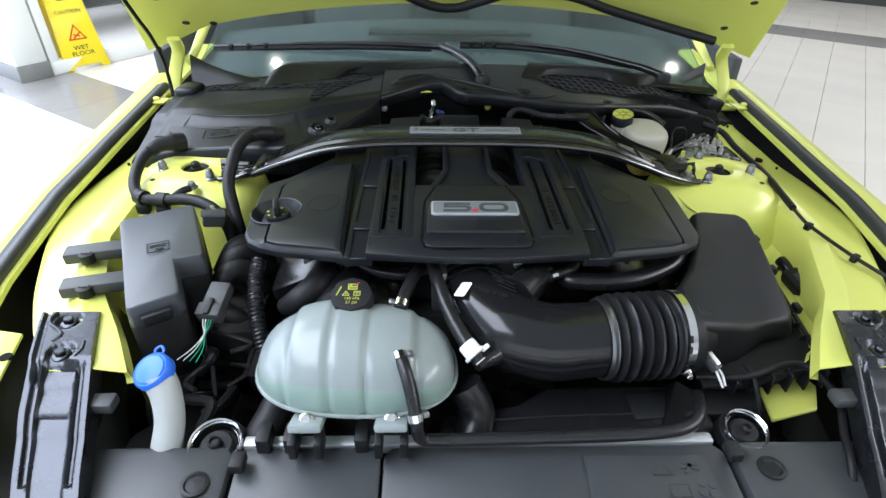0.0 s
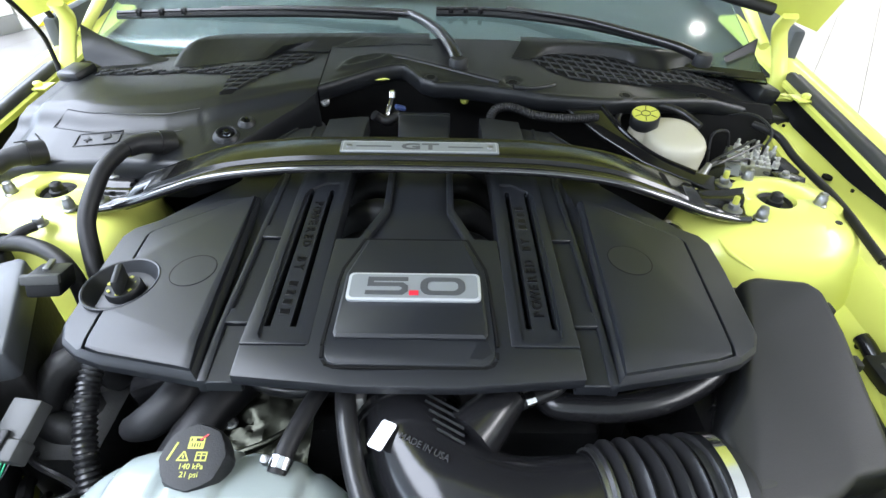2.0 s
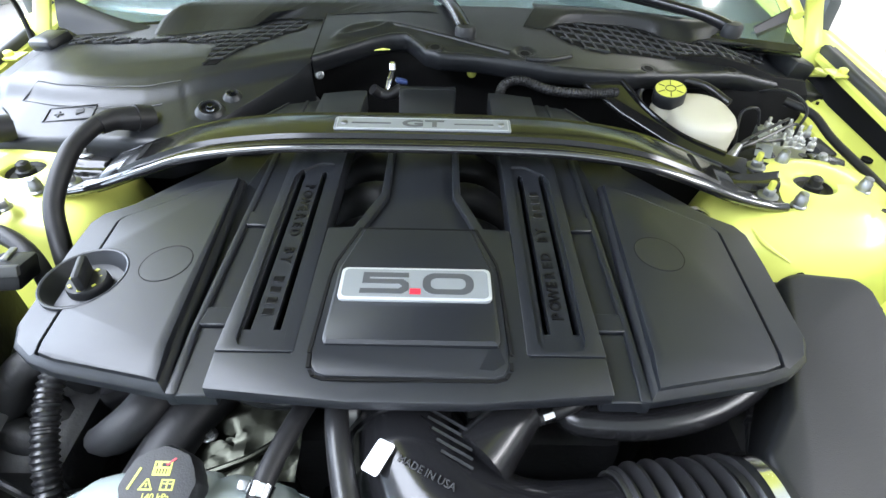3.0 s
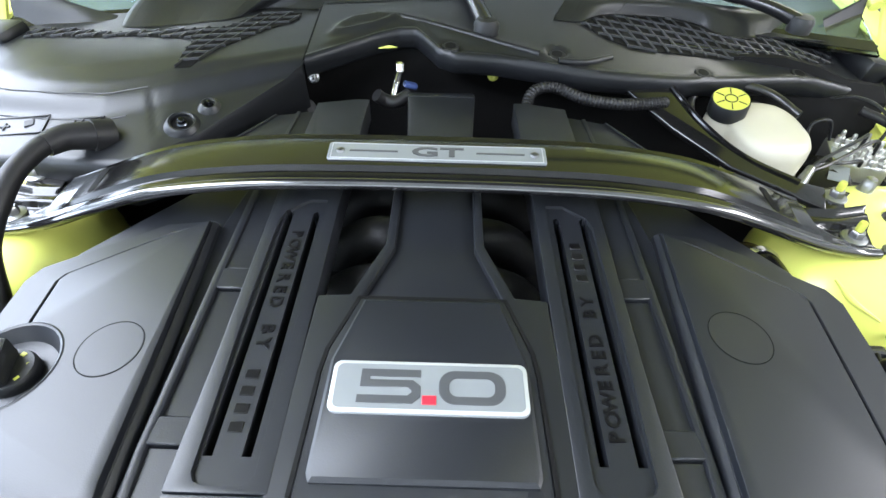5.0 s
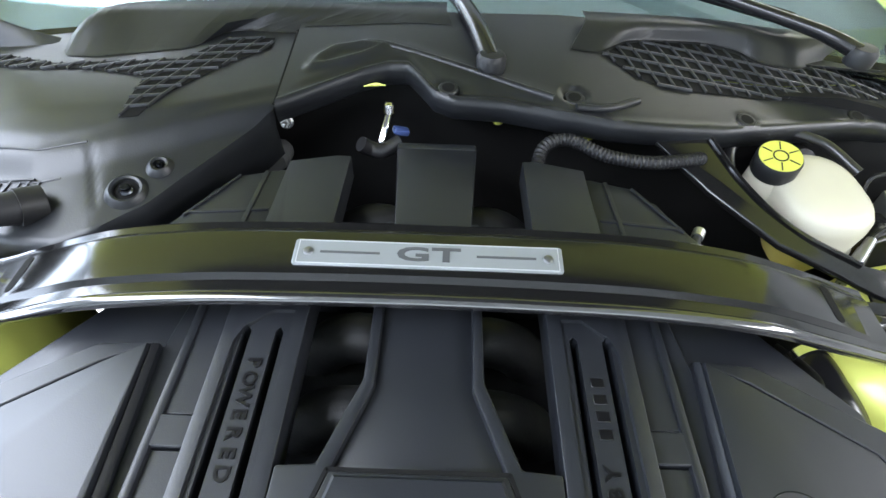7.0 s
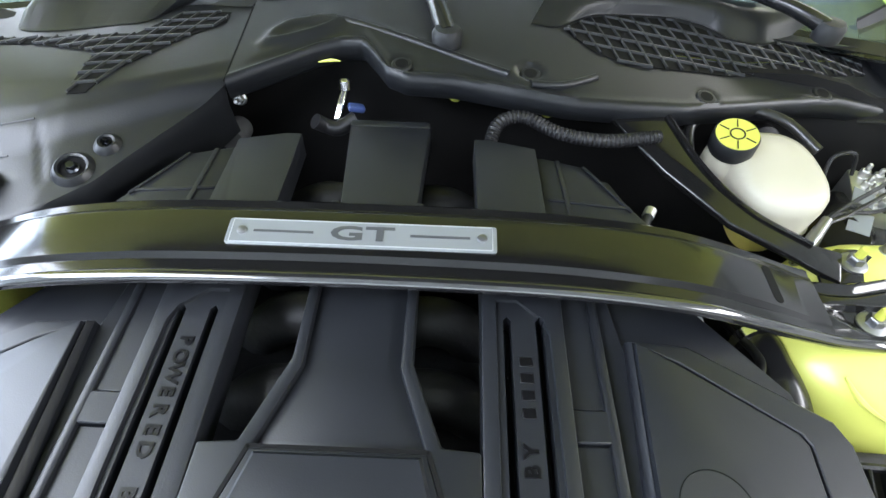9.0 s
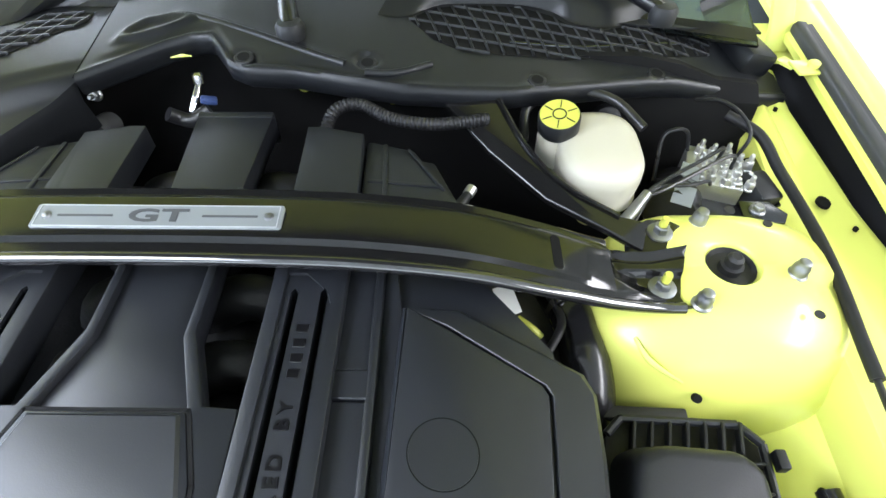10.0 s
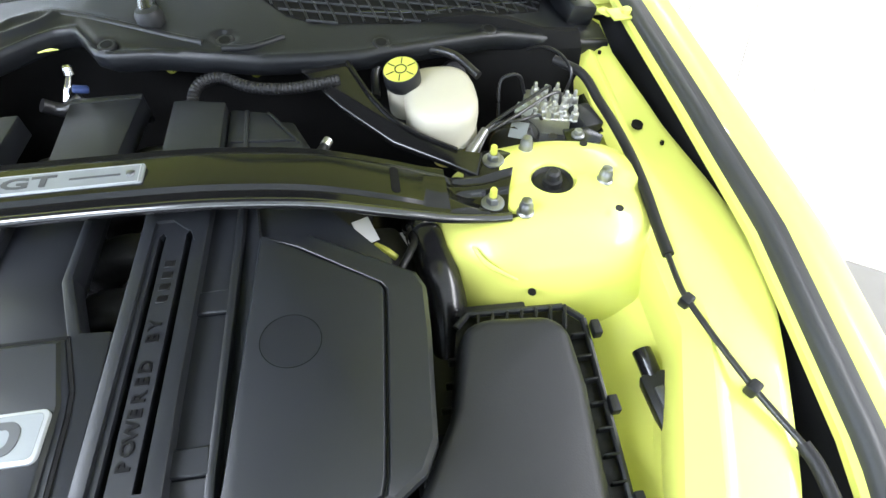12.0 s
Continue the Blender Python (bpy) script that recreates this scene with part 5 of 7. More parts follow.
# wipers
for blade, arm in (([(-0.640, 1.535, 0.998), (-0.45, 1.548, 1.003), (-0.25, 1.555, 1.005), (-0.06, 1.548, 1.004)], [(-0.43, 1.560, 1.012), (-0.25, 1.558, 1.014), (-0.06, 1.545, 1.013), (-0.022, 1.525, 1.012), (0.018, 1.465, 1.008), (0.045, 1.390, 1.003), (0.063, 1.322, 0.992)]), ([(0.02, 1.575, 1.006), (0.15, 1.572, 1.006), (0.32, 1.530, 1.000), (0.47, 1.460, 0.988)], [(0.17, 1.580, 1.016), (0.32, 1.520, 1.012), (0.46, 1.430, 1.000), (0.50, 1.400, 0.994), (0.527, 1.382, 0.985)])):
    w = thing("wiper", arm[-1], "black windscreen wiper parked on the glass", "wiper", "windscreen wipers")
    part("arm", tube(B(), arm, [0.005, 0.007, 0.009, 0.010, 0.011, 0.012, 0.013][: len(arm)], 10), SMOOTH, w)
    part("blade", tube(B(), blade, 0.007, 8), RUBBER, w)
    part("spine", tube(B(), [(x, y + 0.003, z + 0.008) for x, y, z in blade], 0.0045, 6), SMOOTH, w)
    part("pivot_cap", lathe(B(), [(0.017, -0.012), (0.018, 0.004), (0.014, 0.010), (0.0005, 0.012)], pose(*arm[-1]), 16), PLASTIC, w)
    for k in (0.12, 0.24, 0.36):
        p = Vector(blade[0]).lerp(Vector(blade[1]), k * 2)
        part("blade_clip", box(B(), (p.x, p.y, p.z + 0.008), (0.010, 0.014, 0.014), bev=0.002), SMOOTH, w)

# ---- front of the bay ----
panel = thing("radiator_cover", (0, 0.33, 0.74), "dull grey plastic radiator cover with moulded symbols", "radiator cover")


def zrad(x, y):
    return 0.776 - 0.10 * max(0.0, 0.45 - y)


for x0, x1, up in ((-0.515, -0.318, 0.004), (-0.312, -0.130, 0.0), (-0.127, 0.318, 0.0), (0.326, 0.520, 0.005)):
    out = [(x0, 0.20), (x1, 0.20), (x1, 0.445), (x1 - 0.01, 0.457), (x0 + 0.01, 0.457), (x0, 0.445)]
    part("panel", prism(B(), out, 0.735, lambda x, y: zrad(x, y) + up, 0.005), RADPANEL, panel)
part("recess_panel", prism(B(), [(0.125, 0.25), (0.300, 0.25), (0.288, 0.440), (0.130, 0.440)], lambda x, y: zrad(x, y) - 0.01, lambda x, y: zrad(x, y) + 0.003, 0.002), RADPANEL, panel)
part("aluminium_edge", box(B(), (0.0, 0.466, 0.768), (0.62, 0.016, 0.020), bev=0.003), ALU, panel, "bare aluminium radiator edge")
for x, y in ((-0.352, 0.405), (0.365, 0.418)):
    part("push_clip", lathe(B(), [(0.017, 0), (0.017, 0.002), (0.013, 0.003), (0.011, 0.0005), (0.0005, 0.0015)], pose(x, y, zrad(x, y) + 0.005), 20), PLASTIC, panel)
for x, y in ((-0.305, 0.428), (0.322, 0.437)):
    part("clip_block", box(B(), (x, y, 0.787), (0.018, 0.024, 0.016), bev=0.003), DEEP, panel)
for x, y in ((-0.245, 0.463), (-0.155, 0.463), (-0.28, 0.463)):
    part("clip_block", box(B(), (x, y, 0.785), (0.018, 0.03, 0.03), bev=0.003), PLASTIC, panel)
for k, (x, y) in enumerate(((0.225, 0.422), (0.262, 0.424), (0.240, 0.392), (0.275, 0.394))):
    bm = B()
    z = zrad(x, y) + 0.0035
    if k == 0:
        t3 = [(x - 0.012, y - 0.01), (x + 0.012, y - 0.01), (x, y + 0.012)]
        for a, b in zip(t3, t3[1:] + t3[:1]):
            box(bm, ((a[0] + b[0]) / 2, (a[1] + b[1]) / 2, z), (math.dist(a, b), 0.0018, 0.0012), (0, 0, math.degrees(math.atan2(b[1] - a[1], b[0] - a[0]))))
    elif k == 1:
        for a in (-30, 15, 60):
            box(bm, (x, y, z), (0.026, 0.004, 0.0012), (0, 0, a))
    elif k == 2:
        for dx in (-0.006, 0.006):
            for dy in (-0.008, 0.008):
                box(bm, (x + dx, y + dy, z), (0.011, 0.0018, 0.0012))
            box(bm, (x + dx * 2, y, z), (0.0018, 0.016, 0.0012))
    else:
        for a in range(4):
            lathe(bm, [(0.006, 0), (0.006, 0.0012), (0.0005, 0.0012)], pose(x + 0.009 * math.cos(a * 1.57 + 0.6), y + 0.009 * math.sin(a * 1.57 + 0.6), z - 0.0005), 12)
    part("moulded_symbol", bm, RADPANEL, panel)
for x, y, z in ((-0.345, 0.462, 0.795), (0.358, 0.474, 0.800)):
    stop = thing("bonnet_stop", (x, y, z - 0.03), "black rubber bonnet stop in a bright metal ring", "bonnet stop", "bonnet stops")
    m = pose(x, y, z - 0.02, 12, 0, 0) @ Matrix.Scale(0.88 if x < 0 else 0.74, 4)
    part("ring", lathe(B(), [(0.038, -0.01), (0.040, 0.004), (0.038, 0.009), (0.0355, 0.007), (0.034, -0.012)], m, 32), CHROME, stop)
    part("cup", lathe(B(), [(0.046, -0.03), (0.044, -0.006), (0.035, -0.010), (0.028, -0.016), (0.0005, -0.016)], m, 28), PLASTIC, stop)
    part("inner_ring", lathe(B(), [(0.032, -0.012), (0.033, -0.002), (0.0315, 0.000), (0.030, -0.012)], m, 32), CHROME, stop)
    part("rubber_knob", lathe(B(), [(0.027, -0.016), (0.026, -0.004), (0.022, 0.001), (0.010, 0.002), (0.009, 0.012), (0.006, 0.014), (0.0055, 0.010), (0.0005, 0.010)], m, 20), RUBBER, stop)

for s in (-1, 1):
    br = thing("lamp_bracket", (s * 0.53, 0.45, 0.74), "shiny black stamped steel lamp bracket with two bolts", "bracket", "lamp brackets")
    rows = []
    for k in range(91):
        y = 0.640 - 0.400 * k / 90
        xc = lerp([(0.24, 0.462), (0.34, 0.494), (0.40, 0.515), (0.47, 0.536), (0.53, 0.550), (0.635, 0.591)], y)
        w = lerp([(0.24, 0.038), (0.40, 0.042), (0.47, 0.045), (0.53, 0.0435), (0.635, 0.0445)], y)
        mid = lerp([(0.24, 0.748), (0.40, 0.801), (0.4435, 0.813), (0.4465, 0.817), (0.468, 0.822), (0.472, 0.829), (0.500, 0.835), (0.504, 0.841), (0.526, 0.845), (0.534, 0.861), (0.60, 0.860), (0.632, 0.857), (0.640, 0.846)], y)
        side = lerp([(0.24, 0.750), (0.40, 0.805), (0.4435, 0.819), (0.4465, 0.822), (0.48, 0.836), (0.52, 0.853), (0.535, 0.861), (0.60, 0.860), (0.632, 0.857), (0.640, 0.846)], y)
        row = []
        for i in range(49):
            a = -1.0 + 2.0 * i / 48
            z = mid + (side - mid) * smoothstep(0.40, 0.50, abs(a))
            z -= 0.0065 * smoothstep(0.13, 0.06, abs(abs(a) - 0.63)) * smoothstep(0.385, 0.395, y) * smoothstep(0.535, 0.515, y)
            z -= 0.0050 * smoothstep(0.12, 0.05, abs(a - 0.70)) * smoothstep(0.50, 0.53, y)
            z -= 0.030 * smoothstep(0.90, 1.0, abs(a)) ** 2
            x = xc + a * w
            for bx, by in ((0.580, 0.609), (0.557, 0.545)):
                z -= 0.0055 * smoothstep(0.0185, 0.0145, math.hypot(x - bx, (y - by) * 1.05))
            row.append((s * x, y, z))
        rows.append(row)
    part("pressing", sheet(B(), rows, 0.002), STAMPED, br)
    for x, y in ((0.580, 0.609), (0.557, 0.545)):
        part("bolt", hexnut(B(), (s * x, y, 0.8545), 0.007, 0.007, 0.012, 0), EDGEMETAL, br)
    for bead in (((0.604, 0.626), (0.606, 0.612), (0.598, 0.600), (0.584, 0.590), (0.574, 0.580), (0.578, 0.566)), ((0.536, 0.566), (0.532, 0.552), (0.534, 0.538))):
        part("bead", tube(B(), [(s * x, y, 0.8600) for x, y in bead], 0.0026, 8), STAMPED, br)
    part("side_tab", box(B(), (s * 0.490, 0.492, 0.822), (0.036, 0.024, 0.016), (0, 0, 0), 0.004), GREYCON, br)
    part("leg", box(B(), (s * 0.50, 0.36, 0.60), (0.05, 0.12, 0.30), bev=0.01), EDGEMETAL, br)

# coolant tank
tank = thing("coolant_tank", (-0.168, 0.56, 0.78), "milky ribbed plastic coolant tank with black cap", "coolant tank")
TC = Vector((-0.168, 0.556, 0.824))


TANKTOP = [(-1.0, 0.84), (-0.70, 0.86), (-0.58, 1.06), (-0.24, 1.12), (-0.18, 1.09), (0.10, 1.07), (0.18, 1.00), (0.56, 0.97), (0.68, 0.84), (1.0, 0.82)]


def tank_half(lo, hi, name, mat, label=""):
    """A slice of the tank between two angles: end lobes, a raised middle and four grooves."""
    rings = []
    for i in range(61):
        u = -1 + 2 * i / 60
        x = TC.x + 0.136 * u
        s = max(0.02, max(0.0, 1 - abs(u) ** 2.6) ** (1 / 2.4))
        h = lerp(TANKTOP, u)
        for g in (-0.64, -0.21, 0.14, 0.62):
            s *= 1 - 0.050 * math.exp(-((u - g) / 0.030) ** 2)
        ring = []
        for k in range(25):
            a = radians(lo + (hi - lo) * k / 24)
            ca, sa = math.cos(a), math.sin(a)
            ca, sa = math.copysign(abs(ca) ** 0.85, ca), math.copysign(abs(sa) ** 0.85, sa)
            ring.append((x, TC.y - 0.006 * u + 0.088 * s * ca, TC.z + (0.078 * (1 + (h - 1) * max(0.0, sa)) if sa > 0 else 0.032) * s * sa))
        rings.append(ring)
    return part(name, loft(B(), rings, closed=True, cap=True), mat, tank, label, smooth=60)


COOLANT = material("green coolant behind plastic", (0.30, 0.50, 0.32), 0.3, var=0.1, sss=0.2)
FILLED = material("milky plastic with coolant behind it", (0.31, 0.42, 0.375), 0.20, var=0.14, stain=14, sss=0.2, trans=0.3)
tank_half(26, 154, "upper_half", TANK)
for lo, hi in ((0, 26), (154, 180)):
    tank_half(lo, hi, "filled_band", FILLED, "greenish coolant level showing through the plastic")
tank_half(180, 360, "lower_half", COOLANT, "greenish coolant-filled lower half")
bm = B()
rings = []
for k in range(64):
    a = 2 * math.pi * k / 64
    u = math.cos(a)
    rings.append((TC.x + 0.1375 * u, TC.y - 0.006 * u + math.copysign(0.0895 * max(0.0, 1 - abs(u) ** 2.6) ** (1 / 2.4), math.sin(a)), TC.z))
tube(bm, rings + [rings[0]], 0.0028, 6, 1)
part("seam_flange", bm, TANK, tank)
for x in (-0.222, -0.116):
    foot = part("foot", box(B(), (x, 0.463, 0.818), (0.042, 0.046, 0.012), (-28, 0, 0), 0.004), TANK, tank)
    part("bolt", hexnut(B(), (x, 0.461, 0.824), 0.007, 0.005, 0.010, 0, (28, 0, 0)), CHROME, foot)
    for dx in (-0.016, 0.016):
        part("foot_clip", box(B(), (x + dx, 0.446, 0.800), (0.010, 0.03, 0.03), bev=0.002), PLASTIC, foot)
CM = pose(-0.175, 0.606, 0.888, 14, 0, 0)
part("neck", lathe(B(), [(0.024, -0.02), (0.022, 0.008), (0.020, 0.012), (0.0005, 0.012)], CM, 20), TANK, tank)
bm = B()
rings = []
for r, z in ((0.0275, 0.004), (0.0285, 0.007), (0.0285, 0.024), (0.0265, 0.029), (0.022, 0.0295), (0.0005, 0.0295)):
    rings.append([CM @ Vector(((r * (1 + 0.035 * (r > 0.02) * (1 if k % 6 in (0, 1) else 0))) * math.cos(2 * math.pi * k / 48), (r * (1 + 0.035 * (r > 0.02) * (1 if k % 6 in (0, 1) else 0))) * math.sin(2 * math.pi * k / 48), z)) for k in range(48)])
tcap = part("cap", loft(bm, rings), PLASTIC, tank, "black ribbed pressure cap with yellow print")
PM = CM @ pose(0, 0, 0.0297)
part("print", letters(letters(B(), "140 kPa", 0.0066, PM @ pose(0.001, -0.0085, 0), 0.0002), "21 psi", 0.0066, PM @ pose(0.001, -0.0150, 0), 0.0002), YELLOW, tcap)
bm = B()
marks = [(0.001, 0.0158, 0.013, 0.0012, 0), (0.001, 0.0068, 0.013, 0.0012, 0), (-0.0050, 0.0113, 0.0012, 0.009, 0), (0.0070, 0.0113, 0.0012, 0.009, 0), (0.001, 0.0118, 0.011, 0.0012, 0)]
marks += [(-0.0035 + 0.0022 * k, 0.0093, 0.0010, 0.0036, 0) for k in range(5)] + [(-0.0015, 0.0140, 0.003, 0.003, 0)]
marks += [(-0.0075, -0.0034, 0.0100, 0.0011, 0), (-0.0098, 0.0003, 0.0084, 0.0011, 60), (-0.0052, 0.0003, 0.0084, 0.0011, -60), (-0.0075, -0.0004, 0.0011, 0.0028, 0)]
marks += [(0.0075, 0.0032, 0.0095, 0.0011, 0), (0.0075, -0.0034, 0.0095, 0.0011, 0), (0.0033, 0.0, 0.0011, 0.0068, 0), (0.0118, 0.0, 0.0011, 0.0068, 0), (0.0075, 0.0, 0.0010, 0.0068, 0), (0.0055, 0.0008, 0.0026, 0.0008, 0), (0.0097, 0.0008, 0.0026, 0.0008, 0)]
for dx, dy, w, h, a in marks:
    tmp = bmesh.new()
    box(tmp, (dx, dy, 0), (w, h, 0.0006), (0, 0, a))
    join(bm, tmp, PM)
part("print_symbol", bm, YELLOW, tcap)
part("print_bars", join(B(), box(bmesh.new(), (-0.0175, 0.004, 0), (0.0016, 0.016, 0.0006), (0, 0, -20)), PM), YELLOW, tcap)
part("red_print", join(B(), box(bmesh.new(), (0.0065, 0.0160, 0.0004), (0.0075, 0.0014, 0.0006), (0, 0, 40)), PM), RED, tcap)


def hose(name, pts, r, mat, label, rib=None, seg=12, category="hose", clamps=()):
    h = thing(name, pts[0], label, category)
    part("hose_body", tube(B(), pts, r, seg, rib=rib), mat, h)
    line = curve(pts, 8)
    for f, rr in clamps:
        i = min(len(line) - 2, int(f * (len(line) - 1)))
        d = (line[i + 1] - line[i]).normalized()
        m = Matrix.Translation(line[i]) @ d.to_track_quat("Z", "Y").to_matrix().to_4x4()
        c = part("clamp", lathe(B(), [(rr, -0.005), (rr + 0.0012, -0.005), (rr + 0.0012, 0.005), (rr, 0.005)], m, 24), CHROME, h)
        part("clamp_screw", join(B(), box(bmesh.new(), (rr + 0.004, 0, 0), (0.008, 0.014, 0.008), bev=0.002), m), STEEL, c)
    return h


hose("overflow_hose", [(-0.106, 0.512, 0.884), (-0.099, 0.492, 0.880), (-0.091, 0.472, 0.862), (-0.085, 0.452, 0.835), (-0.080, 0.447, 0.808), (-0.058, 0.449, 0.799), (0.03, 0.450, 0.799), (0.16, 0.453, 0.799), (0.235, 0.458, 0.799), (0.275, 0.468, 0.798), (0.300, 0.492, 0.796), (0.318, 0.535, 0.78)], 0.0085, HOSE, "thin black overflow hose leaving the coolant tank", clamps=((0.02, 0.0088), (0.27, 0.0088)))
hose("vent_hose", [(-0.110, 0.600, 0.886), (-0.104, 0.625, 0.892), (-0.094, 0.665, 0.890), (-0.085, 0.70, 0.882), (-0.075, 0.75, 0.86)], 0.009, RUBBER, "black vent hose with a white tag and steel clamp", clamps=((0.10, 0.0095),))
hose("breather_hose", [(-0.064, 0.745, 0.885), (-0.063, 0.715, 0.892), (-0.056, 0.660, 0.893), (-0.040, 0.600, 0.882), (-0.018, 0.556, 0.865), (0.0, 0.536, 0.850)], 0.0105, HOSE, "black breather hose with a white end fitting")
fit_ = thing("breather_fitting", (-0.010, 0.547, 0.858), "white plastic breather hose fitting", "hose fitting")
FMx = Matrix.Translation((-0.011, 0.547, 0.859)) @ (Vector((0.03, -0.03, -0.02))).to_track_quat("Z", "Y").to_matrix().to_4x4()
part("collar", lathe(B(), [(0.012, -0.012), (0.013, -0.010), (0.013, 0.004), (0.016, 0.005), (0.016, 0.009), (0.009, 0.010), (0.008, 0.02), (0.0005, 0.02)], FMx, 18), WHITE, fit_)
for a in (0.8, -0.8):
    part("lug", join(B(), box(bmesh.new(), (0.017 * math.cos(a), 0.017 * math.sin(a), 0.010), (0.012, 0.006, 0.006), (0, 0, math.degrees(a)), 0.001), FMx), WHITE, fit_)
hose("radiator_hose", [(-0.345, 0.40, 0.66), (-0.315, 0.46, 0.73), (-0.285, 0.52, 0.765), (-0.250, 0.62, 0.80), (-0.215, 0.69, 0.835), (-0.185, 0.74, 0.84)], 0.024, RUBBER, "thick black radiator hose rising to the engine")
hose("lower_hose", [(-0.02, 0.54, 0.80), (0.0, 0.52, 0.76), (-0.02, 0.49, 0.73), (-0.08, 0.48, 0.71), (-0.2, 0.5, 0.70)], 0.026, HOSE, "thick black lower coolant hose")
hose("loom_conduit", [(-0.345, 0.745, 0.868), (-0.345, 0.71, 0.850), (-0.335, 0.66, 0.815), (-0.318, 0.62, 0.77), (-0.30, 0.60, 0.70)], 0.0115, HOSE, "black corrugated wiring conduit", rib=(0.0062, 0.0013), category="conduit")
hose("crossover_pipe", [(-0.175, 0.715, 0.882), (-0.14, 0.700, 0.876), (-0.10, 0.698, 0.875), (-0.07, 0.71, 0.878)], 0.0085, SMOOTH, "glossy black pipe under the cover edge", category="pipe")
hose("purge_pipe", [(0.135, 0.715, 0.868), (0.150, 0.690, 0.870), (0.172, 0.684, 0.871), (0.215, 0.683, 0.871), (0.263, 0.693, 0.871), (0.308, 0.713, 0.872), (0.340, 0.738, 0.874), (0.352, 0.775, 0.876), (0.350, 0.81, 0.872)], 0.0150, SMOOTH, "glossy black purge pipe curving under the cover", category="pipe")
hose("sensor_lead", [(0.078, 0.662, 0.872), (0.096, 0.669, 0.880), (0.116, 0.679, 0.884), (0.150, 0.692, 0.888), (0.165, 0.71, 0.885)], 0.0075, HOSE, "black sensor lead with a steel fitting", clamps=((0.42, 0.0078), (0.58, 0.0078)))
shield = thing("heat_shield", (-0.11, 0.71, 0.80), "crumpled dull metal heat shield under the cover", "heat shield")
rng = random.Random(12)
fold = [[rng.uniform(-1, 1) for _ in range(9)] for _ in range(9)]
rows = []
for k in range(25):
    row = []
    for i in range(25):
        u, v = i / 3.0, k / 3.0
        a, b = min(7, int(u)), min(7, int(v))
        fu, fv = u - a, v - b
        # flat facets between the folds
        h = fold[b][a] + (fold[b][a + 1] - fold[b][a]) * fu + ((fold[b + 1][a + 1] - fold[b][a + 1]) if fu > fv else (fold[b + 1][a] - fold[b][a])) * fv
        row.append((-0.205 + 0.0042 * i, 0.655 + 0.0036 * k, 0.812 + 0.0012 * k + 0.0036 * h - 0.006 * abs(i - 12) / 12))
    rows.append(row)
part("foil", sheet(B(), rows, 0.001), FOIL, shield, smooth=34)
part("rolled_rim", tube(B(), [(-0.204, 0.656, 0.808), (-0.172, 0.662, 0.818), (-0.140, 0.676, 0.822), (-0.112, 0.706, 0.822), (-0.106, 0.738, 0.834)], 0.0035, 8), FOIL, shield)
for x, y in ((-0.190, 0.690), (-0.125, 0.730)):
    part("bolt", hexnut(B(), (x, y, 0.826), 0.005, 0.005, 0.008, 0), STEEL, shield)
hose("coolant_elbow", [(-0.300, 0.690, 0.815), (-0.272, 0.683, 0.838), (-0.248, 0.700, 0.850), (-0.235, 0.735, 0.855)], [0.014, 0.019, 0.022, 0.022], RUBBER, "grey-black moulded coolant elbow")
hose("heater_conduit", [(0.112, 1.195, 0.928), (0.122, 1.222, 0.946), (0.150, 1.232, 0.950), (0.190, 1.212, 0.945), (0.240, 1.205, 0.943), (0.300, 1.222, 0.938)], 0.0072, RUBBER, "black corrugated conduit along the firewall", rib=(0.0046, 0.0007), category="conduit")
hose("side_coolant_hose", [(0.378, 1.075, 0.800), (0.384, 1.050, 0.822), (0.388, 1.026, 0.832), (0.391, 1.000, 0.833), (0.395, 0.970, 0.826), (0.399, 0.940, 0.806), (0.398, 0.90, 0.765)], [0.020, 0.0215, 0.0225, 0.0225, 0.0260, 0.0265, 0.025], SMOOTH, "black coolant hose with a steel clamp", clamps=((0.33, 0.0240),))
hose("side_lead", [(0.352, 0.962, 0.858), (0.366, 0.985, 0.862), (0.372, 1.010, 0.850), (0.368, 1.05, 0.83)], 0.0045, RUBBER, "black taped lead beside the coolant hose", category="cable")
fitx = thing("pipe_fitting", (0.270, 1.112, 0.89), "dull metal pipe fitting behind the cover", "pipe fitting")
part("barrel", tube(B(), [(0.262, 1.100, 0.905), (0.268, 1.112, 0.908), (0.276, 1.126, 0.910)], [0.006, 0.0065, 0.005], 12), PLASTIC, fitx)
part("collar", tube(B(), [(0.276, 1.126, 0.910), (0.281, 1.135, 0.911)], 0.0062, 12, 2), CAST, fitx)

# intake tube and bellows
intake = thing("intake_tube", (0.10, 0.60, 0.79), "satin black plastic intake tube with ribbed bellows", "intake tube")
part("elbow", tube(B(), [(0.000, 0.740, 0.846), (0.000, 0.700, 0.848), (0.010, 0.650, 0.848), (0.046, 0.602, 0.844), (0.100, 0.584, 0.840), (0.150, 0.586, 0.840), (0.182, 0.590, 0.840)], [0.050, 0.052, 0.055, 0.058, 0.056, 0.054, 0.054], 32), TUBEBLACK, intake)
part("throttle_collar", tube(B(), [(0.000, 0.704, 0.848), (0.000, 0.692, 0.848)], 0.0570, 36, 2), PLASTIC, intake)
part("throttle_collar", tube(B(), [(0.001, 0.684, 0.848), (0.002, 0.678, 0.848)], 0.0560, 36, 2), SMOOTH, intake)
part("bellows", tube(B(), [(0.180, 0.590, 0.840), (0.215, 0.593, 0.840), (0.250, 0.597, 0.839), (0.275, 0.600, 0.838)], 0.0585, 40, 12, rib=(0.0160, 0.0068)), HOSE, intake)
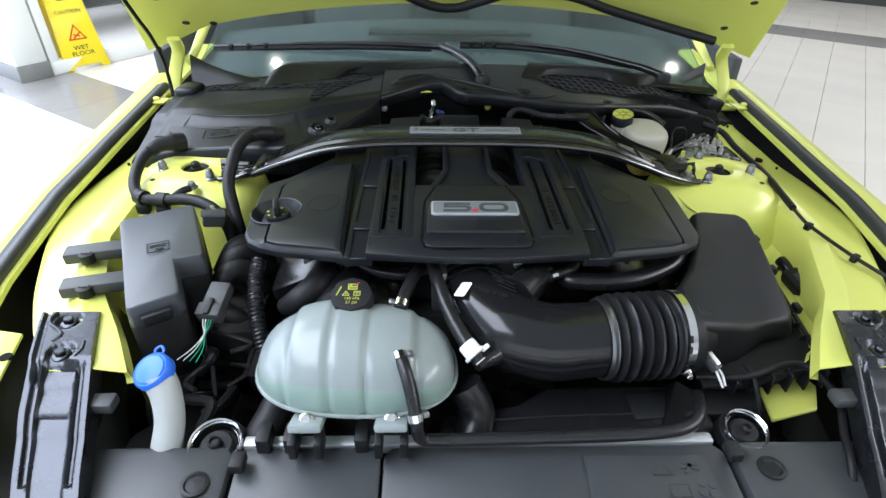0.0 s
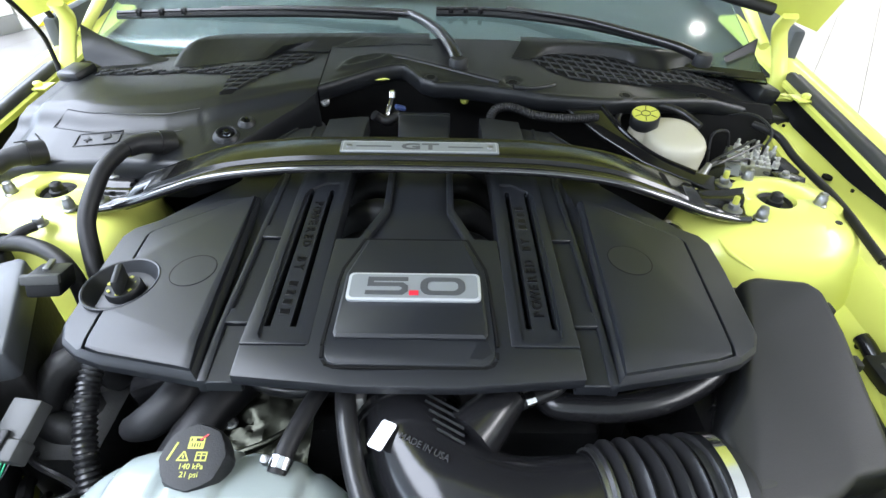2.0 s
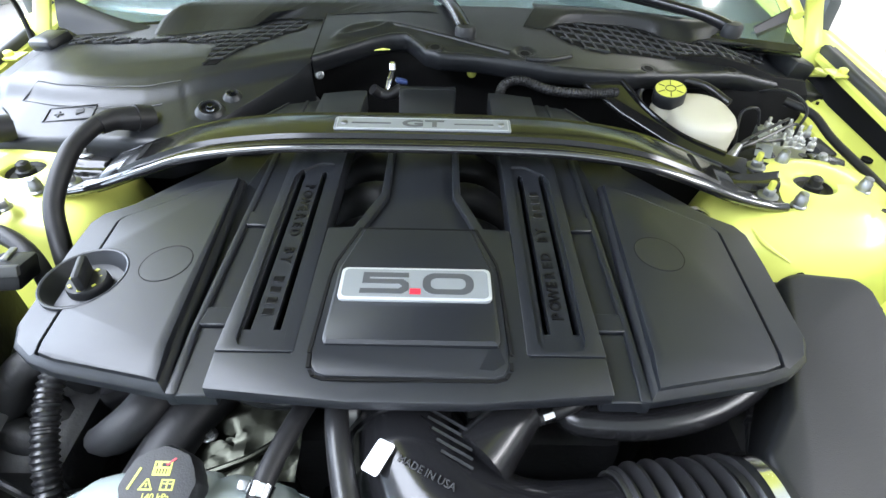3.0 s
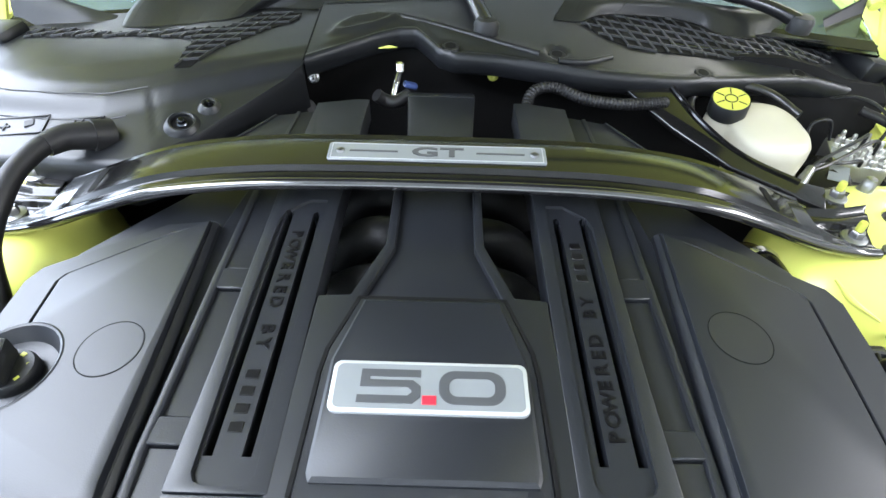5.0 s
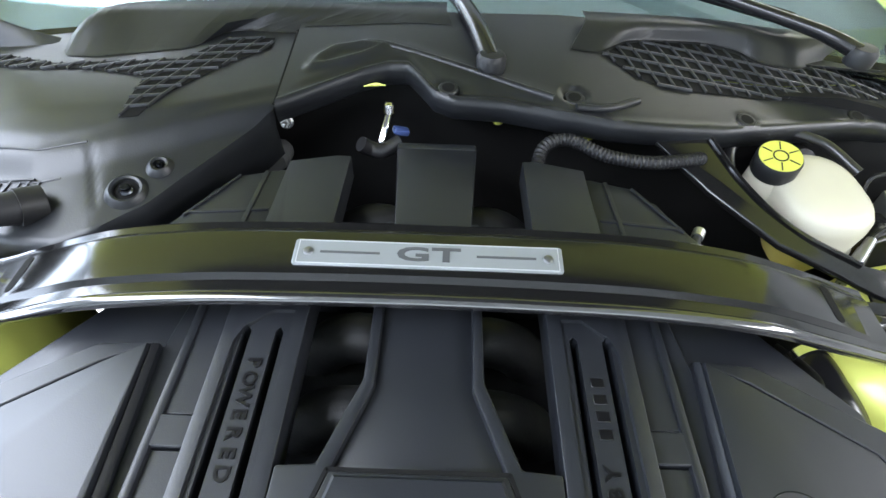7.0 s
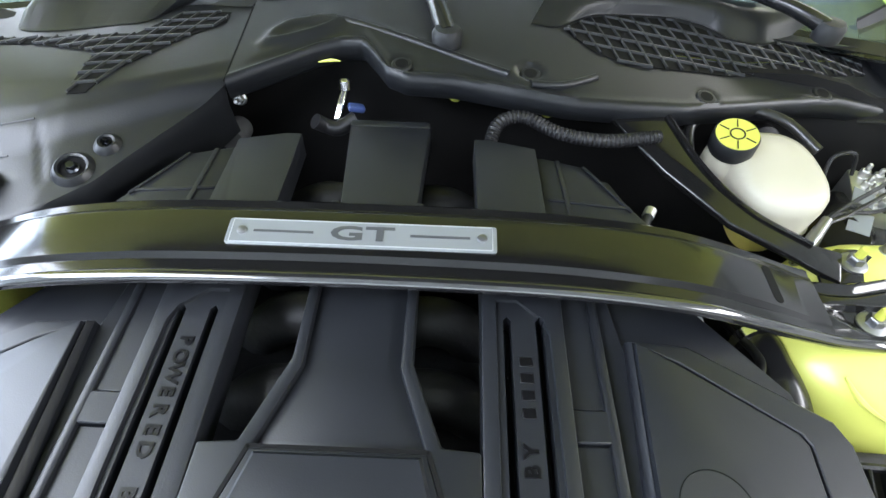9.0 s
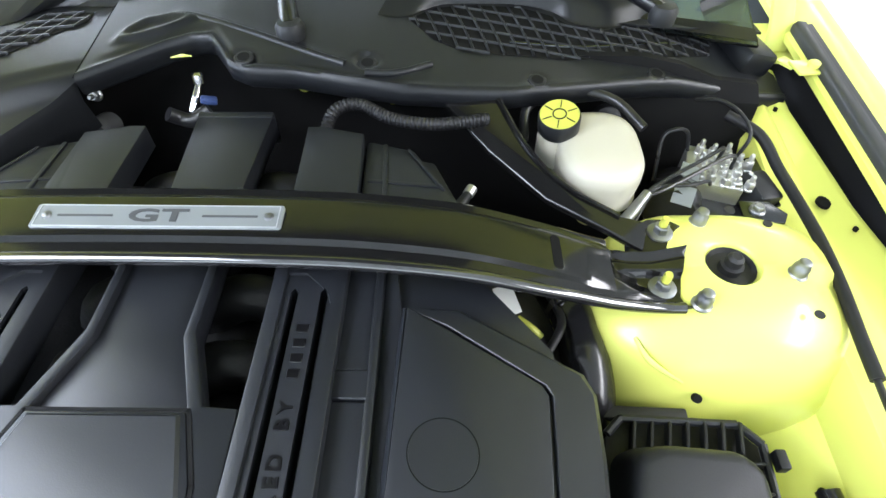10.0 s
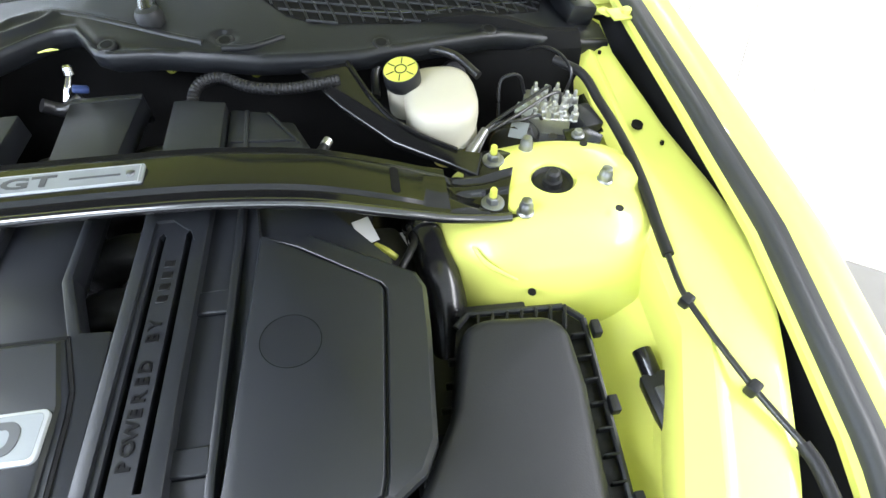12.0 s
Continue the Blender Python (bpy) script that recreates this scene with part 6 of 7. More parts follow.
part("cuff", tube(B(), [(0.268, 0.600, 0.838), (0.285, 0.602, 0.838), (0.305, 0.606, 0.838)], 0.061, 32, 3), PLASTIC, intake)
for x, y, r in ((0.181, 0.590, 0.0575), (0.290, 0.603, 0.0622)):
    m = Matrix.Translation((x, y, 0.839)) @ Vector((1, 0.08, 0)).to_track_quat("Z", "Y").to_matrix().to_4x4()
    c = part("clamp", lathe(B(), [(r - 0.001, -0.0055), (r + 0.0012, -0.0055), (r + 0.0012, 0.0055), (r - 0.001, 0.0055)], m, 40), CHROME if r > 0.06 else STEEL, intake, "bright steel hose clamp" if r > 0.06 else "")
    if r > 0.06:
        part("clamp_screw", hexnut(B(), (x + 0.002, y - r - 0.004, 0.825), 0.005, 0.008, 0.006, 0, (90, 0, 0)), CHROME, c)
        for da in (20, 34):
            a = radians(da)
            part("clamp_slot", box(B(), (x, y - (r + 0.0016) * math.cos(a), 0.839 + (r + 0.0016) * math.sin(a)), (0.0045, 0.002, 0.010), (-da, 0, 0), 0.0005), DEEP, c)
part("port", tube(B(), [(0.062, 0.640, 0.880), (0.085, 0.665, 0.884), (0.105, 0.685, 0.885)], [0.030, 0.024, 0.018], 18), SMOOTH, intake)
part("drain_stub", tube(B(), [(0.030, 0.565, 0.842), (0.012, 0.545, 0.846), (-0.004, 0.532, 0.845)], [0.022, 0.013, 0.009], 16), SMOOTH, intake)
part("label", join(B(), prism(bmesh.new(), rounded(-0.010, -0.014, 0.010, 0.014, 0.003), 0, 0.0006), pose(-0.019, 0.634, 0.8955, 16, -24, -38)), WHITE, intake, "small white diamond label")
for k in range(5):
    part("moulded_line", join(B(), box(bmesh.new(), (0, 0, 0), (0.045 - 0.004 * k, 0.0022, 0.0010)), pose(0.036 + 0.002 * k, 0.664 - 0.0085 * k, 0.9045 - 0.0008 * k, 12, 6, -28)), PLASTIC, intake)
part("moulded_words", letters(B(), "MADE IN USA", 0.0085, pose(0.020, 0.618, 0.9030, 18, -4, -30), 0.0005), PLASTIC, intake)
for x in (-0.035, 0.072):
    part("throttle_bolt", hexnut(B(), (x, 0.712, 0.884), 0.006, 0.006, 0.009, 0, (60, 0, 0)), CHROME, intake)
tb = thing("throttle_body", (0.018, 0.765, 0.79), "cast aluminium throttle body under the cover", "throttle body")
part("housing", box(B(), (0.018, 0.755, 0.845), (0.125, 0.045, 0.115), bev=0.012), CAST, tb)
part("motor", box(B(), (-0.052, 0.70, 0.855), (0.024, 0.05, 0.075), bev=0.006), CAST, tb)

# air cleaner box
air = thing("air_cleaner", (0.46, 0.74, 0.60), "large black plastic air cleaner box", "air cleaner")


def zlid(x, y):
    return 0.900 - max(0.0, 0.845 - y) * (0.05 + 0.27 * smoothstep(0.33, 0.48, x)) - 0.010 * smoothstep(0.46, 0.55, x)


def zrim(x, y):
    return 0.831 - 0.15 * max(0.0, 0.90 - y)


rim = [(0.405, 0.896), (0.420, 0.911), (0.528, 0.906), (0.547, 0.888), (0.545, 0.78), (0.541, 0.62), (0.525, 0.585), (0.40, 0.560), (0.34, 0.560), (0.345, 0.70), (0.385, 0.80)]
part("base", prism(B(), [(0.42, 0.87), (0.52, 0.87), (0.522, 0.80), (0.515, 0.60), (0.36, 0.57), (0.37, 0.75)], 0.58, lambda x, y: zrim(x, y) - 0.012, 0.008), PLASTIC, air)
part("rim", prism(B(), rim, lambda x, y: zrim(x, y) - 0.018, lambda x, y: zrim(x, y) - 0.010, 0.002), DEEP, air)
bm = B()
for (x0, y0), (x1, y1) in zip(rim[:8], rim[1:8]):
    tube(bm, [(x0, y0, zrim(x0, y0) - 0.004), ((x0 + x1) / 2, (y0 + y1) / 2, zrim((x0 + x1) / 2, (y0 + y1) / 2) - 0.004), (x1, y1, zrim(x1, y1) - 0.004)], 0.0042, 8, 2)
part("rim_lip", bm, COVER, air)
lid = [(0.402, 0.874), (0.425, 0.884), (0.502, 0.879), (0.522, 0.862), (0.528, 0.80), (0.522, 0.655), (0.510, 0.638), (0.455, 0.628), (0.405, 0.595), (0.302, 0.562), (0.297, 0.645), (0.335, 0.690), (0.380, 0.78)]
tmp = bmesh.new()
n = len(lid)
lo = [tmp.verts.new((x, y, zrim(x, y) - 0.002)) for x, y in lid]
lc = (0.45, 0.74)
hi = []
for x, y in lid:
    k = 0.76 if x > 0.46 else 0.92 if x > 0.36 else 0.97
    xx, yy = lc[0] + (x - lc[0]) * k, lc[1] + (y - lc[1]) * (0.83 if y > 0.79 else 0.97)
    hi.append(tmp.verts.new((xx, yy, zlid(xx, yy))))
tmp.faces.new(list(reversed(lo)))
tmp.faces.new(hi)
for i in range(n):
    tmp.faces.new((lo[i], lo[(i + 1) % n], hi[(i + 1) % n], hi[i]))
bmesh.ops.recalc_face_normals(tmp, faces=tmp.faces)
bevel_all(tmp, tmp.edges[:], 0.010, 4, 25)
part("lid", join(B(), tmp), PLASTIC, air, smooth=50)
part("outlet", tube(B(), [(0.300, 0.605, 0.838), (0.325, 0.613, 0.834), (0.36, 0.625, 0.82)], [0.054, 0.046, 0.026], 28), PLASTIC, air)
for k in range(7):
    x = 0.428 + 0.0165 * k
    part("rib", box(B(), (x, 0.892, 0.8265), (0.0035, 0.030, 0.012), (0, 0, -14), 0.001, 1), PLASTIC, air)
for k in range(11):
    y = 0.62 + 0.025 * k
    part("rib", box(B(), (0.5365, y, zrim(0.55, y) - 0.005), (0.016, 0.003, 0.012), (0, 0, 0), 0.001, 1), PLASTIC, air)
for k in range(9):
    y = 0.66 + 0.025 * k
    part("rib", box(B(), (0.366 + 0.045 * smoothstep(0.7, 0.9, y), y, zrim(0.4, y) - 0.008), (0.03, 0.003, 0.016), (0, 0, 0), 0.001, 1), PLASTIC, air)
for k in range(6):
    part("rib", box(B(), (0.385 + 0.03 * k, 0.562 + 0.004 * k, 0.768), (0.004, 0.02, 0.035), bev=0.001, seg=1), PLASTIC, air)
for x, y in ((0.556, 0.872), (0.551, 0.79), (0.549, 0.70)):
    part("latch", box(B(), (x, y, zrim(x, y) + 0.002), (0.010, 0.018, 0.013), bev=0.002), PLASTIC, air)
part("front_ledge", box(B(), (0.325, 0.545, 0.745), (0.20, 0.05, 0.02), (0, 0, 4), 0.005), PLASTIC, air)
bm = B()
prism(bm, [(-0.060, 0.485), (0.330, 0.485), (0.345, 0.500), (0.342, 0.570), (0.325, 0.580), (0.110, 0.578), (0.060, 0.545), (-0.050, 0.530)], 0.66, lambda x, y: 0.752 + 0.05 * (y - 0.53), 0.014, 4)
part("snorkel", bm, SMOOTH, air)
part("snorkel_seam", tube(B(), [(-0.03, 0.512, 0.7505), (0.10, 0.522, 0.751), (0.22, 0.525, 0.7515), (0.325, 0.525, 0.7515)], 0.0022, 8), SMOOTH, air)
plug = thing("airflow_sensor_plug", (0.325, 0.575, 0.80), "grey airflow sensor plug with pale wires", "plug")
PGM = pose(0.330, 0.556, 0.830, 25, 0, 32)
part("body", join(B(), box(bmesh.new(), (0, 0, 0), (0.014, 0.034, 0.013), bev=0.002), PGM), GREYCON, plug)
part("latch", join(B(), box(bmesh.new(), (0, -0.002, 0.008), (0.008, 0.020, 0.004), bev=0.001), PGM), CAST, plug)
part("collar", join(B(), box(bmesh.new(), (0, 0.022, 0.002), (0.022, 0.014, 0.020), bev=0.003), PGM), PLASTIC, plug)
hose("front_harness", [(0.330, 0.570, 0.780), (0.390, 0.552, 0.800), (0.460, 0.572, 0.802), (0.492, 0.567, 0.802), (0.503, 0.536, 0.800), (0.500, 0.501, 0.797), (0.481, 0.459, 0.790), (0.467, 0.421, 0.786), (0.462, 0.39, 0.76)], 0.0052, RUBBER, "black taped harness across the bay's front corner", category="cable")
hose("harness_strap", [(0.404, 0.580, 0.795), (0.408, 0.556, 0.790), (0.412, 0.530, 0.760), (0.415, 0.515, 0.72)], 0.0040, RUBBER, "black strap hanging beside the yellow rail", category="cable")
for dx in (-0.003, 0.003):
    part("wire", join(B(), tube(bmesh.new(), [(dx, -0.016, 0), (dx * 1.4, -0.026, -0.003), (dx, -0.040, -0.010)], 0.0016, 6), PGM), WIREW, plug)

# fuse box
fuse = thing("fuse_box", (-0.49, 0.72, 0.74), "dark grey plastic fuse box with a notched lid", "fuse box")
ftop = [(-0.599, 0.822), (-0.592, 0.832), (-0.500, 0.884), (-0.488, 0.880), (-0.421, 0.728), (-0.426, 0.722), (-0.460, 0.711), (-0.424, 0.636), (-0.428, 0.628), (-0.482, 0.594), (-0.490, 0.598)]
part("base", prism(B(), [(x * 1.0, y) for x, y in ftop], 0.74, 0.858, 0.006), DEEP, fuse)
fl = part("lid", prism(B(), ftop, 0.856, lambda x, y: 0.8945 - 0.004 * smoothstep(0.7, 0.58, y), 0.004, 3, inset=0.003), FUSELID, fuse)
bm = B()
for dx, dy, w, h in ((0, 0.013, 0.034, 0.0015), (0, -0.013, 0.034, 0.0015), (0.016, 0, 0.0015, 0.026), (-0.016, 0, 0.0015, 0.026), (0, 0.006, 0.024, 0.0015), (0, 0.001, 0.024, 0.0015), (0.002, -0.006, 0.012, 0.006)):
    tmp = bmesh.new()
    box(tmp, (dx, dy, 0), (w, h, 0.001))
    join(bm, tmp, pose(-0.500, 0.745, 0.8950, 0, 0, 24))
part("moulded_label", bm, PLASTIC, fl)
part("front_latch", box(B(), (-0.452, 0.607, 0.868), (0.040, 0.010, 0.018), (0, 0, 32), 0.002), PLASTIC, fuse)
for x, y, z in ((-0.615, 0.770, 0.868), (-0.580, 0.690, 0.862)):
    t = part("arm", box(B(), (x, y, z), (0.095, 0.032, 0.020), (0, 0, 14), 0.004), GREYCON, fuse)
    part("arm_clip", lathe(B(), [(0.012, -0.01), (0.012, 0.006), (0.007, 0.008), (0.0005, 0.004)], pose(x - 0.008, y - 0.017, z + 0.002), 14), PLASTIC, t)

# washer filler
wash = thing("washer_filler", (-0.385, 0.44, 0.62), "white washer filler neck with a blue cap", "washer filler")
part("neck", tube(B(), [(-0.412, 0.446, 0.62), (-0.412, 0.449, 0.70), (-0.412, 0.460, 0.755), (-0.405, 0.482, 0.800), (-0.408, 0.498, 0.832), (-0.418, 0.510, 0.853)], [0.022, 0.021, 0.020, 0.0185, 0.0190, 0.0205], 20), CLOUD, wash)
WM = pose(-0.421, 0.513, 0.854, 20, -14, 0) @ Matrix.Scale(0.92, 4)
wc = part("cap", lathe(B(), [(0.0255, -0.006), (0.027, -0.004), (0.027, 0.010), (0.024, 0.014), (0.021, 0.0125), (0.0205, 0.0145), (0.016, 0.016), (0.0005, 0.0165)], WM, 36), BLUE, wash, "bright blue snap cap")
part("tether", join(B(), tube(bmesh.new(), [(-0.004, 0.026, 0.002), (-0.004, 0.034, 0.006), (0.004, 0.038, 0.006), (0.008, 0.032, 0.004), (0.004, 0.026, 0.002)], 0.002, 6), WM), BLUE, wc)

# wiring around the fuse box
hose("battery_cable", [(-0.600, 1.100, 0.922), (-0.632, 1.078, 0.920), (-0.648, 1.035, 0.905), (-0.645, 0.985, 0.884), (-0.622, 0.952, 0.870), (-0.575, 0.938, 0.872), (-0.523, 0.926, 0.880), (-0.475, 0.905, 0.878), (-0.442, 0.880, 0.860), (-0.420, 0.850, 0.820), (-0.40, 0.82, 0.76)], [0.0108, 0.0108, 0.0112, 0.0106, 0.0112, 0.0108, 0.0114, 0.0108, 0.0110, 0.0108, 0.0108], RUBBER, "thick black taped battery cable", category="cable")
hose("battery_cable", [(-0.400, 1.108, 0.938), (-0.428, 1.080, 0.948), (-0.444, 1.035, 0.942), (-0.449, 0.995, 0.926), (-0.450, 0.955, 0.900), (-0.440, 0.925, 0.870), (-0.425, 0.895, 0.835), (-0.41, 0.87, 0.78)], [0.0116, 0.0120, 0.0114, 0.0120, 0.0116, 0.0120, 0.0116, 0.0116], RUBBER, "thick black sleeved battery cable", category="cable")
for pts in ([(-0.590, 1.116, 0.915), (-0.606, 1.098, 0.920), (-0.626, 1.083, 0.921), (-0.638, 1.062, 0.915)], [(-0.388, 1.122, 0.930), (-0.402, 1.106, 0.938), (-0.420, 1.090, 0.945), (-0.432, 1.070, 0.947)]):
    bt = thing("cable_boot", pts[0], "black rubber boot over a battery cable end", "cable boot", "cable boots")
    part("boot_body", tube(B(), pts, [0.0180, 0.0170, 0.0150, 0.0132], 14), RUBBER, bt)
    part("boot_lip", tube(B(), [pts[0], pts[1]], 0.0190, 14, 2), RUBBER, bt)
for x, y, z, a in ((-0.575, 0.938, 0.872, 10), (-0.620, 0.952, 0.870, 30)):
    hc = thing("cable_clip", (x, y, z - 0.02), "black plastic cable clip", "cable clip", "cable clips")
    part("collar", join(B(), lathe(bmesh.new(), [(0.0125, -0.010), (0.0150, -0.010), (0.0150, 0.010), (0.0125, 0.010)], pose(0, 0, 0, 0, 90, 0), 18), pose(x, y, z, 0, 0, -a)), PLASTIC, hc)
    part("foot", box(B(), (x, y - 0.006, z - 0.020), (0.024, 0.018, 0.022), bev=0.004), PLASTIC, hc)
clip_stud = thing("stud_clip", (-0.526, 0.964, 0.875), "grey nut over a black clip on the tower", "clip")
part("nut", hexnut(B(), (-0.526, 0.966, 0.884), 0.008, 0.010, 0.011, 0.0), STEEL, clip_stud)
part("sleeve", tube(B(), [(-0.528, 0.960, 0.886), (-0.540, 0.945, 0.886), (-0.552, 0.930, 0.880)], 0.007, 10), RUBBER, clip_stud)
cn = thing("lever_connector", (-0.432, 0.845, 0.87), "black connector with a bright locking lever", "connector")
CNM = pose(-0.444, 0.848, 0.888, -22, 8, 14) @ Matrix.Scale(1.15, 4)
part("body", join(B(), box(bmesh.new(), (0, 0, 0), (0.032, 0.050, 0.024), bev=0.004), CNM), PLASTIC, cn)
part("lever", join(B(), box(bmesh.new(), (-0.004, 0.012, 0.013), (0.006, 0.036, 0.004), (0, 0, 8), 0.001), CNM), STEEL, cn)
part("plate", join(B(), box(bmesh.new(), (0, -0.026, 0.009), (0.034, 0.008, 0.010), bev=0.001), CNM), GREYCON, cn)
gc = thing("grey_connector", (-0.382, 0.64, 0.83), "grey wiring connector with white and green wires", "connector")
GM = pose(-0.394, 0.664, 0.846, 18, 0, -8) @ Matrix.Scale(0.92, 4)
part("body", join(B(), box(bmesh.new(), (0, 0.012, 0), (0.034, 0.046, 0.022), bev=0.002), GM), GREYCON, gc)
part("collar", join(B(), box(bmesh.new(), (0, -0.020, 0.001), (0.040, 0.024, 0.028), bev=0.003), GM), GREYCON, gc)
part("latch", join(B(), box(bmesh.new(), (0, -0.016, 0.016), (0.010, 0.030, 0.006), bev=0.002), GM), PLASTIC, gc)
for k, mat in enumerate((WIREW, WIREW, WIREG, WIREG, HOSE)):
    x = -0.010 + 0.005 * k
    part("wire", join(B(), tube(bmesh.new(), [(x, -0.030, 0), (x * 0.7, -0.042, -0.004), (x * 0.2 - 0.002, -0.054, -0.012), (x * 1.2 - 0.010, -0.072, -0.028), (x * 2.2 - 0.03, -0.085, -0.05)], 0.0010, 6), GM), mat, gc)
rng = random.Random(9)
for k in range(9):
    x, y, z = -0.42 + rng.uniform(-0.02, 0.07), 0.53 + rng.uniform(-0.03, 0.10), 0.76 + rng.uniform(-0.04, 0.05)
    hose("wiring_branch", [(x, y, z), (x + rng.uniform(-0.03, 0.03), y + rng.uniform(0.01, 0.04), z + rng.uniform(-0.02, 0.03)), (x + rng.uniform(-0.05, 0.03), y + 0.06, z - 0.01), (x + rng.uniform(-0.06, 0.02), y + 0.11, z - 0.06)], rng.choice((0.004, 0.006, 0.008)), rng.choice((RUBBER, HOSE, DEEP)), "black taped wiring branch", category="wiring", seg=8)

# ---- right rear corner ----
res = thing("brake_reservoir", (0.44, 1.18, 0.83), "cream plastic brake fluid reservoir", "reservoir")
rings = []
for z, k, dx in ((0.825, 0.50, 0.010), (0.845, 0.66, 0.008), (0.874, 0.80, 0.004), (0.877, 0.95, 0.0), (0.881, 0.97, 0), (0.884, 0.93, 0), (0.912, 0.98, 0), (0.925, 0.97, 0), (0.932, 0.90, 0), (0.9355, 0.74, 0), (0.937, 0.4, 0), (0.937, 0.05, 0)):
    ring = []
    for i in range(36):
        a = 2 * math.pi * i / 36
        ca, sa = math.cos(a), math.sin(a)
        ring.append((0.4300 + dx + 0.0495 * k * math.copysign(abs(ca) ** 0.72, ca), 1.199 + 0.064 * k * math.copysign(abs(sa) ** 0.72, sa), z - 0.009))
    rings.append(ring)
part("body", loft(B(), rings[3:]), CREAM, res, smooth=50)
part("lower_bowl", loft(B(), rings[:4]), FLUID, res, "amber fluid showing through the lower bowl", smooth=50)
RM = pose(0.3835, 1.2235, 0.925, 10, -6, 0)
part("neck", lathe(B(), [(0.026, -0.045), (0.024, -0.012), (0.021, -0.006), (0.021, 0.006), (0.0005, 0.006)], RM, 24), CREAM, res)
rc = part("cap", lathe(B(), [(0.0235, 0.0), (0.0245, 0.002), (0.0245, 0.020), (0.023, 0.0225), (0.0005, 0.0225)], RM, 32), PLASTIC, res, "black cap with a yellow printed top")
part("cap_print", lathe(B(), [(0.0225, 0.0222), (0.0225, 0.0232), (0.0005, 0.0232)], RM, 32), YELLOW, rc)
bm = B()
lathe(bm, [(0.0082, 0.0230), (0.0082, 0.0238), (0.0068, 0.0238), (0.0068, 0.0230)], RM, 24)
part("cap_circle", bm, PLASTIC, rc)
for k in range(6):
    a = 2 * math.pi * k / 6 + 0.3
    part("cap_mark", join(B(), box(bmesh.new(), (0.0155 * math.cos(a), 0.0155 * math.sin(a), 0.0235), (0.011, 0.0012, 0.0006), (0, 0, math.degrees(a))), RM), PLASTIC, rc)
hose("servo_hose", [(0.345, 1.225, 0.905), (0.352, 1.265, 0.925), (0.40, 1.285, 0.935), (0.455, 1.270, 0.932), (0.487, 1.230, 0.920)], 0.006, HOSE, "black hose looping behind the brake reservoir")
absu = thing("abs_unit", (0.575, 1.225, 0.76), "cast aluminium brake control block with pipes", "brake unit")
part("block", box(B(), (0.588, 1.222, 0.828), (0.070, 0.070, 0.080), (0, 0, -18), 0.004), CAST, absu)
part("control_box", box(B(), (0.580, 1.172, 0.812), (0.074, 0.036, 0.064), (0, 0, -18), 0.004), SMOOTH, absu)
part("motor", lathe(B(), [(0.033, -0.05), (0.036, -0.045), (0.036, 0.02), (0.030, 0.03), (0.0005, 0.03)], pose(0.534, 1.186, 0.835, 70, 0, -25), 28), SMOOTH, absu)
part("label", box(B(), (0.533, 1.166, 0.8720), (0.024, 0.026, 0.0012), (20, 0, -25)), PLATE, absu, "pale blank label")
part("label", box(B(), (0.548, 1.200, 0.8790), (0.024, 0.022, 0.0012), (8, 10, -25)), PLATE, absu, "pale blank label")
rng = random.Random(2)
for k in range(18):
    c, r = k % 5, k // 5
    x, y = 0.563 + 0.0135 * c + 0.005 * r + rng.uniform(-0.002, 0.002), 1.200 + 0.0165 * r - 0.004 * c + rng.uniform(-0.002, 0.002)
    part("fitting", hexnut(B(), (x, y, 0.866), 0.0062, rng.uniform(0.004, 0.011), 0.0066, 0.0030), CAST, absu)
pipes = (
    [(0.590, 1.226, 0.872), (0.588, 1.222, 0.897), (0.574, 1.210, 0.902), (0.548, 1.193, 0.900), (0.510, 1.171, 0.895), (0.484, 1.155, 0.887), (0.455, 1.122, 0.872)],
    [(0.604, 1.214, 0.872), (0.600, 1.212, 0.893), (0.580, 1.202, 0.898), (0.546, 1.182, 0.894), (0.506, 1.160, 0.889), (0.474, 1.146, 0.881), (0.440, 1.108, 0.866)],
    [(0.570, 1.185, 0.872), (0.560, 1.176, 0.886), (0.533, 1.165, 0.890), (0.498, 1.163, 0.888), (0.484, 1.150, 0.882), (0.462, 1.118, 0.866)],
    [(0.560, 1.248, 0.872), (0.552, 1.252, 0.898), (0.535, 1.250, 0.903), (0.522, 1.247, 0.893), (0.518, 1.227, 0.86), (0.515, 1.20, 0.82)],
    [(0.615, 1.232, 0.872), (0.622, 1.237, 0.905), (0.614, 1.264, 0.918), (0.596, 1.290, 0.918), (0.575, 1.31, 0.905)],
)
for q in pipes:
    part("brake_pipe", tube(B(), q, 0.0024, 8), HOSE, absu)
for q in pipes[:2]:
    part("pipe_union", tube(B(), [Vector(q[-2]), (Vector(q[-2]) + Vector(q[-1])) / 2, Vector(q[-1])], [0.0055, 0.0065, 0.0055], 10), STEEL, absu)
part("bracket", box(B(), (0.640, 1.215, 0.845), (0.04, 0.09, 0.004), (0, -20, 0), 0.001), EDGEMETAL, absu)
part("loom_plug", box(B(), (0.632, 1.19, 0.85), (0.035, 0.045, 0.045), (10, 10, 20), 0.005), PLASTIC, absu)
part("mount_plate", prism(B(), [(0.588, 1.118), (0.632, 1.118), (0.640, 1.132), (0.624, 1.152), (0.590, 1.152)], 0.874, 0.878, 0.001), EDGEMETAL, absu)
part("mount_nut", hexnut(B(), (0.606, 1.136, 0.878), 0.006, 0.006, 0.009, 0.0), STEEL, absu)
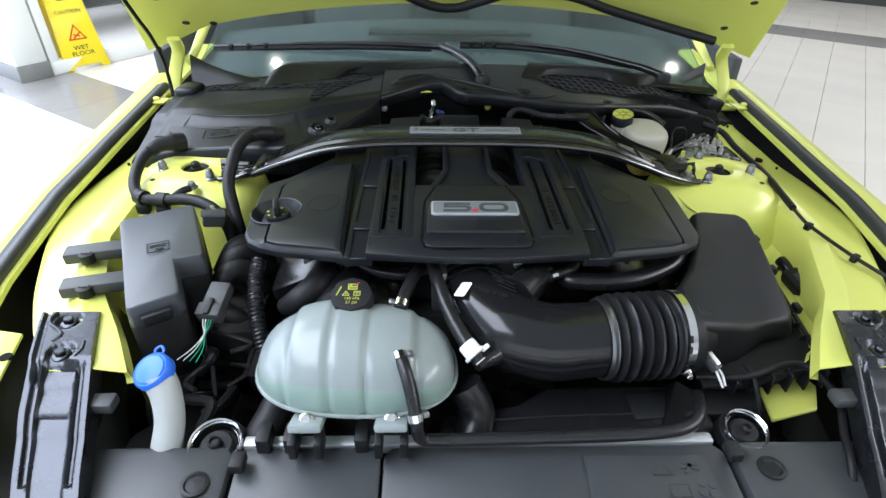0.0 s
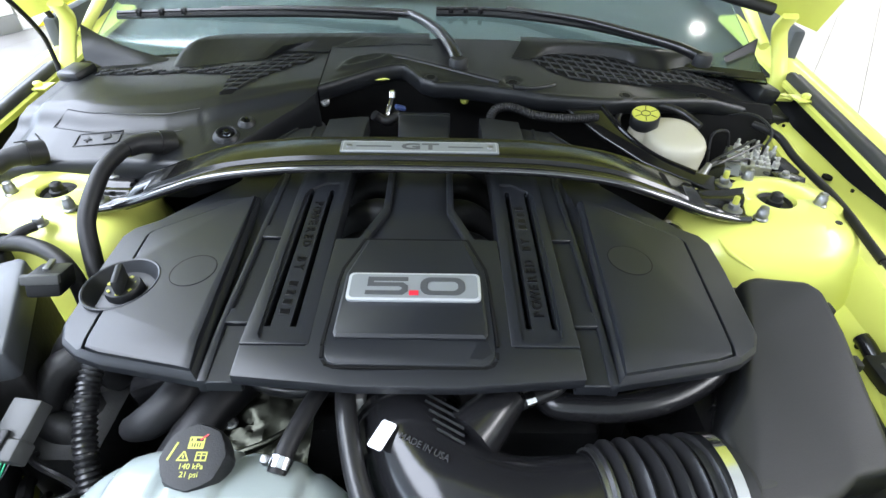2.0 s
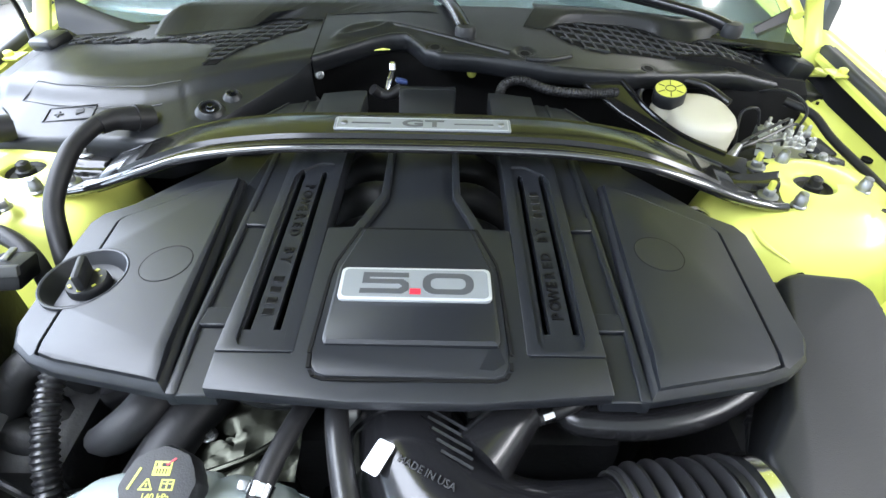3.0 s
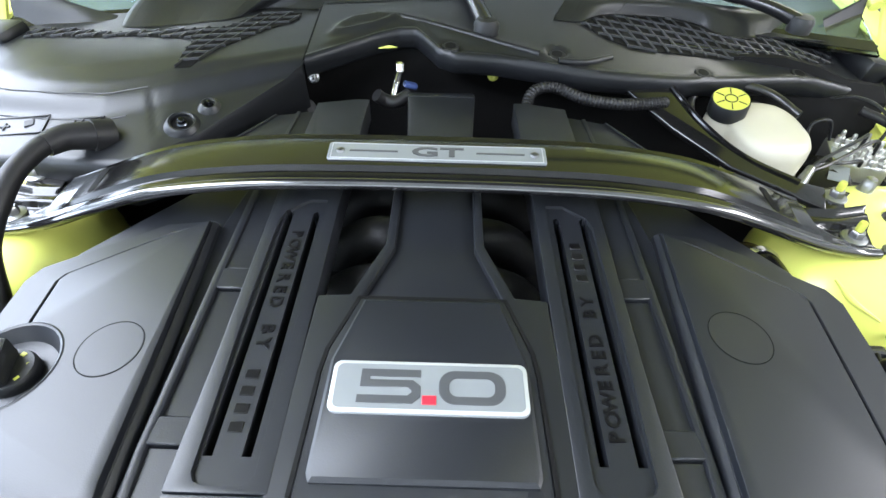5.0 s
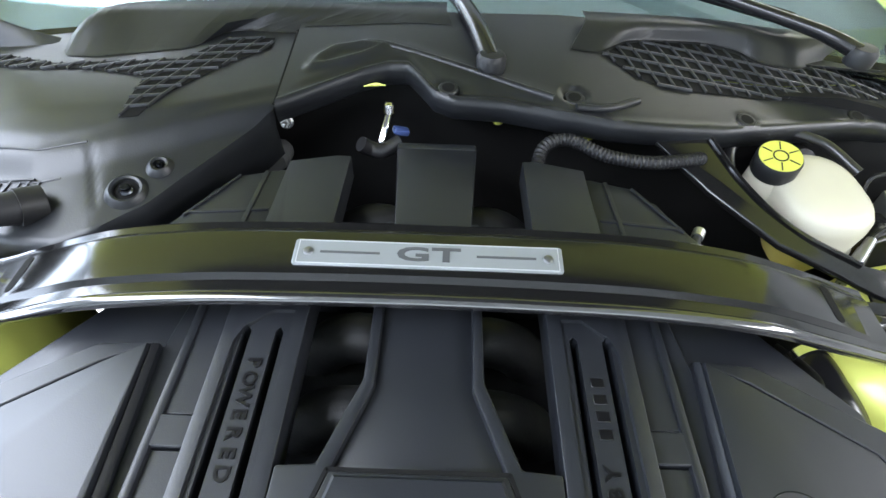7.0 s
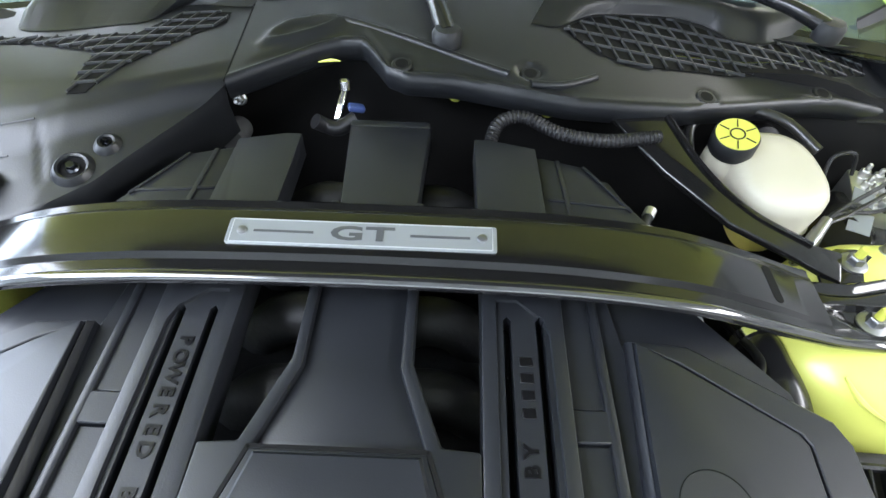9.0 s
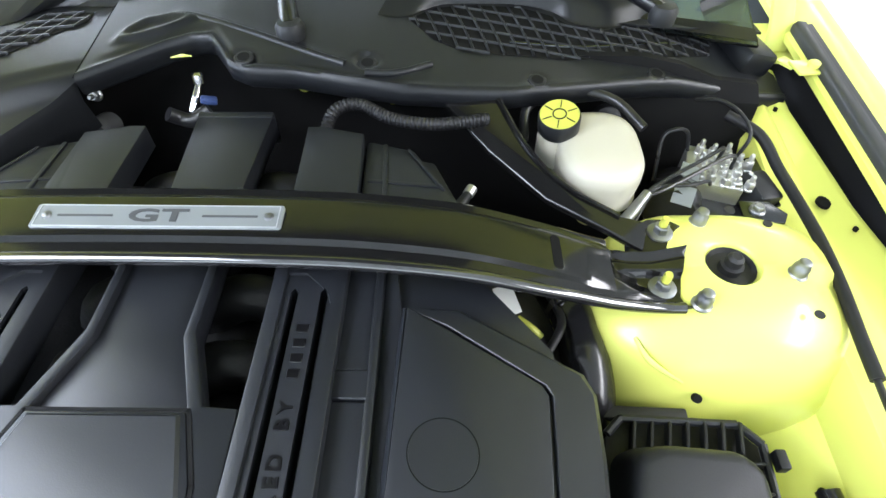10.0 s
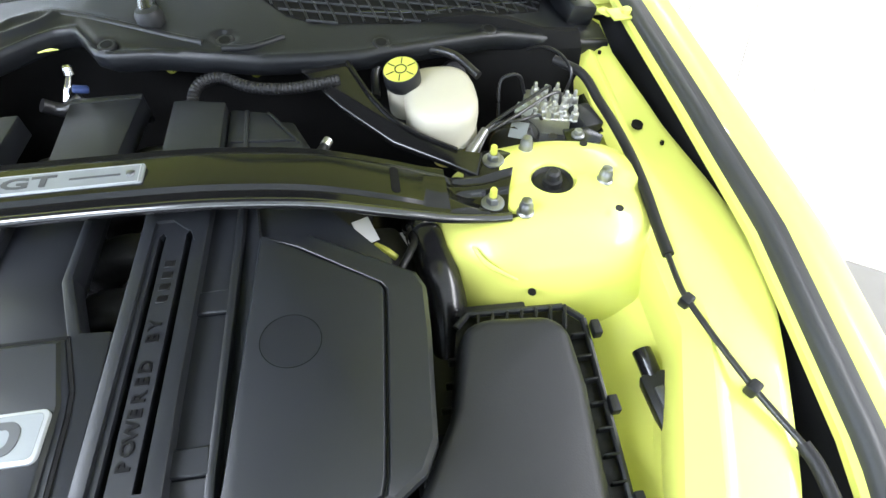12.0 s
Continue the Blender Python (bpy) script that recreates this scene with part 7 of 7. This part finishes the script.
hose("bay_loom", [(0.610, 1.285, 0.900), (0.645, 1.255, 0.892), (0.660, 1.210, 0.875), (0.668, 1.160, 0.868), (0.668, 1.100, 0.868), (0.664, 1.039, 0.867), (0.658, 0.980, 0.864), (0.655, 0.936, 0.861)], 0.0068, RUBBER, "black sleeved wiring loom along the rail", category="cable")
hose("bonnet_cable", [(0.655, 0.940, 0.861), (0.652, 0.900, 0.859), (0.653, 0.876, 0.858), (0.662, 0.825, 0.857), (0.674, 0.772, 0.856), (0.692, 0.712, 0.856)], 0.0034, HOSE, "thin black bonnet release cable on the rail", category="cable")
hose("cable_end_sleeve", [(0.691, 0.715, 0.856), (0.694, 0.69, 0.855), (0.690, 0.64, 0.848), (0.67, 0.58, 0.835)], 0.0068, RUBBER, "black sleeve at the end of a cable", category="cable")
for x, y in ((0.653, 0.877), (0.674, 0.772)):
    kc = thing("cable_clip", (x, y, 0.845), "black plastic cable clip", "cable clip", "cable clips")
    part("body", box(B(), (x, y, 0.855), (0.016, 0.012, 0.014), (0, 0, 30), 0.003), PLASTIC, kc)
sen = thing("crash_sensor", (0.622, 0.812, 0.755), "black sensor bolted to the yellow apron", "sensor")
SNM = pose(0.622, 0.797, 0.775, 6, -16, 4) @ Matrix.Scale(1.22, 4)
part("body", join(B(), box(bmesh.new(), (0, 0, 0), (0.026, 0.060, 0.022), bev=0.005), SNM), PLASTIC, sen)
part("neck", join(B(), tube(bmesh.new(), [(0, 0.028, 0.002), (0, 0.042, 0.006), (0, 0.052, 0.006)], 0.009, 12), SNM), SMOOTH, sen)
part("tab", join(B(), box(bmesh.new(), (0.000, 0.004, 0.012), (0.010, 0.022, 0.005), bev=0.002), SNM), GREYCON, sen)
part("bracket", join(B(), prism(bmesh.new(), [(-0.013, -0.02), (0.030, -0.012), (0.013, 0.026), (-0.013, 0.026)], -0.009, -0.006, 0.001), SNM), PLASTIC, sen)
part("lead", join(B(), tube(bmesh.new(), [(0, -0.028, 0), (0.004, -0.06, -0.005), (0.006, -0.12, -0.02), (0.0, -0.2, -0.04)], 0.004, 8), SNM), RUBBER, sen)
tagx = thing("hang_tag", (0.316, 0.990, 0.87), "small blank white tag on a lead", "tag")
part("card", join(B(), box(bmesh.new(), (0, 0, 0), (0.022, 0.032, 0.001), bev=0.0004, seg=1), pose(0.316, 1.018, 0.866, 24, 6, 26)), WHITE, tagx)
part("lead", tube(B(), [(0.326, 1.000, 0.860), (0.338, 0.990, 0.860), (0.349, 0.984, 0.852)], 0.004, 8), YELLOW, tagx)
CLIPBLUE = material("dark blue clip plastic", (0.03, 0.05, 0.14), 0.4)
# purge valve and firewall studs behind the cover
vac = thing("vacuum_valve", (-0.055, 1.27, 0.90), "bright metal vacuum valve with a blue clip", "valve")
part("stem", tube(B(), [(-0.064, 1.262, 0.915), (-0.060, 1.275, 0.926), (-0.056, 1.290, 0.938)], [0.005, 0.006, 0.005], 12), CHROME, vac)
part("cap", lathe(B(), [(0.008, 0), (0.008, 0.010), (0.005, 0.013), (0.0005, 0.013)], pose(-0.056, 1.291, 0.938, -20), 12), CHROME, vac)
part("clip", box(B(), (-0.040, 1.266, 0.930), (0.020, 0.012, 0.008), (0, 20, 20), 0.003), CLIPBLUE, vac)
part("elbow", tube(B(), [(-0.085, 1.245, 0.925), (-0.075, 1.25, 0.915), (-0.060, 1.25, 0.912), (-0.040, 1.26, 0.920)], 0.009, 12), HOSE, vac)
for x, y, z in ((-0.172, 1.262, 0.940), (0.075, 1.290, 0.936), (0.185, 1.282, 0.924)):
    st = thing("firewall_stud", (x, y, z), "yellow marked stud on the firewall", "stud", "firewall studs")
    part("nut", hexnut(B(), (x, y, z), 0.006, 0.006, 0.008, 0.003, (70, 0, 0)), YELLOW if x > 0 else STEEL, st)
for x, y, z in ((-0.072, 1.306, 0.966), (0.102, 1.262, 0.953)):
    part("yellow_edge", tube(B(), [(x - 0.014, y - 0.003, z - 0.001), (x, y, z), (x + 0.012, y - 0.001, z)], [0.0006, 0.0022, 0.0006], 6), PAINT, car)
heater = thing("heater_stub", (-0.199, 1.290, 0.86), "pale plastic heater hose stub at the firewall", "hose fitting")
part("stub", tube(B(), [(-0.199, 1.295, 0.872), (-0.199, 1.270, 0.880), (-0.198, 1.258, 0.882)], [0.016, 0.017, 0.014], 16), GREYCON, heater)
part("strap", tube(B(), [(-0.212, 1.262, 0.880), (-0.222, 1.245, 0.872), (-0.226, 1.220, 0.850)], 0.004, 8), GREYCON, heater)
grom = thing("grommet", (0.462, 1.292, 0.885), "black grommet in a yellow rimmed firewall hole", "grommet")
part("rubber", lathe(B(), [(0.020, -0.01), (0.018, 0.004), (0.010, 0.006), (0.009, 0.016), (0.0005, 0.016)], pose(0.462, 1.292, 0.885, 65), 20), RUBBER, grom)
part("rim", tube(B(), [(0.462 + 0.023 * math.cos(a), 1.291 + 0.006 * math.sin(a), 0.885 + 0.022 * math.sin(a)) for a in (3.0, 3.4, 3.9, 4.4, 4.9, 5.3)], 0.0022, 6), PAINT, grom)

part("lower_rail", prism(B(), [(0.440, 0.525), (0.520, 0.545), (0.545, 0.59), (0.530, 0.625), (0.455, 0.615)], 0.728, 0.736, 0.003), PAINT, car)
fill = thing("wiring_bundle", (-0.405, 0.80, 0.60), "dark taped wiring mass beside the fuse box", "wiring")
for k in range(7):
    y = 0.70 + 0.035 * k
    part("taped_run", tube(B(), [(-0.455, y, 0.72), (-0.43, y + 0.02, 0.765 + 0.012 * (k % 3)), (-0.395, y + 0.01, 0.775), (-0.36, y, 0.75)], 0.020, 10), DEEP, fill)

hose("washer_line", [(-0.690, 1.150, 1.36), (-0.700, 1.205, 1.24), (-0.702, 1.285, 1.135), (-0.708, 1.345, 1.075), (-0.722, 1.405, 1.005), (-0.724, 1.415, 0.955), (-0.720, 1.405, 0.915)], 0.0045, RUBBER, "thin black washer hose running up to the bonnet")

# two more black discs for shaded holes in the yellow metal
for x, y, z in ((0.501, 0.934, 0.822), (0.623, 0.862, 0.768)):
    part("hole", lathe(B(), [(0.0045, -0.004), (0.0045, 0.002), (0.0005, 0.002)], pose(x, y, z, 40), 12), VOID, car)

# dark box standing for the shaded gap behind the air box
part("rear_gap_shade", box(B(), (0.445, 0.921, 0.800), (0.090, 0.014, 0.036), (0, 0, -2), 0.003), DEEP, air)
part("pressed_crease", tube(B(), [(0.436, 0.975, 0.868), (0.450, 0.956, 0.856), (0.484, 0.943, 0.837)], [0.0015, 0.0035, 0.0015], 8), PAINT, car)

for x, y, z, r in ((-0.405, 0.835, 0.835, 0.020), (-0.398, 0.800, 0.842, 0.017), (-0.400, 0.765, 0.830, 0.020)):
    part("taped_run", tube(B(), [(x - 0.03, y - 0.03, z - 0.04), (x - 0.005, y - 0.005, z), (x + 0.02, y + 0.012, z - 0.01), (x + 0.035, y + 0.02, z - 0.05)], r, 10), DEEP, fill)
